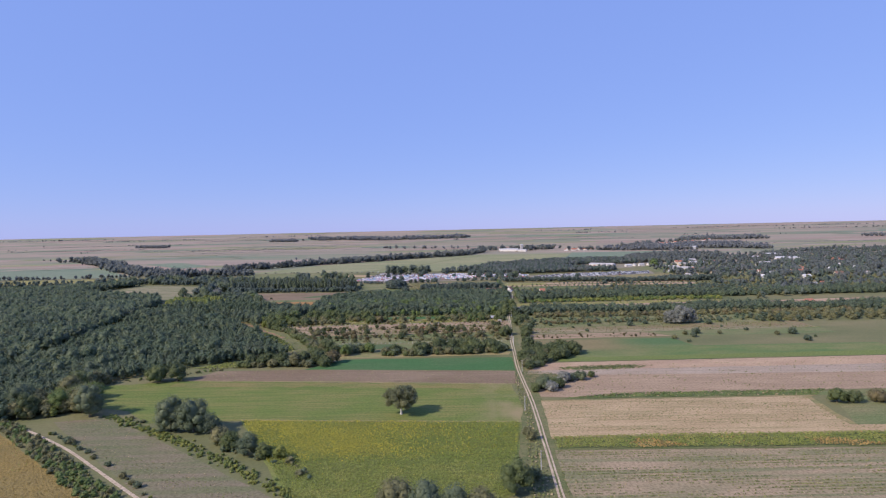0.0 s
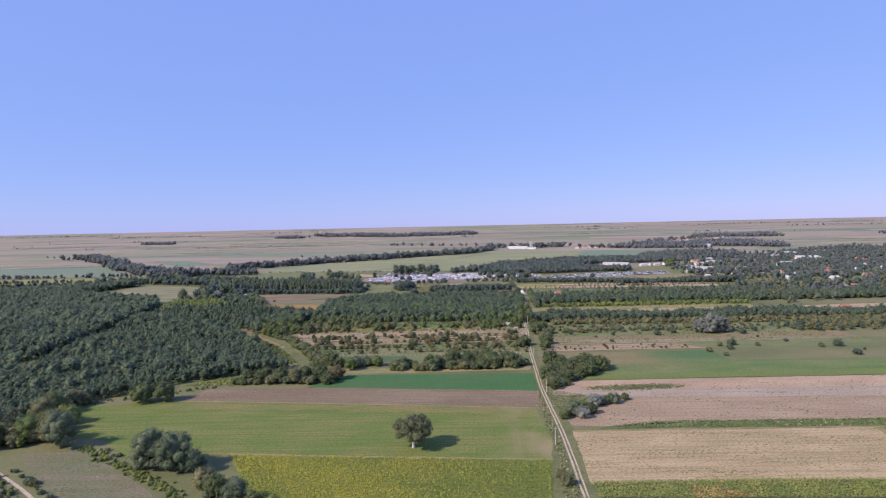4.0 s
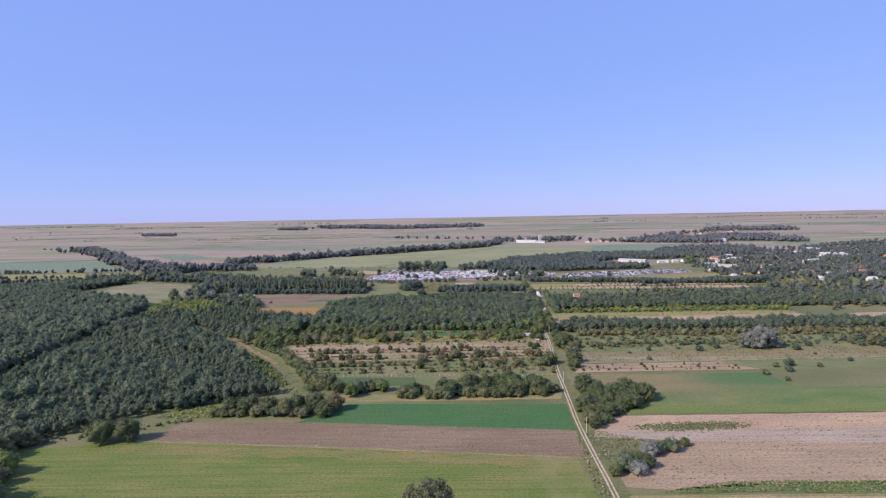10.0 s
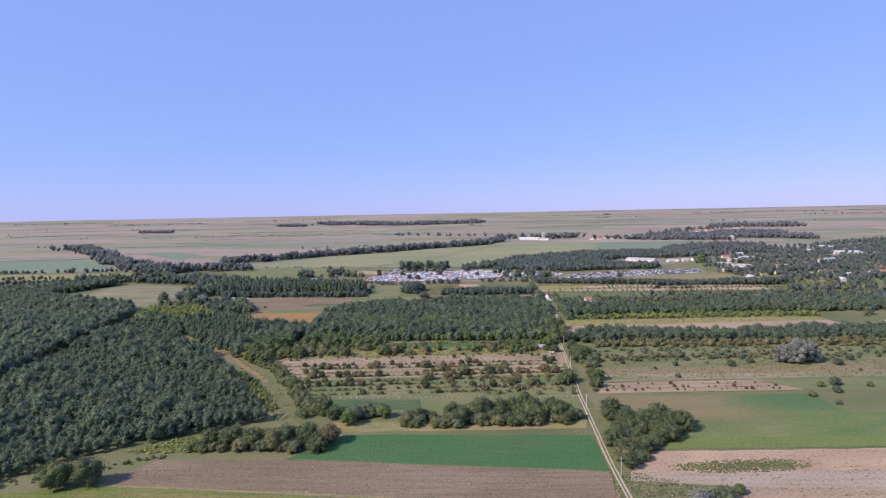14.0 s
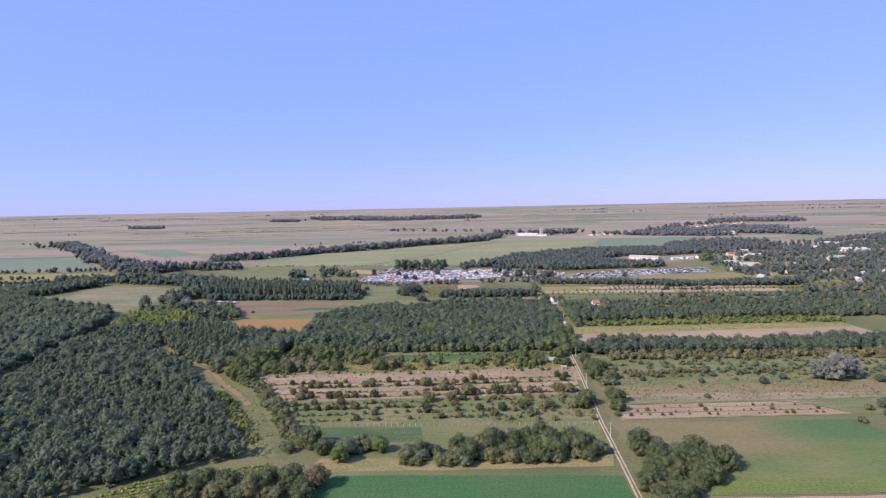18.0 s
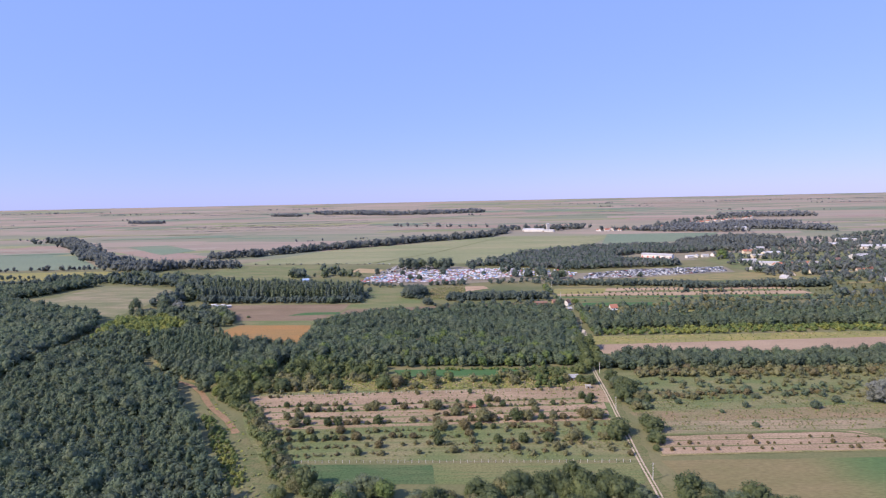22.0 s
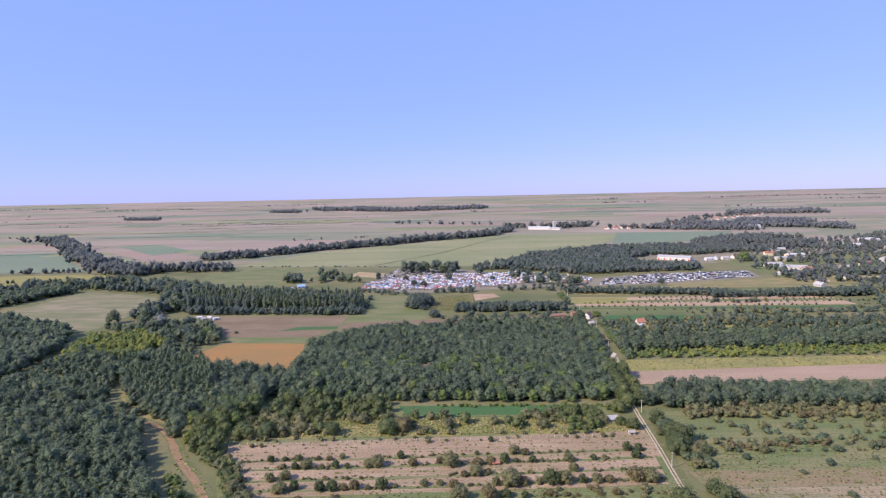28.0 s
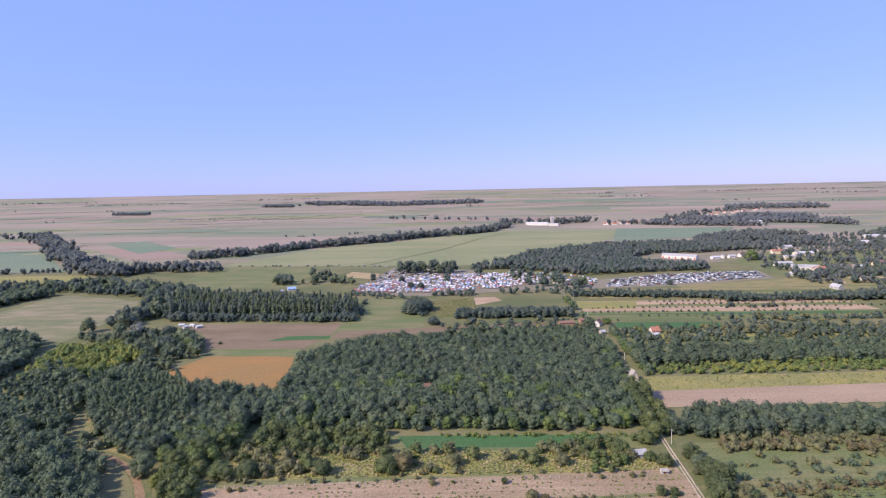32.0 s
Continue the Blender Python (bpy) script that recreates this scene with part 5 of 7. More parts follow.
for x, y, w, h, m, lab in ((-392, 868, 14, 15, GREYLEAF, "tall grey-green tree beside a pasture"), (-352, 850, 13, 14, GREYLEAF, "grey-green poplar beside a pasture"), (-330, 842, 15, 16, SILVER, "pale silvery tree beside a pasture"), (-300, 838, 14, 13, HAZYMIDLEAF, "broad tree beside a ripe field"),
                           (-275, 822, 16, 13, GREYLEAF, "grey-green broad tree beside a ripe field"), (-285, 800, 13, 12, HAZYMIDOAK, "dark broad tree beside a ripe field"), (-262, 795, 11, 11, FRESH, "fresh green tree beside a ripe field"),
                           (-445, 1066, 22, 19, HAZYMIDLEAF, "large round tree behind a pasture"), (-420, 1052, 18, 17, GREYLEAF, "large grey-green tree behind a pasture"), (-396, 1040, 24, 20, HAZYMIDOAK, "large dark tree behind a pasture"), (-372, 1048, 20, 18, HAZYMIDLEAF, "large round tree behind poplars"), (-470, 1085, 17, 15, YELLOWLEAF, "yellow-green tree behind a pasture"),
                           (-172, 893, 13, 8, LOCUST, "broad green tree beside a stubble field"), (-58, 872, 13, 9, HAZYMIDOAK, "dark round tree beside a field edge"), (-20, 874, 10, 7, HAZYMIDLEAF, "green bush beside a field edge"),
                           (-100, 1222, 17, 20, HAZYMIDOAK, "dark tall tree at the market"), (-62, 1222, 17, 21, HAZYMIDLEAF, "tall tree at the market"), (-86, 1224, 16, 19, HAZYMIDOAK, "dark tall tree at the market"), (-40, 1196, 12, 13, HAZYMIDOAK, "dark tree at the market"), (-116, 1214, 15, 21, HAZYMIDLEAF, "tall tree at the market"), (-106, 1216, 13, 20, HAZYMIDOAK, "tall tree at the market"), (-93, 1208, 14, 18, HAZYMIDLEAF, "tall tree at the market"), (-80, 1214, 15, 18, GREYLEAF, "tall grey-green tree at the market"), (-68, 1210, 13, 21, HAZYMIDOAK, "tall tree at the market"), (-56, 1206, 12, 16, GREYLEAF, "grey-green tree at the market"),
                           (-46, 1212, 15, 20, HAZYMIDLEAF, "tall tree at the market"), (-34, 1214, 18, 20, HAZYMIDOAK, "tall dark tree at the market"), (-44, 1120, 12, 14, HAZYMIDLEAF, "green tree between market stalls"), (4, 1185, 15, 13, HAZYMIDOAK, "dark tree between market stalls"), (-150, 1142, 9, 12, HAZYMIDOAK, "dark tree beside the market"), (-108, 1128, 9, 9, HAZYMIDLEAF, "tree between market stalls"),
                           (-92, 1080, 9, 9, HAZYMIDOAK, "dark tree between market stalls"), (-78, 1072, 10, 9, HAZYMIDLEAF, "tree between market stalls"), (20, 1120, 8, 7, HAZYMIDLEAF, "small tree between market stalls"), (66, 1090, 12, 11, HAZYMIDLEAF, "tree between market stalls"), (84, 1076, 15, 14, HAZYMIDOAK, "dark tree between market stalls"), (108, 1082, 14, 14, HAZYMIDLEAF, "tree beside the car park"), (132, 1066, 17, 15, GREYLEAF, "grey-green tree beside the car park"), (122, 1060, 16, 13, HAZYMIDOAK, "dark tree beside the car park"),
                           (247, 1066, 9, 8, HAZYMIDOAK, "dark round tree before the car park"), (90, 858, 10, 9, LOCUST, "green tree beside a cottage"), (108, 862, 8, 6, FRESH, "green tree beside a cottage"), (88, 838, 9, 9, OAK, "dark tree beside a cottage"), (127, 808, 8, 6, LOCUST, "green tree beside a cottage"), (149, 806, 8, 5, OAK, "dark tree beside a cottage"), (153, 832, 10, 8, LOCUST, "green tree beside a cottage"), (130, 828, 7, 6, YELLOWLEAF, "yellow-green tree beside a cottage"),
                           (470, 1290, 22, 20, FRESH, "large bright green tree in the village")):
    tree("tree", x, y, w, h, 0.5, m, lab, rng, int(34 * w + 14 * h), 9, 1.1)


def plant(kinds, points, group, category, rng, size=(0.8, 1.2)):
    """Repeats of a few built trees, each turned and scaled on its own."""
    made = []
    for k, (args, label) in enumerate(kinds):
        made.append(tree(category.replace(" ", "_"), -0.0, 0.0, *args, label, rng, 900, 13, 0.42, category=category, lobe=0.22, group=group, radius=0.12))
    used = set()
    for x, y, *given in points:
        k = int(rng.integers(0, len(kinds)))
        s = given[0] if given else rng.uniform(*size)
        m = pose(x, y, ground_z(y), 0, 0, rng.uniform(0, 360)) @ Matrix.Diagonal((s, s, s * rng.uniform(0.85, 1.15), 1))
        if k in used:
            copy_thing(made[k], m)
        else:
            made[k].matrix_basis = m
            used.add(k)


rows = []
for y0, share, small in ((565, 0.5, 0.7), (549, 0.75, 0.75), (540, 0.95, 0.9), (529, 0.7, 0.85), (519, 0.9, 1.15), (508, 0.6, 1.0), (499, 0.6, 0.95), (490, 0.75, 0.95), (481, 0.6, 0.9)):
    x = -133 - (y0 - 514) * 0.48
    while x < 56:
        east = (x + 150) / 200
        if rng.random() < share * (0.75 + 0.4 * east):
            rows.append((x + rng.normal() * 0.5, y0 + 0.04 * (x + 130) + rng.normal() * 0.6, small * rng.choice([0.55, 0.8, 1.0, 1.25], p=[0.25, 0.3, 0.3, 0.15]) * rng.uniform(0.85, 1.15) * (0.78 + 0.32 * east)))
        x += rng.uniform(4.6, 7.2) * (0.9 + 0.2 * east)
under = np.concatenate([np.stack([x, y0 + 0.04 * (x + 130) + rng.normal(size=len(x)) * 0.7], 1) for y0 in (549, 540, 529, 519, 508, 499, 490, 481) for x in [rng.uniform(-133 - (y0 - 514) * 0.48, 56, 95)]])
wood("scrub", thin(under, 13, 6.0, -0.25), "bush", OLIVELEAF, "weeds and low shoots along the orchard rows", rng, (0.2, 0.55), RUST, 0.35, "scrub", False)
rng.shuffle(rows)
rows = rows[:290]
plant([((5.4, 4.2, 0.2, OLIVELEAF), "olive-green fruit tree in an orchard row"), ((5.0, 3.8, 0.2, HEDGE), "small green fruit tree in an orchard row"),
       ((5.6, 3.8, 0.1, RUST), "rusty brown fruit tree in an orchard row"), ((6.2, 4.8, 0.2, OLIVELEAF), "round olive-green fruit tree in an orchard row"), ((5.4, 4.2, 0.1, HEDGEDARK), "dark green fruit tree in an orchard row")], rows, "orchard trees", "fruit tree", rng)
rows = [(74 + i * 5.2 + rng.normal() * 0.8, y + rng.normal() * 0.5) for y, n in ((496, 19), (489.5, 21), (484, 21)) for i in range(n) if rng.random() < 0.75]
plant([((2.4, 2.2, 0.1, OLIVELEAF), "small bush in a bare soil row"), ((3.0, 2.6, 0.1, RUST), "small rusty bush in a bare soil row")], rows, "young fruit trees", "fruit bush", rng, (0.45, 1.1))
pts = np.concatenate([scatter([(51, 392), (56, 374), (76, 400), (97, 424), (100, 432), (64, 446), (57, 420)], 4.7, rng), scatter([(-46, 427), (44, 428), (49, 446), (18, 458), (-6, 450), (-46, 440)], 4.9, rng),
                      scatter([(-144, 399), (-84, 396), (-78, 416), (-138, 412)], 5.6, rng), scatter([(-112, 452), (-98, 440), (-60, 440), (-60, 452)], 7, rng),
                      scatter([(69, 592), (76, 592), (82, 565), (84, 540), (75, 533), (70, 548), (68, 570)], 5.2, rng), np.array([(69, 492), (66, 484), (72, 506), (71, 513), (54, 503), (50, 497)], float)])
plant([((6.6, 5.4, 0.0, HEDGE), "round green bush in a hedge"), ((7.4, 6.4, 0.2, HEDGEDARK), "dark green bushy tree in a hedge"), ((6.8, 5.4, 0.0, HEDGEDARK), "dense dark green bush in a hedge"),
       ((7.0, 5.2, 0.0, GREYLEAF), "grey-green bush in a hedge"), ((6.6, 4.8, 0.0, OLIVELEAF), "olive bushy tree in a hedge")], pts, "hedge trees", "bush", rng, (0.7, 1.4))
pts = [(126, 510), (245, 535), (187, 469), (193, 455), (203, 487), (135, 538), (159, 543), (189, 543), (100, 545), (112, 552), (148, 552), (172, 535), (208, 552), (262, 500), (276, 478), (290, 480),
       (232, 486), (250, 520), (-53, 873), (-73, 822), (2, 846), (30, 855), (-180, 905), (-244, 815), (214, 490), (206, 476), (285, 452), (300, 466), (118, 530), (262, 548)]
plant([((5.0, 3.8, 0.0, LOCUST), "single round bush in a meadow"), ((6.0, 4.4, 0.0, OAK), "single dark bush in a meadow"), ((5.0, 3.4, 0.0, OLIVELEAF), "single olive bush in a meadow")], pts, "meadow bushes", "bush", rng, (0.6, 1.2))
pts = np.concatenate([belt_points([(-200, 281), (-165, 255), (-131, 226), (-104, 201)], 1.5, 6, rng), belt_points([(-172, 297), (-150, 284)], 3, 6, rng)])
plant([((4.5, 3.2, 0.0, OLIVELEAF), "low hedge bush beside a dirt track"), ((5.5, 3.6, 0.0, GREYLEAF), "grey-green hedge bush beside a dirt track"), ((4.0, 3.0, 0.0, YELLOWLEAF), "yellow-green hedge bush beside a dirt track")], pts, "track hedge", "bush", rng, (0.4, 0.9))
wood("scrub", scatter([(-260, 318), (-207, 280), (-170, 250), (-138, 222), (-112, 199), (-90, 178), (-100, 172), (-128, 200), (-180, 246), (-216, 277), (-262, 308)], 2.7, rng), "bush", OLIVELEAF, "dense hedge scrub beside a dirt track", rng, (0.3, 0.85), FRESH, 0.4, "hedge", False)
wood("scrub", belt_points([(-176, 298), (-122, 259), (-88, 231), (-58, 203), (-35, 180)], 5.0, 1.5, rng), "bush", YELLOWLEAF, "yellow-green weeds between fields", rng, (0.2, 0.55), FRESH, 0.45, "hedge", False)
wood("scrub", belt_points([(-110, 262), (-88, 244), (-66, 232), (-50, 215)], 5, 3.0, rng), "bush", OLIVELEAF, "olive field hedge", rng, (0.4, 1.0), LOCUST, 0.4, "hedge", False)
wood("scrub", belt_points([(-215, 366), (-180, 380), (-150, 396)], 4, 3.0, rng), "bush", FRESH, "bright weeds below the wood", rng, (0.25, 0.6), OLIVELEAF, 0.5, "hedge", False)
wood("woodland", scatter([(-226, 330), (-224, 292), (-200, 300), (-190, 312), (-214, 340), (-214, 366), (-226, 362)], 5, rng), "round", OLIVELEAF, "mixed trees at the wood edge", rng, (0.5, 1.0), YELLOWLEAF, 0.25)
wood("woodland", scatter([(-190, 590), (-168, 582), (-155, 600), (-155, 626), (-190, 622)], 6, rng), "round", HEDGE, "mixed green trees at the orchard corner", rng, (0.7, 1.1), FRESH, 0.35)
wood("scrub", scatter([(-178, 578), (-166, 556), (-148, 533), (-136, 511), (-124, 491), (-114, 470), (-104, 452), (-95, 452), (-104, 472), (-114, 494), (-128, 516), (-140, 538), (-156, 562), (-166, 580)], 3.8, rng), "bush", HEDGE, "tall green bushes along the grass path", rng, (0.9, 1.7), OLIVELEAF, 0.35, "scrub", False)
wood("scrub", thin(scatter([(-158, 592), (44, 590), (50, 600), (-150, 604)], 6.5, rng, 0.6), 12, 9.0, -0.1), "bush", OLIVELEAF, "bushes below the wood", rng, (0.8, 2.1), HEDGE, 0.5, "scrub", False)
pts = scatter([(20, 575), (60, 578), (62, 612), (20, 606)], 5.5, rng)
pts = pts[~inside([(40, 568), (58, 568), (62, 604), (46, 606)], pts[:, 0], pts[:, 1])]
wood("scrub", pts, "round", HEDGE, "garden trees round a shed", rng, (0.45, 0.75), FRESH, 0.3, "scrub")
wood("scrub", scatter([(-10, 476), (52, 474), (58, 520), (-6, 520)], 9, rng), "bush", OLIVELEAF, "overgrown fruit bushes", rng, (0.6, 1.2), RUST, 0.35, "scrub", False)
wood("scrub", scatter([(-160, 570), (58, 573), (58, 578), (-158, 577)], 6, rng), "bush", OLIVELEAF, "bushes along an orchard edge", rng, (0.4, 1.0), RUST, 0.3, "scrub", False)
wood("scrub", scatter([(74, 552), (330, 552), (330, 564), (76, 566)], 7, rng), "bush", OLIVELEAF, "bushes at a meadow edge", rng, (0.4, 1.1), OAK, 0.4, "scrub", False)
wood("tree_belt", np.concatenate([belt_points([(60, 628), (67, 660), (70, 690)], 3, 5, rng), belt_points([(78, 716), (84, 760), (86, 830)], 4, 4.5, rng), belt_points([(97, 712), (100, 780), (103, 828)], 4, 5, rng), belt_points([(90, 868), (92, 890)], 3, 6, rng), belt_points([(91, 925), (93, 990)], 3, 8, rng)]),
     "round", LOCUST, "green trees lining the farm road", rng, (0.6, 0.95), FRESH, 0.25)

wood("scrub", scatter([(88, 592), (420, 588), (420, 606), (92, 608)], 5.5, rng), "bush", OLIVELEAF, "tall olive bushes below a tree belt", rng, (0.9, 1.8), RUST, 0.3, "scrub", False)
wood("scrub", np.concatenate([belt_points([(92, 556), (120, 560), (158, 561)], 5, 3.2, rng), belt_points([(166, 556), (200, 561)], 5, 3.2, rng)]), "bush", RUST, "brownish hedge row in a rough meadow", rng, (0.6, 1.1), GREYLEAF, 0.4, "hedge", False)
wood("scrub", scatter([(-164, 532), (-143, 500), (-119, 455), (-127, 450), (-153, 500), (-174, 538)], 2.6, rng), "bush", YELLOWLEAF, "yellow-green shrubs beside a grass path", rng, (0.3, 0.85), FRESH, 0.5, "scrub", False)

wood("scrub", thin(scatter([(104, 842), (460, 838), (480, 892), (106, 892)], 12, rng, 0.6), 30, 3.0, -0.1), "bush_far", HAZYMIDLEAF, "bushes and fruit trees between garden strips", rng, (0.6, 1.8), OLIVELEAF, 0.4, "scrub", False)
wood("tree_belt", np.concatenate([belt_points([(215, 872), (330, 868), (470, 862)], 5, 5, rng), belt_points([(250, 925), (340, 920)], 6, 6, rng), belt_points([(180, 812), (470, 822)], 12, 6, rng)]), "round_far", HAZYMIDOAK, "hedge of small trees between strips", rng, (0.35, 0.75), OLIVELEAF, 0.3, trunks=False)
wood("tree_belt", np.concatenate([belt_points([(-130, 1012), (-60, 1006)], 5, 6, rng), belt_points([(-140, 1000), (-136, 900)], 4, 7, rng), belt_points([(-66, 985), (-70, 905)], 4, 6, rng)]), "bush_far", HAZYMIDOAK, "bushes round pasture", rng, (0.6, 1.6), OLIVELEAF, 0.3, "hedge", trunks=False)

wood("woodland", scatter([(-184, 596), (-172, 560), (-160, 552), (-158, 570), (-166, 598)], 4.6, rng), "round", HEDGE, "tall green trees beside the earth path", rng, (0.55, 0.95), HEDGEDARK, 0.4)
wood("woodland", scatter([(-152, 602), (-78, 600), (-74, 622), (-148, 628)], 6.5, rng, 0.6), "round", HEDGE, "broad green trees between orchard and wood", rng, (0.55, 1.0), HEDGEDARK, 0.3)
wood("scrub", scatter([(-240, 610), (-205, 594), (-192, 604), (-215, 622), (-240, 650), (-255, 650)], 7, rng, 0.6), "bush", GREYLEAF, "grey-green shrubs in a clearing", rng, (0.8, 1.8), OLIVELEAF, 0.4, "scrub", False)

wood("tree_belt", np.concatenate([belt_points([(63, 606), (68, 640), (72, 672), (77, 696)], 2.5, 3.6, rng), belt_points([(72, 612), (76, 640), (79, 676)], 2.5, 3.8, rng)]), "round", HEDGE, "green trees crowding the farm road", rng, (0.75, 1.1), HEDGEDARK, 0.4)

wood("scrub", thin(scatter([(-156, 578), (40, 578), (46, 602), (-150, 604)], 6, rng, 0.6), 14, 4.0, 0.2), "bush", OLIVELEAF, "large bushes among yellowing weeds", rng, (0.8, 1.9), HEDGE, 0.5, "scrub", False)


# ---- crops ----
SUNLEAF = leaf_mat("sunflower_leaves", (0.195, 0.245, 0.056), (0.237, 0.284, 0.061), (0.281, 0.308, 0.072), 0.42, 14)
RIPELEAF = leaf_mat("flowering_crop_leaves", (0.313, 0.318, 0.059), (0.362, 0.350, 0.059), (0.410, 0.382, 0.065), 0.4, 10)
SUNHEAD = leaf_mat("sunflower_heads", (0.58, 0.48, 0.05), (0.64, 0.53, 0.055), (0.68, 0.56, 0.06), 0.3, 8)
MAIZELEAF = leaf_mat("maize_leaves", (0.20, 0.24, 0.06), (0.25, 0.28, 0.07), (0.31, 0.31, 0.085), 0.35, 9)
DRYLEAF = leaf_mat("dry_crop_leaves", (0.33, 0.225, 0.075), (0.38, 0.26, 0.09), (0.42, 0.31, 0.12), 0.25, 9)
WEED = leaf_mat("weeds", (0.14, 0.165, 0.055), (0.18, 0.20, 0.068), (0.24, 0.24, 0.09), 0.25, 9)
OCHRELEAF = leaf_mat("ripe_crop_leaves", (0.27, 0.205, 0.07), (0.31, 0.235, 0.08), (0.35, 0.27, 0.095), 0.3, 12)
DULLMAIZE = leaf_mat("drying_maize_leaves", (0.17, 0.185, 0.08), (0.21, 0.21, 0.095), (0.26, 0.24, 0.115), 0.35, 12)
STRAW = leaf_mat("straw", (0.3, 0.24, 0.13), (0.35, 0.28, 0.155), (0.4, 0.32, 0.19), 0.2, 7)


def crop(name, poly, row, gap, size, height, mats, chooser, label, rng, turn=0.0, category="crop", leaves=2, heads=False):
    """Plants in rows, in one mesh; chooser gives each plant's material, or -1 for a gap."""
    p = np.array(poly, float)
    mid, c, s = p.mean(0), math.cos(radians(turn)), math.sin(radians(turn))
    r = np.abs(p - mid).max() * 1.5
    gx, gy = np.meshgrid(np.arange(-r, r, gap), np.arange(-r, r, row))
    gx, gy = gx.ravel() + rng.uniform(-0.45, 0.45, gx.size) * gap, gy.ravel() + rng.normal(size=gy.size) * row * 0.08
    x, y = mid[0] + c * gx - s * gy, mid[1] + s * gx + c * gy
    ok = inside(poly, x, y)
    x, y = x[ok], y[ok]
    k = chooser(x, y, rng.random(len(x)))
    x, y, k = x[k >= 0], y[k >= 0], k[k >= 0]
    V, F, I = [], [], []
    for i in range(leaves):
        n = len(x)
        if i == 2:
            ok = k == 1
            x, y, k, n = x[ok], y[ok], k[ok], int(ok.sum())
        pos = np.stack([x + rng.normal(size=n) * size * 0.25, y + rng.normal(size=n) * size * 0.25, height * rng.uniform(0.45, 0.95, n) + 0.1], 1)
        nrm = rng.normal(size=(n, 3)) * 0.55 + np.array([0, -0.2, 1.3])
        v, f = leaf_quads(pos + (np.array([0, 0, height * 0.25]) if i == 2 else 0), nrm, size * (0.5 if i == 2 else 1) * rng.uniform(0.7, 1.25, n), rng)
        F.append(f + sum(len(q) for q in V))
        V.append(v)
        I.append(k if not heads else np.full(len(k), 1) if i == 2 else np.where(k == 1, 2, k))
    return tagged(new(name, mesh_np(name, np.concatenate(V), np.concatenate(F), mats, np.concatenate(I))), label, category, kind="stuff")


def sunflowers(x, y, r):
    ripe = np.clip((y - 230 - 0.05 * x) / 12, 0, 1) * np.clip((28 - x) / 80, 0.12, 1) * (0.8 + 0.5 * smooth_field(x, y, 16, 1.0))
    dull = np.clip((236 - y + 7 * smooth_field(x, y, 9, 4.0)) / 14, 0, 0.85)
    return np.where(r < np.clip(ripe, 0.01, 0.95), 1, np.where(r > 1 - dull, 3, 0))


SUNPOLY = [(-102, 285), (35, 274), (29, 239), (23, 200), (-30, 166), (-58, 205)]
crop("sunflower_plants", SUNPOLY, 1.3, 0.34, 0.5, 1.0, [SUNLEAF, SUNHEAD, RIPELEAF, MAIZELEAF], sunflowers, "sunflowers in rows, partly in yellow bloom", rng, 3, leaves=3, heads=True)
crop("maize_plants", [(47, 253), (300, 251), (300, 233), (46, 240)], 1.3, 0.42, 0.62, 1.3, [MAIZELEAF, DRYLEAF],
     lambda x, y, r: np.where(r < np.clip((smooth_field(x, y, 14, 2.0) - 0.42) * 5, 0.03, 0.9), 1, 0), "strip of green and dry orange maize", rng, 0)
crop("dry_crop_plants", [(-260, 310), (-215, 274), (-131, 204), (-90, 170), (-200, 130), (-330, 250)], 1.3, 0.6, 0.42, 0.3, [OCHRELEAF, MAIZELEAF],
     lambda x, y, r: np.where(r < 0.03 + 0.04 * smooth_field(x, y, 12, 3.0), 1, 0), "ripe ochre crop in rows", rng, 48)
crop("cabbage_plants", [(62, 311), (95, 320), (211, 319), (200, 309), (95, 311)], 1.3, 0.7, 0.7, 0.4, [FRESH, STRAW], lambda x, y, r: np.where(r < 0.08, 1, np.where(r < 0.9, 0, -1)), "low leafy green crop in rows", rng, 1)
crop("weeds", [(45, 238), (300, 231), (300, 175), (38, 165)], 2.3, 0.32, 0.5, 0.25, [WEED, STRAW], lambda x, y, r: np.where(r < 0.30 + 0.4 * smooth_field(x, y * 3, 19, 4.0), np.where(r < 0.03, 1, 0), -1), "weeds in stubble rows", rng, 0)
crop("weeds", [(50, 306), (193, 306), (187, 262), (280, 256), (46, 253)], 2.0, 0.4, 0.45, 0.2, [WEED, STRAW], lambda x, y, r: np.where(r < 0.14 + 0.26 * smooth_field(x, y * 3, 17, 5.0), np.where(r < 0.03, 1, 0), -1), "sparse weeds and straw in stubble", rng, -1)
crop("weeds", [(-198, 289), (-174, 295), (-123, 253), (-62, 201), (-110, 204), (-144, 236)], 1.1, 0.8, 0.4, 0.1, [WEED, STRAW], lambda x, y, r: np.where(r < 0.12 + 0.3 * smooth_field(x, y, 9, 6.0), np.where(r < 0.05, 1, 0), -1), "weeds on a ploughed field", rng, -43)
crop("clods", [(-166, 368), (-154, 390), (-88, 389), (45, 374), (43, 343)], 2.1, 0.9, 0.5, 0.2, [WEED, STRAW], lambda x, y, r: np.where(r < 0.12 + 0.1 * smooth_field(x, y, 14, 8.0), np.where(r < 0.04, 1, 0), -1), "weeds on ploughed soil", rng, -4, "weeds")
crop("weeds", [(60, 370), (78, 392), (300, 396), (300, 317), (56, 317)], 3.0, 0.8, 0.6, 0.3, [WEED, STRAW], lambda x, y, r: np.where(r < 0.10 + 0.12 * smooth_field(x, y, 11, 9.0), np.where(r < 0.04, 1, 0), -1), "sparse weeds on bare soil", rng, 1)
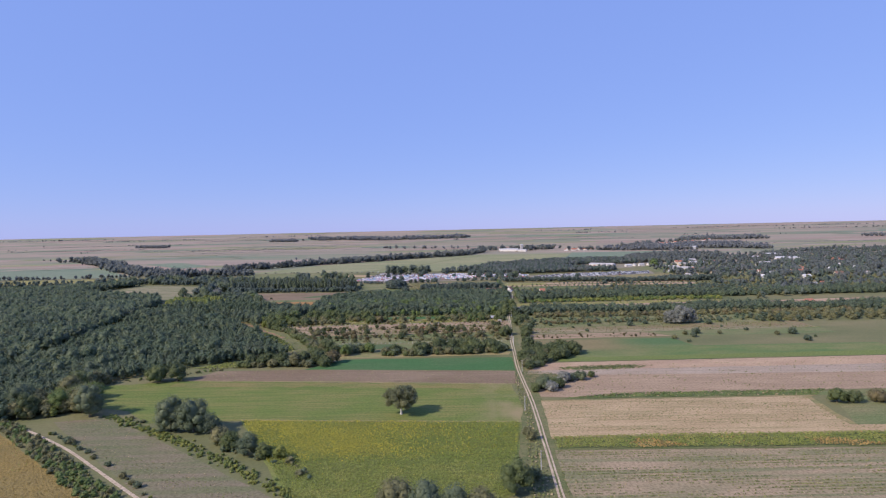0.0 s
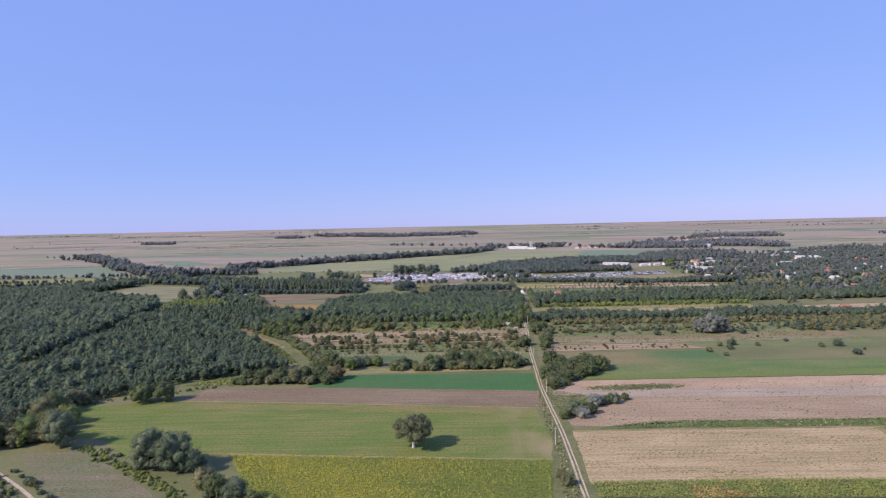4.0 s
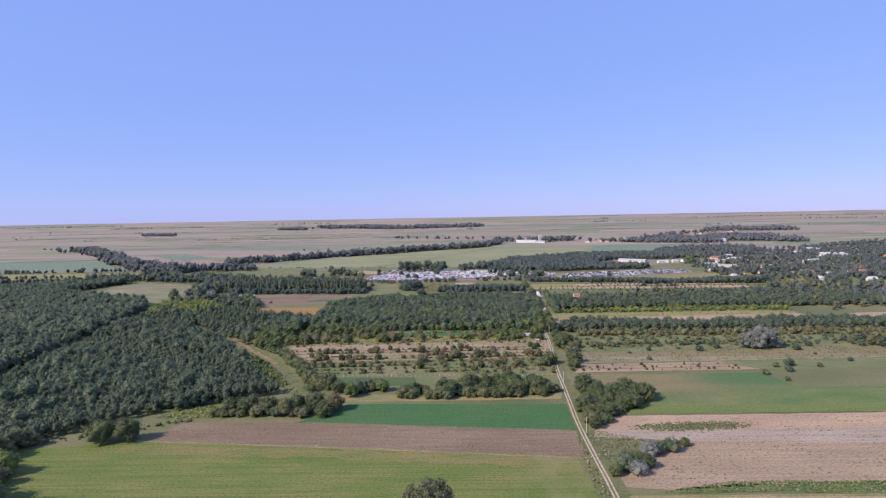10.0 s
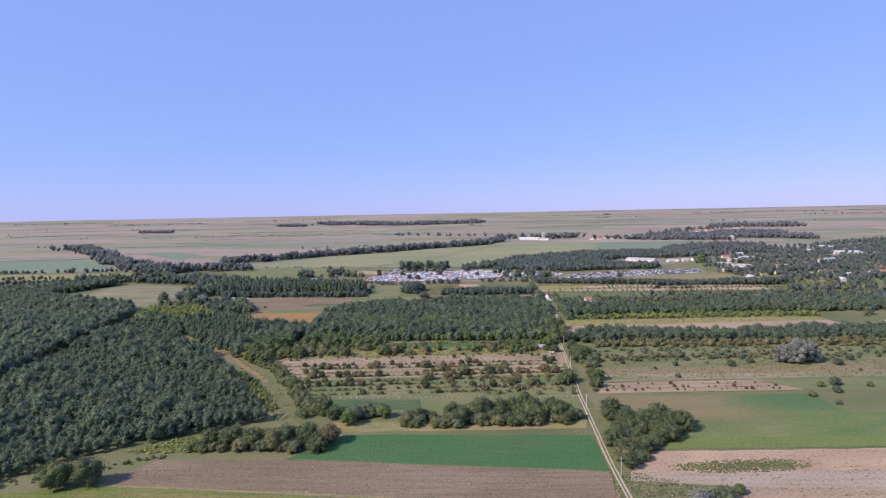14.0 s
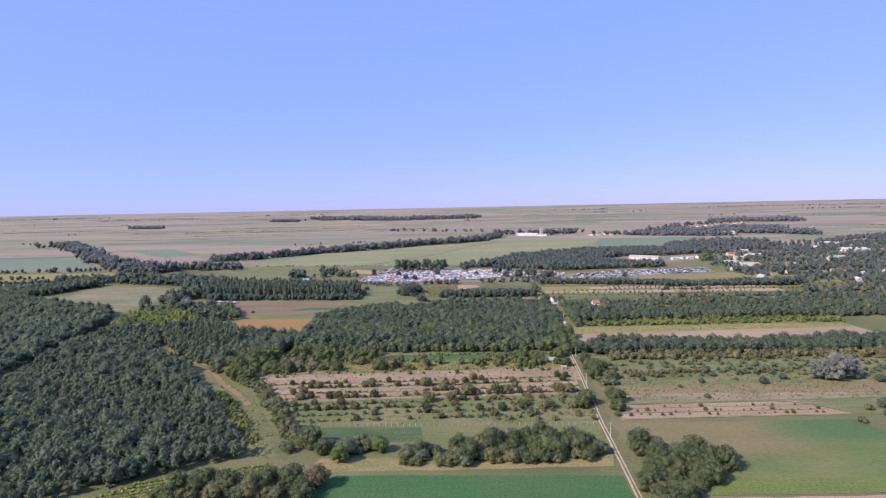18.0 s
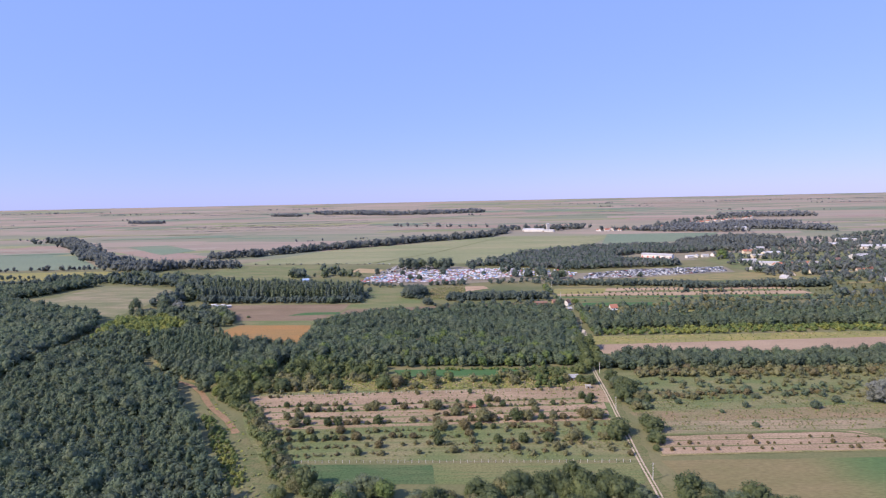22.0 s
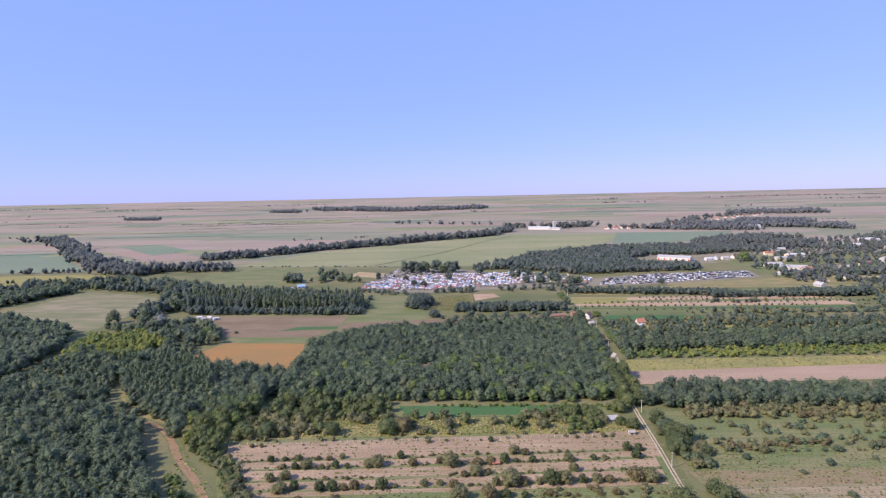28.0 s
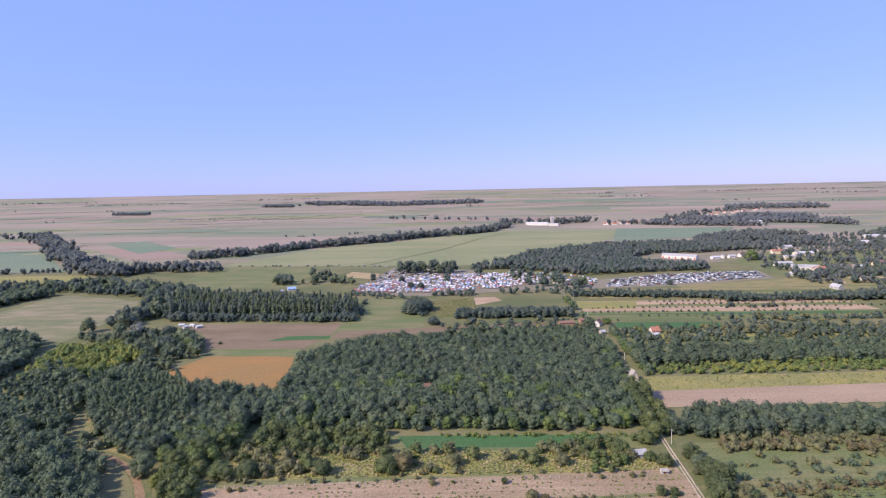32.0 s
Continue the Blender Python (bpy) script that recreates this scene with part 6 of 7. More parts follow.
crop("weeds", [(49, 372), (56, 374), (84, 357), (74, 349), (54, 334), (49, 345)], 1.0, 0.7, 0.6, 0.4, [HEDGE, OLIVELEAF, STRAW], lambda x, y, r: np.where(r < 0.12, 1, np.where(r < 0.25, 2, np.where(r < 0.5, 0, -1))), "rank weeds round bushes at a field corner", rng, 10)
crop("weeds", [(66, 370), (76, 388), (112, 390), (140, 386), (136, 371), (95, 367)], 0.8, 0.55, 0.75, 0.12, [HEDGE, STRAW], lambda x, y, r: np.where(r < 1.0 - ((x - 103) / 34) ** 2 - ((y - 379 - 0.05 * (x - 103)) / 7) ** 2, 0, -1), "patch of green weeds on a pale bare field", rng, 8)
crop("garden_rows", [(-176, 399), (-152, 418), (-110, 431), (-102, 412), (-150, 397)], 3.0, 0.9, 1.2, 0.9, [MAIZELEAF, YELLOWLEAF], lambda x, y, r: np.where(r < 0.2, 1, 0), "yellow-green garden rows below the wood", rng, 22)
crop("weeds", [(-150, 602), (56, 598), (62, 577), (-160, 576)], 1.5, 1.1, 0.9, 0.7, [YELLOWLEAF, OLIVELEAF, STRAW], lambda x, y, r: np.where(r < 0.05, 1, np.where(r < 0.3, 2, np.where(r < 0.7 + 0.2 * smooth_field(x, y, 9, 3.0), 0, -1))), "yellowing weeds above the orchard", rng, 2)
crop("weeds", [(-178, 566), (-160, 546), (-133, 498), (-99, 439), (-114, 436), (-146, 492), (-172, 534)], 1.6, 1.4, 1.4, 0.4, [WEED, YELLOWLEAF], lambda x, y, r: np.where(r < 0.05, 1, np.where((r < 0.2) & ((x - y * -0.62) < 166 + 0 * x), 0, -1)), "weeds along the grass path", rng, 60)
crop("weeds", [(70, 558), (330, 560), (330, 506), (70, 506)], 2.0, 1.1, 0.8, 0.4, [WEED, STRAW, RUST], lambda x, y, r: np.where(r < 0.3 + 0.3 * smooth_field(x, y, 17, 10.0), np.where(r < 0.05, 2, 0), -1), "tussocks in rough meadow", rng, 2)
crop("weeds", [(-125, 478), (54, 474), (60, 522), (-140, 520)], 1.9, 1.1, 0.8, 0.4, [WEED, STRAW], lambda x, y, r: np.where(r < 0.10 + 0.2 * smooth_field(x, y, 12, 11.0), 0, -1), "grass tussocks between fruit trees", rng, 2)
crop("weeds", [(-158, 570), (62, 572), (58, 524), (-140, 521)], 3.4, 1.1, 0.9, 0.4, [WEED, STRAW], lambda x, y, r: np.where(r < 0.22 + 0.2 * smooth_field(x, y, 10, 12.0), 0, -1), "weeds in bare orchard soil", rng, 1)
crop("weeds", [(28, 170), (36.2, 170), (39.2, 226), (43.5, 300), (45, 343), (46, 385), (41, 343), (39, 280), (31, 225)], 1.5, 1.0, 0.8, 0.5, [WEED, STRAW, OLIVELEAF], lambda x, y, r: np.where(r < 0.08, 2, np.where(r < 0.2, 1, np.where(r < 0.55, 0, -1))), "rough grass along the farm road", rng, 80)
crop("maize_plants", [(-63, 906), (-14, 906), (-13, 1006), (-63, 984)], 2.4, 0.9, 1.1, 1.9, [DULLMAIZE, STRAW], lambda x, y, r: np.where(r < 0.3, 1, 0), "tall drying maize near the market", rng, 80)
crop("weeds", [(82, 682), (340, 694), (340, 711), (90, 708)], 2.0, 1.2, 0.9, 0.5, [WEED, YELLOWLEAF, STRAW], lambda x, y, r: np.where(r < 0.12, 2, np.where(r < 0.2, 1, np.where(r < 0.26, 0, -1))), "yellow grass beside a bare field", rng, 2)

# ---- poles, fences ----
WOODGREY = plain_mat("weathered_wood", (0.36, 0.33, 0.29), 0.9, 0.4, 4)
CONCRETE = plain_mat("pale_concrete", (0.58, 0.56, 0.52), 0.85, 0.3, 3)
GLASSY = plain_mat("dark_glass", (0.03, 0.035, 0.045), 0.15, 0.2, 2)
PORCELAIN = plain_mat("insulator", (0.30, 0.22, 0.18), 0.3, 0.2, 2)


def cone(bm, r0, r1, z0, z1, x=0.0, y=0.0, sides=8):
    bmesh.ops.create_cone(bm, cap_ends=True, segments=sides, radius1=r0, radius2=r1, depth=z1 - z0, matrix=Matrix.Translation((x, y, (z0 + z1) / 2)))


def utility_pole(x, y, turn=0.0):
    top = empty_at("utility_pole", x, y, 0, turn)
    bm = bmesh.new()
    cone(bm, 0.17, 0.11, -0.1, 7.8)
    part("pole", bm, CONCRETE, top)
    part("crossarm", boxes((-0.9, -0.06, 7.15, 0.9, 0.06, 7.3), bevel=0.02), WOODGREY, top)
    for k in (-0.8, 0.8, -0.4):
        bm = bmesh.new()
        cone(bm, 0.06, 0.04, 7.3, 7.55, k)
        part("insulator", bm, PORCELAIN, top)
    return tagged(top, "pale concrete utility pole beside the farm road", "utility pole", "utility poles")


first = utility_pole(36, 220)
for x, y in ((38, 150), (40, 292), (49.5, 372), (54.2, 455), (61.8, 537), (70, 605), (80, 672), (88, 742), (96, 815), (99, 900), (103, 985)):
    copy_thing(first, pose(x, y, 0, 0, 0, rng.uniform(-12, 12)))


def fence(line, gap, label):
    """Posts with two thin rails of wire."""
    (x0, y0), (x1, y1) = line
    length = math.hypot(x1 - x0, y1 - y0)
    top = empty_at("fence", x0, y0, 0, math.degrees(math.atan2(y1 - y0, x1 - x0)))
    post = None
    for i in range(int(length / gap) + 1):
        if post is None:
            post = part("post", boxes((-0.08, -0.08, -0.1, 0.08, 0.08, 1.5), bevel=0.02), CONCRETE, top)
        else:
            o = new("post", post.data)
            o.parent = top
            o.matrix_basis = pose(i * gap, 0, 0, rng.uniform(-3, 3), rng.uniform(-3, 3), 0)
    for z in (0.6, 1.2):
        part("wire", boxes((0, -0.01, z, length, 0.01, z + 0.02)), WOODGREY, top)
    return tagged(top, label, "fence")


fence([(-110, 475.5), (50, 472)], 3.2, "long fence of pale posts and wire beside an orchard")
fence([(-150, 567.5), (44, 572.5)], 4.0, "pale post fence above the orchard rows")

# ---- buildings ----
PLASTER = plain_mat("white_plaster", (0.66, 0.63, 0.58), 0.9, 0.2, 0.5)
CREAM = plain_mat("cream_plaster", (0.66, 0.56, 0.42), 0.9, 0.2, 0.5)
GREYWALL = plain_mat("grey_render", (0.48, 0.46, 0.43), 0.9, 0.25, 0.5)
BRICKWALL = plain_mat("brick_wall", (0.38, 0.22, 0.16), 0.9, 0.3, 1.0)
REDROOF = plain_mat("red_tiles", (0.40, 0.18, 0.125), 0.85, 0.35, 1.2)
BROWNROOF = plain_mat("brown_tiles", (0.26, 0.16, 0.12), 0.85, 0.35, 1.2)
HUTROOF = plain_mat("weathered_shingles", (0.36, 0.33, 0.285), 0.85, 0.35, 1.2)
GREYROOF = plain_mat("grey_roofing", (0.42, 0.41, 0.41), 0.8, 0.3, 0.8)
PALEROOF = plain_mat("pale_sheet_roof", (0.52, 0.52, 0.53), 0.5, 0.2, 0.6)
BLUEROOF = plain_mat("blue_sheet_roof", (0.30, 0.42, 0.62), 0.5, 0.2, 0.6)
DOORRED = plain_mat("red_doors", (0.48, 0.10, 0.07), 0.6, 0.2, 1)
DOORBROWN = plain_mat("brown_door", (0.20, 0.12, 0.07), 0.7, 0.2, 1)


def house(name, x, y, turn, w, d, eave, ridge, wall, roof, label, windows=2, chimney=True, doors=0, door_mat=None, category="house", group=""):
    """Walls with gables along x, a pitched roof with eaves, doors and windows on the long sides."""
    top = empty_at(name, x, y, ground_z(y), turn)
    bm = bmesh.new()
    prof = [(-d / 2, 0), (d / 2, 0), (d / 2, eave), (0, ridge), (-d / 2, eave)]
    ends = [[bm.verts.new((sx * w / 2, a, z - (0.1 if z == 0 else 0))) for a, z in prof] for sx in (-1, 1)]
    bm.faces.new(ends[0][::-1])
    bm.faces.new(ends[1])
    for i in range(5):
        j = (i + 1) % 5
        bm.faces.new((ends[0][i], ends[0][j], ends[1][j], ends[1][i]))
    bmesh.ops.recalc_face_normals(bm, faces=bm.faces)
    part("wall", bm, wall, top)
    slope = (ridge - eave) / (d / 2)
    for sg in (-1, 1):
        bm = bmesh.new()
        o, t = 0.45, 0.18
        low = eave - slope * o
        vs = [(-w / 2 - 0.35, sg * (d / 2 + o), low + 0.04), (w / 2 + 0.35, sg * (d / 2 + o), low + 0.04), (w / 2 + 0.35, 0, ridge + 0.04), (-w / 2 - 0.35, 0, ridge + 0.04)]
        a = [bm.verts.new(v) for v in vs]
        b = [bm.verts.new((v[0], v[1], v[2] + t)) for v in vs]
        bm.faces.new(a)
        bm.faces.new(b)
        for i in range(4):
            bm.faces.new((a[i], a[(i + 1) % 4], b[(i + 1) % 4], b[i]))
        bmesh.ops.recalc_face_normals(bm, faces=bm.faces)
        part("roof_slope", bm, roof, top)
    if chimney:
        part("chimney", boxes((w * 0.2, -0.35, ridge - 1.0, w * 0.2 + 0.6, 0.35, ridge + 0.9), (w * 0.2 - 0.06, -0.41, ridge + 0.9, w * 0.2 + 0.66, 0.41, ridge + 1.02)), BRICKWALL, top)
    n = windows + doors
    for i in range(n):
        cx = -w / 2 + w * (i + 0.5) / n
        for sg in (-1, 1):
            y0, y1 = sorted((sg * (d / 2 - 0.05), sg * (d / 2 + 0.03)))
            if doors and i % 2 == 0 and i // 2 < doors:
                hh = min(eave - 0.4, 3.2 if category != "house" else 2.1)
                part("door", boxes((cx - hh * 0.42, y0, 0, cx + hh * 0.42, y1, hh)), door_mat or DOORBROWN, top)
            else:
                z = min(eave - 1.5, 1.0)
                fr = part("window", boxes((cx - 0.55, y0, z, cx + 0.55, y1, z + 1.2)), PLASTER if wall is not PLASTER else WOODGREY, top)
                part("pane", boxes((cx - 0.45, y0 - 0.012, z + 0.1, cx + 0.45, y1 + 0.012, z + 1.1)), GLASSY, fr)
    return tagged(top, label, category, group)


house("hut", 82, 703, 100, 5.0, 5.2, 2.2, 7.2, CREAM, HUTROOF, "small cream gabled hut with a steep grey-brown roof", 1, False, 1, category="hut")
house("cottage", 141, 827, 6, 7.5, 6.5, 2.4, 5.6, PLASTER, REDROOF, "white cottage with a red tiled roof among trees", 2, True)
house("cottage", 98, 857, 60, 9, 6, 3.0, 6.0, PLASTER, BROWNROOF, "white cottage with a brown roof beside the road", 2, True)
house("shed", 138, 816, 8, 4.5, 3.2, 1.9, 2.8, PLASTER, PALEROOF, "low white shed before a red-roofed cottage", 1, False, category="shed")
house("shed", 70, 864, 6, 14, 5, 2.2, 3.6, BRICKWALL, BROWNROOF, "long low reddish-brown shed among bushes", 2, False, category="shed")
house("shed", 88, 873, 12, 7, 5, 2.2, 3.6, BRICKWALL, BROWNROOF, "low reddish-brown shed beside the road", 1, False, category="shed")
house("cabin", -58, 688, 10, 5, 4, 2.8, 5.5, PLASTER, BROWNROOF, "small white cabin with a brown roof in the wood", 1, True, 1, category="cabin")
house("shed", 94, 826, 20, 5, 4, 2.3, 3.9, CREAM, GREYROOF, "small cream shed beside a cottage", 1, False, category="shed")
house("shed", 49, 592, 10, 6.5, 4.5, 2.2, 3.6, GREYWALL, GREYROOF, "grey garden shed with a grey roof among trees", 1, False, 1, category="shed")
house("shed", 55, 575, 0, 3, 2.4, 1.6, 2.3, GREYWALL, HUTROOF, "small weathered hut beside an orchard", 0, False, 1, category="shed")
house("shed", -19, 543, 8, 3.2, 2.4, 1.2, 1.8, BRICKWALL, REDROOF, "tiny red-roofed hut between fruit trees", 0, False, 1, category="shed")
house("shed", 420, 664, 10, 9, 6, 2.6, 4.6, BRICKWALL, REDROOF, "reddish shed beside a bare plot", 1, False, category="shed")
house("long_hall", 365, 1328, -38, 58, 14, 5.6, 8.4, PLASTER, GREYROOF, "long white hall with red doors in a yard", 5, False, 6, DOORRED, "hall")
house("bungalow", -251, 1080, 20, 11, 7, 2.8, 5.0, PLASTER, BLUEROOF, "white bungalow with a blue sheet roof beside poplars", 2, False)
house("shed", -262, 1066, 60, 6, 4, 2.2, 3.4, CREAM, PALEROOF, "pale shed beside poplars", 1, False, category="shed")
for x, y, t in ((-309, 884, 12), (-297, 882, -20), (-289, 877, 40), (-302, 876, 70)):
    house("cabin", x, y, t, 5.5, 3.6, 2.1, 3.0, GREYWALL, PALEROOF, "small pale cabin at the wood edge", 1, False, group="cabins", category="cabin")
for x, y, t, w, d, e, r, wl_, rf, lab in (
        (420, 1313, 10, 14, 8, 3.5, 5.5, PLASTER, PALEROOF, "white house beside a yard"), (436, 1322, 60, 11, 8, 3.5, 6, PLASTER, PALEROOF, "white house beside a yard"),
        (453, 1322, 5, 12, 8, 3.5, 6, PLASTER, GREYROOF, "white house with a grey roof"), (478, 1336, 20, 13, 9, 3.5, 7, PLASTER, REDROOF, "house with a bright red roof"),
        (610, 1450, -6, 42, 11, 4, 6.5, GREYWALL, GREYROOF, "long grey farm barn"), (534, 1286, 0, 24, 10, 6, 8, CREAM, GREYROOF, "two-storey cream village building"),
        (490, 1180, -25, 40, 12, 4.5, 7, PLASTER, GREYROOF, "long pale village workshop"), (512, 1162, -20, 22, 11, 4, 6.5, CREAM, REDROOF, "workshop with a red roof"),
        (480, 1215, 0, 26, 10, 5, 7.5, PLASTER, GREYROOF, "white two-storey village building"), (585, 1335, 8, 34, 12, 5, 7.5, CREAM, PALEROOF, "large pale village workshop"),
        (634, 1366, 30, 16, 10, 4, 7, PLASTER, REDROOF, "white house with a red roof"), (560, 1372, -5, 20, 10, 5, 8, CREAM, REDROOF, "two-storey house with a red roof"),
        (551, 1184, 70, 10, 8, 3.2, 5.6, PLASTER, GREYROOF, "white house with a grey roof"), (570, 1180, 5, 14, 9, 3.4, 5.6, GREYWALL, GREYROOF, "plain grey village house"),
        (628, 1215, 40, 36, 10, 3.8, 6, CREAM, BROWNROOF, "long barn with a brown roof"), (738, 1575, 35, 46, 14, 4, 6.5, PLASTER, PALEROOF, "long pale farm building"),
        (800, 1508, -10, 48, 14, 4, 6.5, CREAM, PALEROOF, "long pale farm building"), (919, 1620, 0, 44, 14, 4, 6.5, PLASTER, PALEROOF, "long white farm building"),
        (870, 2030, 0, 34, 14, 7, 10, PLASTER, PALEROOF, "white building among far trees"), (694, 1250, 10, 30, 16, 5, 9, GREYWALL, GREYROOF, "large grey barn with a grey roof"),
        (852, 1432, -8, 56, 16, 5, 8, PLASTER, PALEROOF, "long white village hall"), (648, 1051, -6, 30, 12, 3.5, 7, CREAM, REDROOF, "long house with an orange-red roof"),
        (598, 1092, 10, 11, 8, 3.2, 6, PLASTER, REDROOF, "white house with a red roof"), (577, 1077, -10, 14, 8, 3.2, 6, CREAM, REDROOF, "house with a red roof"),
        (533, 834, 20, 14, 8, 3, 5.5, PLASTER, GREYROOF, "white house with a grey roof among gardens"), (560, 850, -30, 9, 7, 2.8, 5, PLASTER, REDROOF, "white house with a red roof among gardens"),
        (905, 1315, 30, 18, 9, 3.5, 6.5, PLASTER, REDROOF, "white house with a red roof"), (925, 1362, 0, 16, 10, 3.5, 7, BRICKWALL, REDROOF, "brick house with a red roof"),
        (240, 2120, -25, 70, 14, 7, 10, PLASTER, PALEROOF, "long white farm building on the plain"), (285, 2095, -25, 36, 14, 5, 8, PLASTER, GREYROOF, "pale farm building on the plain"),
        (290, 2135, 10, 9, 9, 22, 25, GREYWALL, GREYROOF, "tall grey silo tower of a farm"), (200, 1310, 15, 14, 8, 3, 5, PLASTER, PALEROOF, "white shed at the wood edge")):
    house("house" if "house" in lab else "farm_building", x, y, t, w, d, e, r, wl_, rf, lab, max(2, int(w / 7)), "house" in lab, 1, category="house" if "house" in lab else "building", group="village buildings")
seed_house = []
walls, roofs = (PLASTER, CREAM, GREYWALL, PLASTER), (REDROOF, BROWNROOF, GREYROOF, PALEROOF)
for k in range(4):
    seed_house.append(house("house", 700 + 40 * k, 1120 + 25 * k, 20 * k, 12, 8, 3.0, 6.2, walls[k], roofs[k], ("white", "cream", "grey", "white")[k] + " village house with a " + ("red", "brown", "grey", "pale")[k] + " roof among trees", 2, True, group="village houses"))
for x, y in scatter(VILLAGE, 80, rng, 0.5)[:26]:
    s = rng.uniform(0.8, 1.15)
    copy_thing(seed_house[int(rng.integers(0, 4))], pose(x, y, ground_z(y), 0, 0, rng.choice([0, 90, 20, 110]) + rng.uniform(-8, 8)) @ Matrix.Scale(s, 4))
far_house = house("house", 500, 2100, 15, 12, 9, 3.2, 6.5, PLASTER, REDROOF, "distant white house with a red roof", 0, True, group="village houses")
for x0, y0, x1, y1, n in ((430, 2080, 560, 2110, 9), (690, 2230, 1250, 2660, 14)):
    for i in range(n):
        f = (i + rng.random()) / n
        y = y0 + (y1 - y0) * f + rng.normal() * 14
        copy_thing(far_house, pose(x0 + (x1 - x0) * f, y, ground_z(y), 0, 0, rng.uniform(0, 180)) @ Matrix.Scale(rng.uniform(0.9, 1.3), 4))

# ---- market: stalls and parked cars ----
CANVAS = [plain_mat(n, c, 0.8, 0.2, 0.8) for n, c in (("white_canvas", (0.60, 0.59, 0.60)), ("blue_canvas", (0.20, 0.27, 0.45)), ("red_canvas", (0.45, 0.12, 0.11)), ("grey_canvas", (0.40, 0.40, 0.44)), ("violet_canvas", (0.38, 0.33, 0.45)), ("tan_canvas", (0.34, 0.27, 0.20)), ("cyan_canvas", (0.28, 0.46, 0.56)))]
CANNAME = ("white", "blue", "red", "grey", "violet", "tan", "light blue")
GOODS = plain_mat("goods", (0.35, 0.26, 0.24), 0.8, 0.6, 2.5)
STEEL = plain_mat("stall_steel", (0.45, 0.45, 0.46), 0.5, 0.2, 2, 0.6)
PAINT = [plain_mat(n, c, 0.3, 0.1, 0.6) for n, c in (("white_paint", (0.68, 0.68, 0.68)), ("silver_paint", (0.36, 0.37, 0.40)), ("dark_paint", (0.06, 0.065, 0.08)), ("red_paint", (0.30, 0.065, 0.055)), ("blue_paint", (0.10, 0.135, 0.22)))]
PAINTNAME = ("white", "silver", "dark", "red", "blue")
TYRE = plain_mat("tyre", (0.03, 0.03, 0.03), 0.9, 0.3, 4)


def stall(k):
    top = empty_at("market_stall", 0, 0)
    bm = bmesh.new()
    w, d = 1.75, 1.3
    a = [bm.verts.new(v) for v in ((-w, -d, 2.1), (w, -d, 2.1), (w, d, 2.1), (-w, d, 2.1))]
    b = [bm.verts.new((-w * 0.75, 0, 3.0)), bm.verts.new((w * 0.75, 0, 3.0))]
    c = [bm.verts.new((v.co.x, v.co.y, 1.85)) for v in a]
    for f in ((a[0], a[1], b[1], b[0]), (a[1], a[2], b[1]), (a[2], a[3], b[0], b[1]), (a[3], a[0], b[0])):
        bm.faces.new(f)
    for i in range(4):
        bm.faces.new((c[i], c[(i + 1) % 4], a[(i + 1) % 4], a[i]))
    part("canopy", bm, CANVAS[k], top)
    for x, y in ((-1.65, -1.2), (1.65, -1.2), (1.65, 1.2), (-1.65, 1.2)):
        bm = bmesh.new()
        cone(bm, 0.04, 0.04, 0, 2.1, x, y, 5)
        part("pole", bm, STEEL, top)
    part("table", boxes((-1.6, -1.9, 0.72, 1.6, -0.9, 0.8), (-1.5, -1.8, 0, -1.4, -1.0, 0.72), (1.4, -1.8, 0, 1.5, -1.0, 0.72), bevel=0.01), WOODGREY, top)
    part("goods", boxes((-1.5, -1.85, 0.8, 1.5, -0.95, 1.1), bevel=0.08), GOODS, top)
    return tagged(top, CANNAME[k] + " canvas market stall with a table of goods", "market stall", "market stalls")


def car(k, van=False):
    top = empty_at("van" if van else "car", 0, 0)
    h = 2.1 if van else 1.45
    bm = bmesh.new()
    side = [(-2.1, 0.35), (2.15, 0.35), (2.2, 0.75), (1.15, 0.95), (0.55, h - 0.1), (-1.4 if not van else -2.0, h), (-2.1, 1.0)]
    rows_ = [[bm.verts.new((x, sy * (0.86 if z < 1.1 else 0.72), z)) for x, z in side] for sy in (-1, 1)]
    bm.faces.new(rows_[0])
    bm.faces.new(rows_[1][::-1])
    for i in range(len(side)):
        j = (i + 1) % len(side)
        bm.faces.new((rows_[0][j], rows_[0][i], rows_[1][i], rows_[1][j]))
    bmesh.ops.recalc_face_normals(bm, faces=bm.faces)
    part("body", bm, PAINT[k], top)
    z0, z1 = (1.02, h - 0.16)
    part("side_windows", boxes((-1.5, -0.83, z0, 0.45, 0.83, z1)), GLASSY, top)
    bm = bmesh.new()
    vs = [bm.verts.new(v) for v in ((1.16, -0.7, 0.99), (1.16, 0.7, 0.99), (0.60, 0.62, h - 0.12), (0.60, -0.62, h - 0.12))]
    bm.faces.new(vs)
    part("windscreen", bm, GLASSY, top)
    for x in (-1.3, 1.35):
        for y in (-0.82, 0.82):
            bm = bmesh.new()
            bmesh.ops.create_cone(bm, cap_ends=True, segments=10, radius1=0.32, radius2=0.32, depth=0.2, matrix=pose(x, y, 0.32, 90))
            part("wheel", bm, TYRE, top)
    return tagged(top, PAINTNAME[k] + (" delivery van" if van else " parked car") + " beside the market", "van" if van else "car", "parked cars")


def set_out(made, spots):
    used = set()
    for k, x, y, a in spots:
        m = pose(x, y, ground_z(y) + 0.1, 0, 0, a) @ Matrix.Diagonal((rng.uniform(0.8, 1.3) if made[0].name.startswith("market") else 1, rng.uniform(0.85, 1.2) if made[0].name.startswith("market") else 1, 1, 1))
        if k in used:
            copy_thing(made[k], m)
        else:
            made[k].matrix_basis = m
            used.add(k)


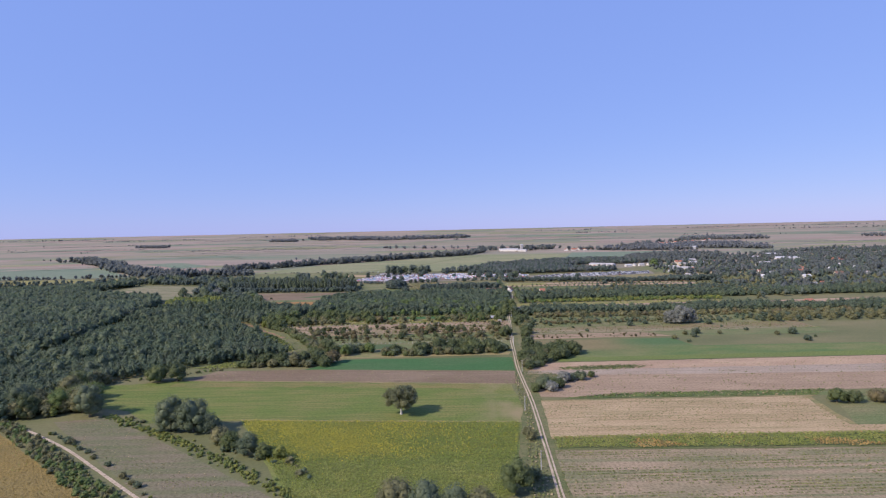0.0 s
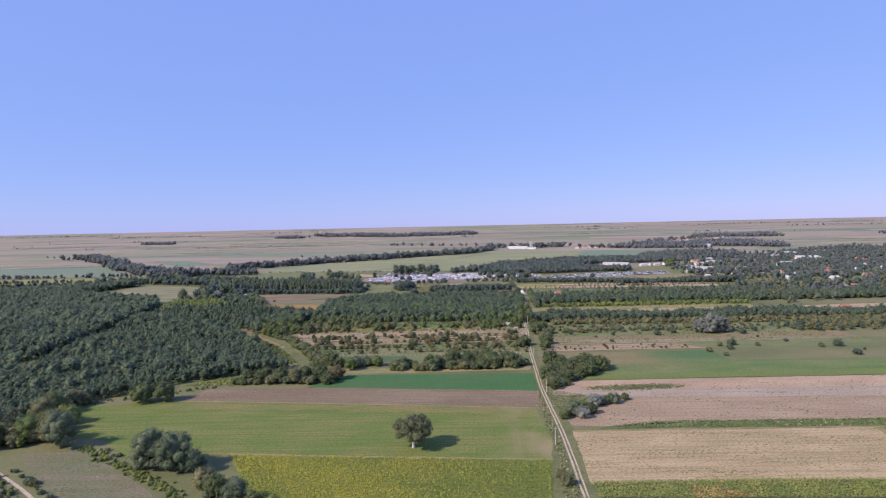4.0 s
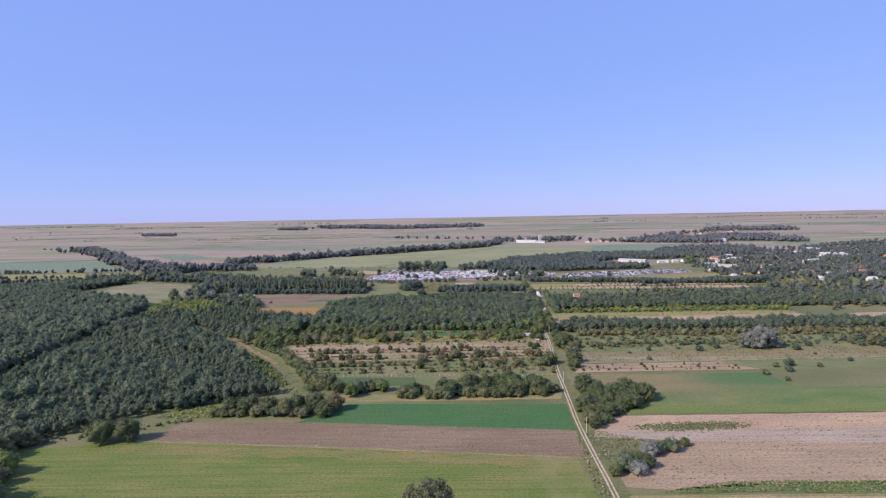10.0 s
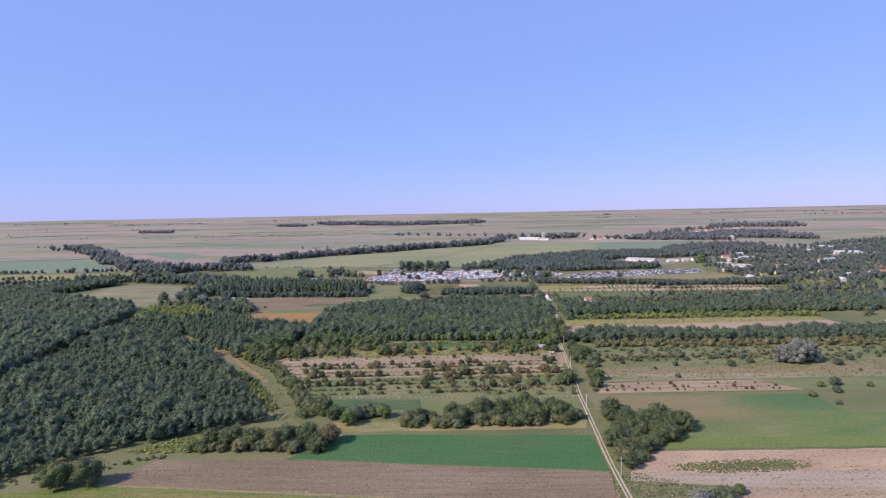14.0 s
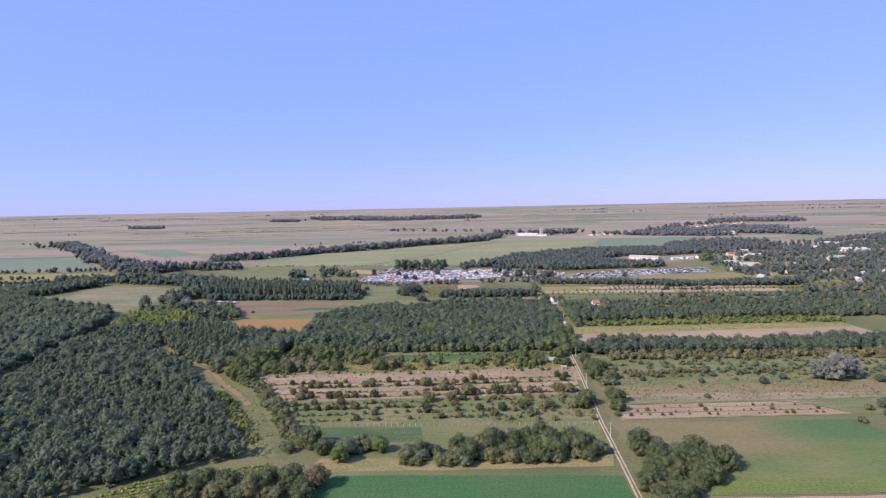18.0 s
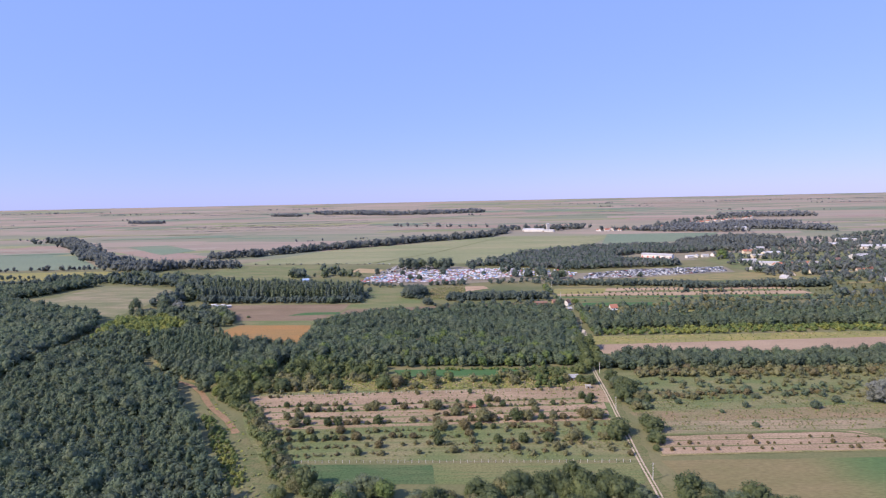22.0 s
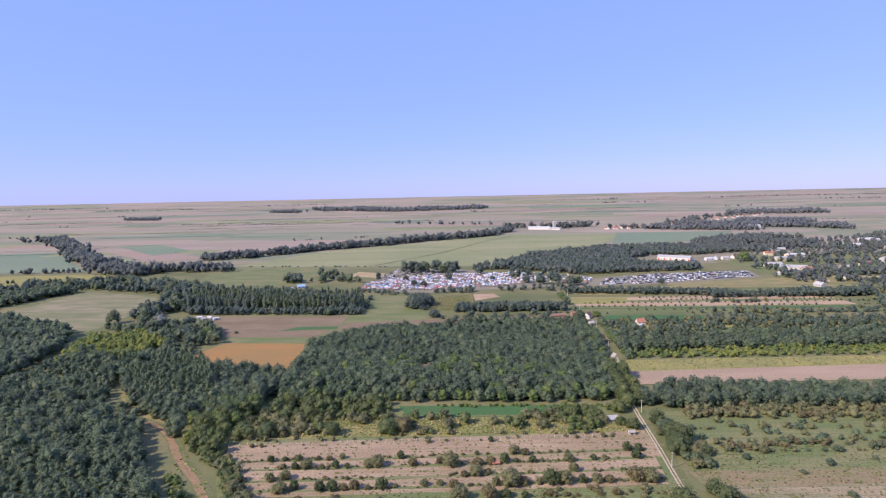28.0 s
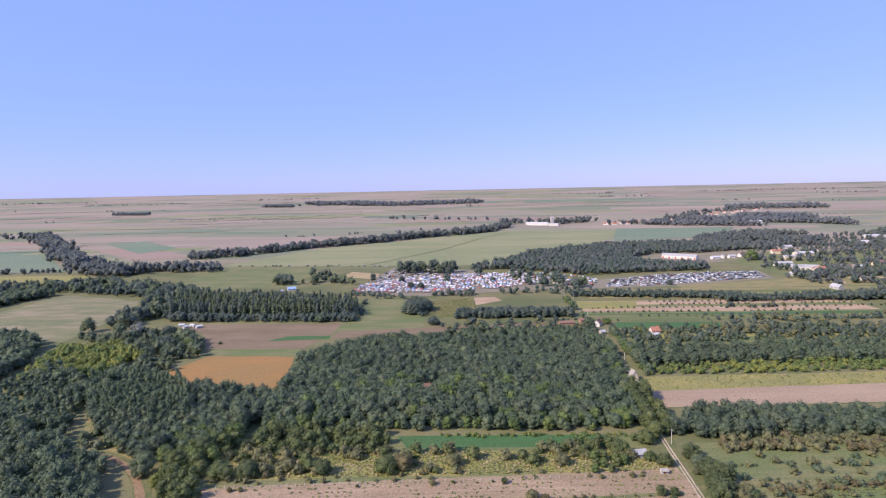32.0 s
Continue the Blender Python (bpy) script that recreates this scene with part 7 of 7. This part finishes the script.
weights = np.array([0.28, 0.13, 0.11, 0.17, 0.12, 0.11, 0.08])


def stall_rows(poly, row, gap, keep):
    """Places in double rows with aisles between, thinned where the ground stays free."""
    g = np.array([(x, y) for y in np.arange(1000, 1300, row) for x in np.arange(-260, 240, gap)], float)
    g[:, 1] += np.where((np.arange(len(g)) // len(np.arange(-260, 240, gap))) % 2, -row * 0.25, 0.0)
    g += rng.normal(size=g.shape) * 0.6
    c, s = math.cos(radians(-7)), math.sin(radians(-7))
    g = np.stack([c * g[:, 0] - s * (g[:, 1] - 1100), s * g[:, 0] + c * (g[:, 1] - 1100) + 1100], 1)
    g = g[inside(poly, g[:, 0], g[:, 1])]
    return g[rng.random(len(g)) < keep + 0.28 * smooth_field(g[:, 0], g[:, 1], 13, 2.0)]


pts = np.concatenate([stall_rows([(-165, 1058), (-108, 1040), (-58, 1040), (25, 1063), (62, 1088), (40, 1190), (-36, 1185), (-118, 1150), (-160, 1105)], 6.2, 4.4, 0.68),
                      stall_rows([(62, 1088), (150, 1072), (165, 1120), (118, 1185), (40, 1205)], 7, 5, 0.5)])
rng.shuffle(pts)
stalls = [stall(k) for k in range(7)]
spare = pts[175:]
white = np.array([0.58, 0.06, 0.05, 0.15, 0.06, 0.06, 0.04])
set_out(stalls, [(int(rng.choice(7, p=white if x > -40 else weights)), x, y, -7 + rng.choice([0, 90]) + rng.normal() * 6) for x, y in pts[:175]])
cars = [car(k) for k in range(5)] + [car(0, True), car(1, True)]
pts = np.concatenate([scatter([(-158, 1130), (-118, 1156), (-50, 1186), (-60, 1205), (-130, 1255), (-150, 1200)], 6.5, rng, 0.25, 20), scatter([(-210, 1305), (-100, 1285), (-100, 1292), (-210, 1315)], 9, rng), scatter([(-330, 1320), (-215, 1316), (-215, 1322), (-330, 1328)], 10, rng)])
rng.shuffle(pts)
pts2 = scatter([(160, 1058), (185, 1115), (278, 1158), (412, 1166), (396, 1112), (243, 1068)], 5.0, rng, 0.25, 15)
rng.shuffle(pts2)
pts = np.concatenate([pts[:110], pts2[:150]])
set_out(cars, [(int(rng.choice(7, p=[0.24, 0.26, 0.32, 0.04, 0.06, 0.04, 0.04])), x, y, rng.choice([15, 105, 195]) + rng.normal() * 6) for x, y in pts])


# ---- rows of stalls and cars past those that can be told apart ----
def crowd(name, made, spots, odds, label, category, spread=(1.0, 1.0)):
    """Joined copies of a few built things, far in the crowd."""
    V, F, M, mats, off = [], [], [], [], 0
    share = rng.choice(len(made), len(spots), p=odds)
    for top in made:
        vs, fs, ms, o = [], [], [], 0
        for ob in [o for o in top.children if not o.name.startswith("pole")]:
            co = np.array([v.co for v in ob.data.vertices])
            if ob.data.materials[0] not in mats:
                mats.append(ob.data.materials[0])
            for p in ob.data.polygons:
                c = list(p.vertices)
                for i in range(1, len(c) - 1):
                    fs.append((c[0] + o, c[i] + o, c[i + 1] + o))
                    ms.append(mats.index(ob.data.materials[0]))
            vs.append(co)
            o += len(co)
        vs = np.concatenate(vs)
        for x, y, a in [q for i, q in enumerate(spots) if share[i] == made.index(top)]:
            c, s = math.cos(radians(a)), math.sin(radians(a))
            u, v = rng.uniform(*spread, 2)
            V.append(np.stack([c * vs[:, 0] * u - s * vs[:, 1] * v + x, s * vs[:, 0] * u + c * vs[:, 1] * v + y, vs[:, 2] + ground_z(y) + 0.1], 1))
            F.append(np.array(fs) + off)
            M.append(ms)
            off += len(vs)
    none = np.zeros((0, 4), int)
    return tagged(new(name, mesh_np(name, np.concatenate(V), none, mats, np.zeros(0, int), np.concatenate(F), np.concatenate(M))), label, category, kind="stuff")


more = [(x, y, rng.choice([15, 105, 195]) + rng.normal() * 6) for x, y in pts2[150:480]]
crowd("stall_rows", stalls, [(x, y, -7 + rng.choice([0, 90]) + rng.normal() * 6) for x, y in spare], weights, "rows of white and coloured market stalls", "market stalls", (0.7, 1.5))
crowd("car_rows", cars, more, [0.24, 0.26, 0.32, 0.04, 0.06, 0.04, 0.04], "rows of parked cars on the car park", "cars")
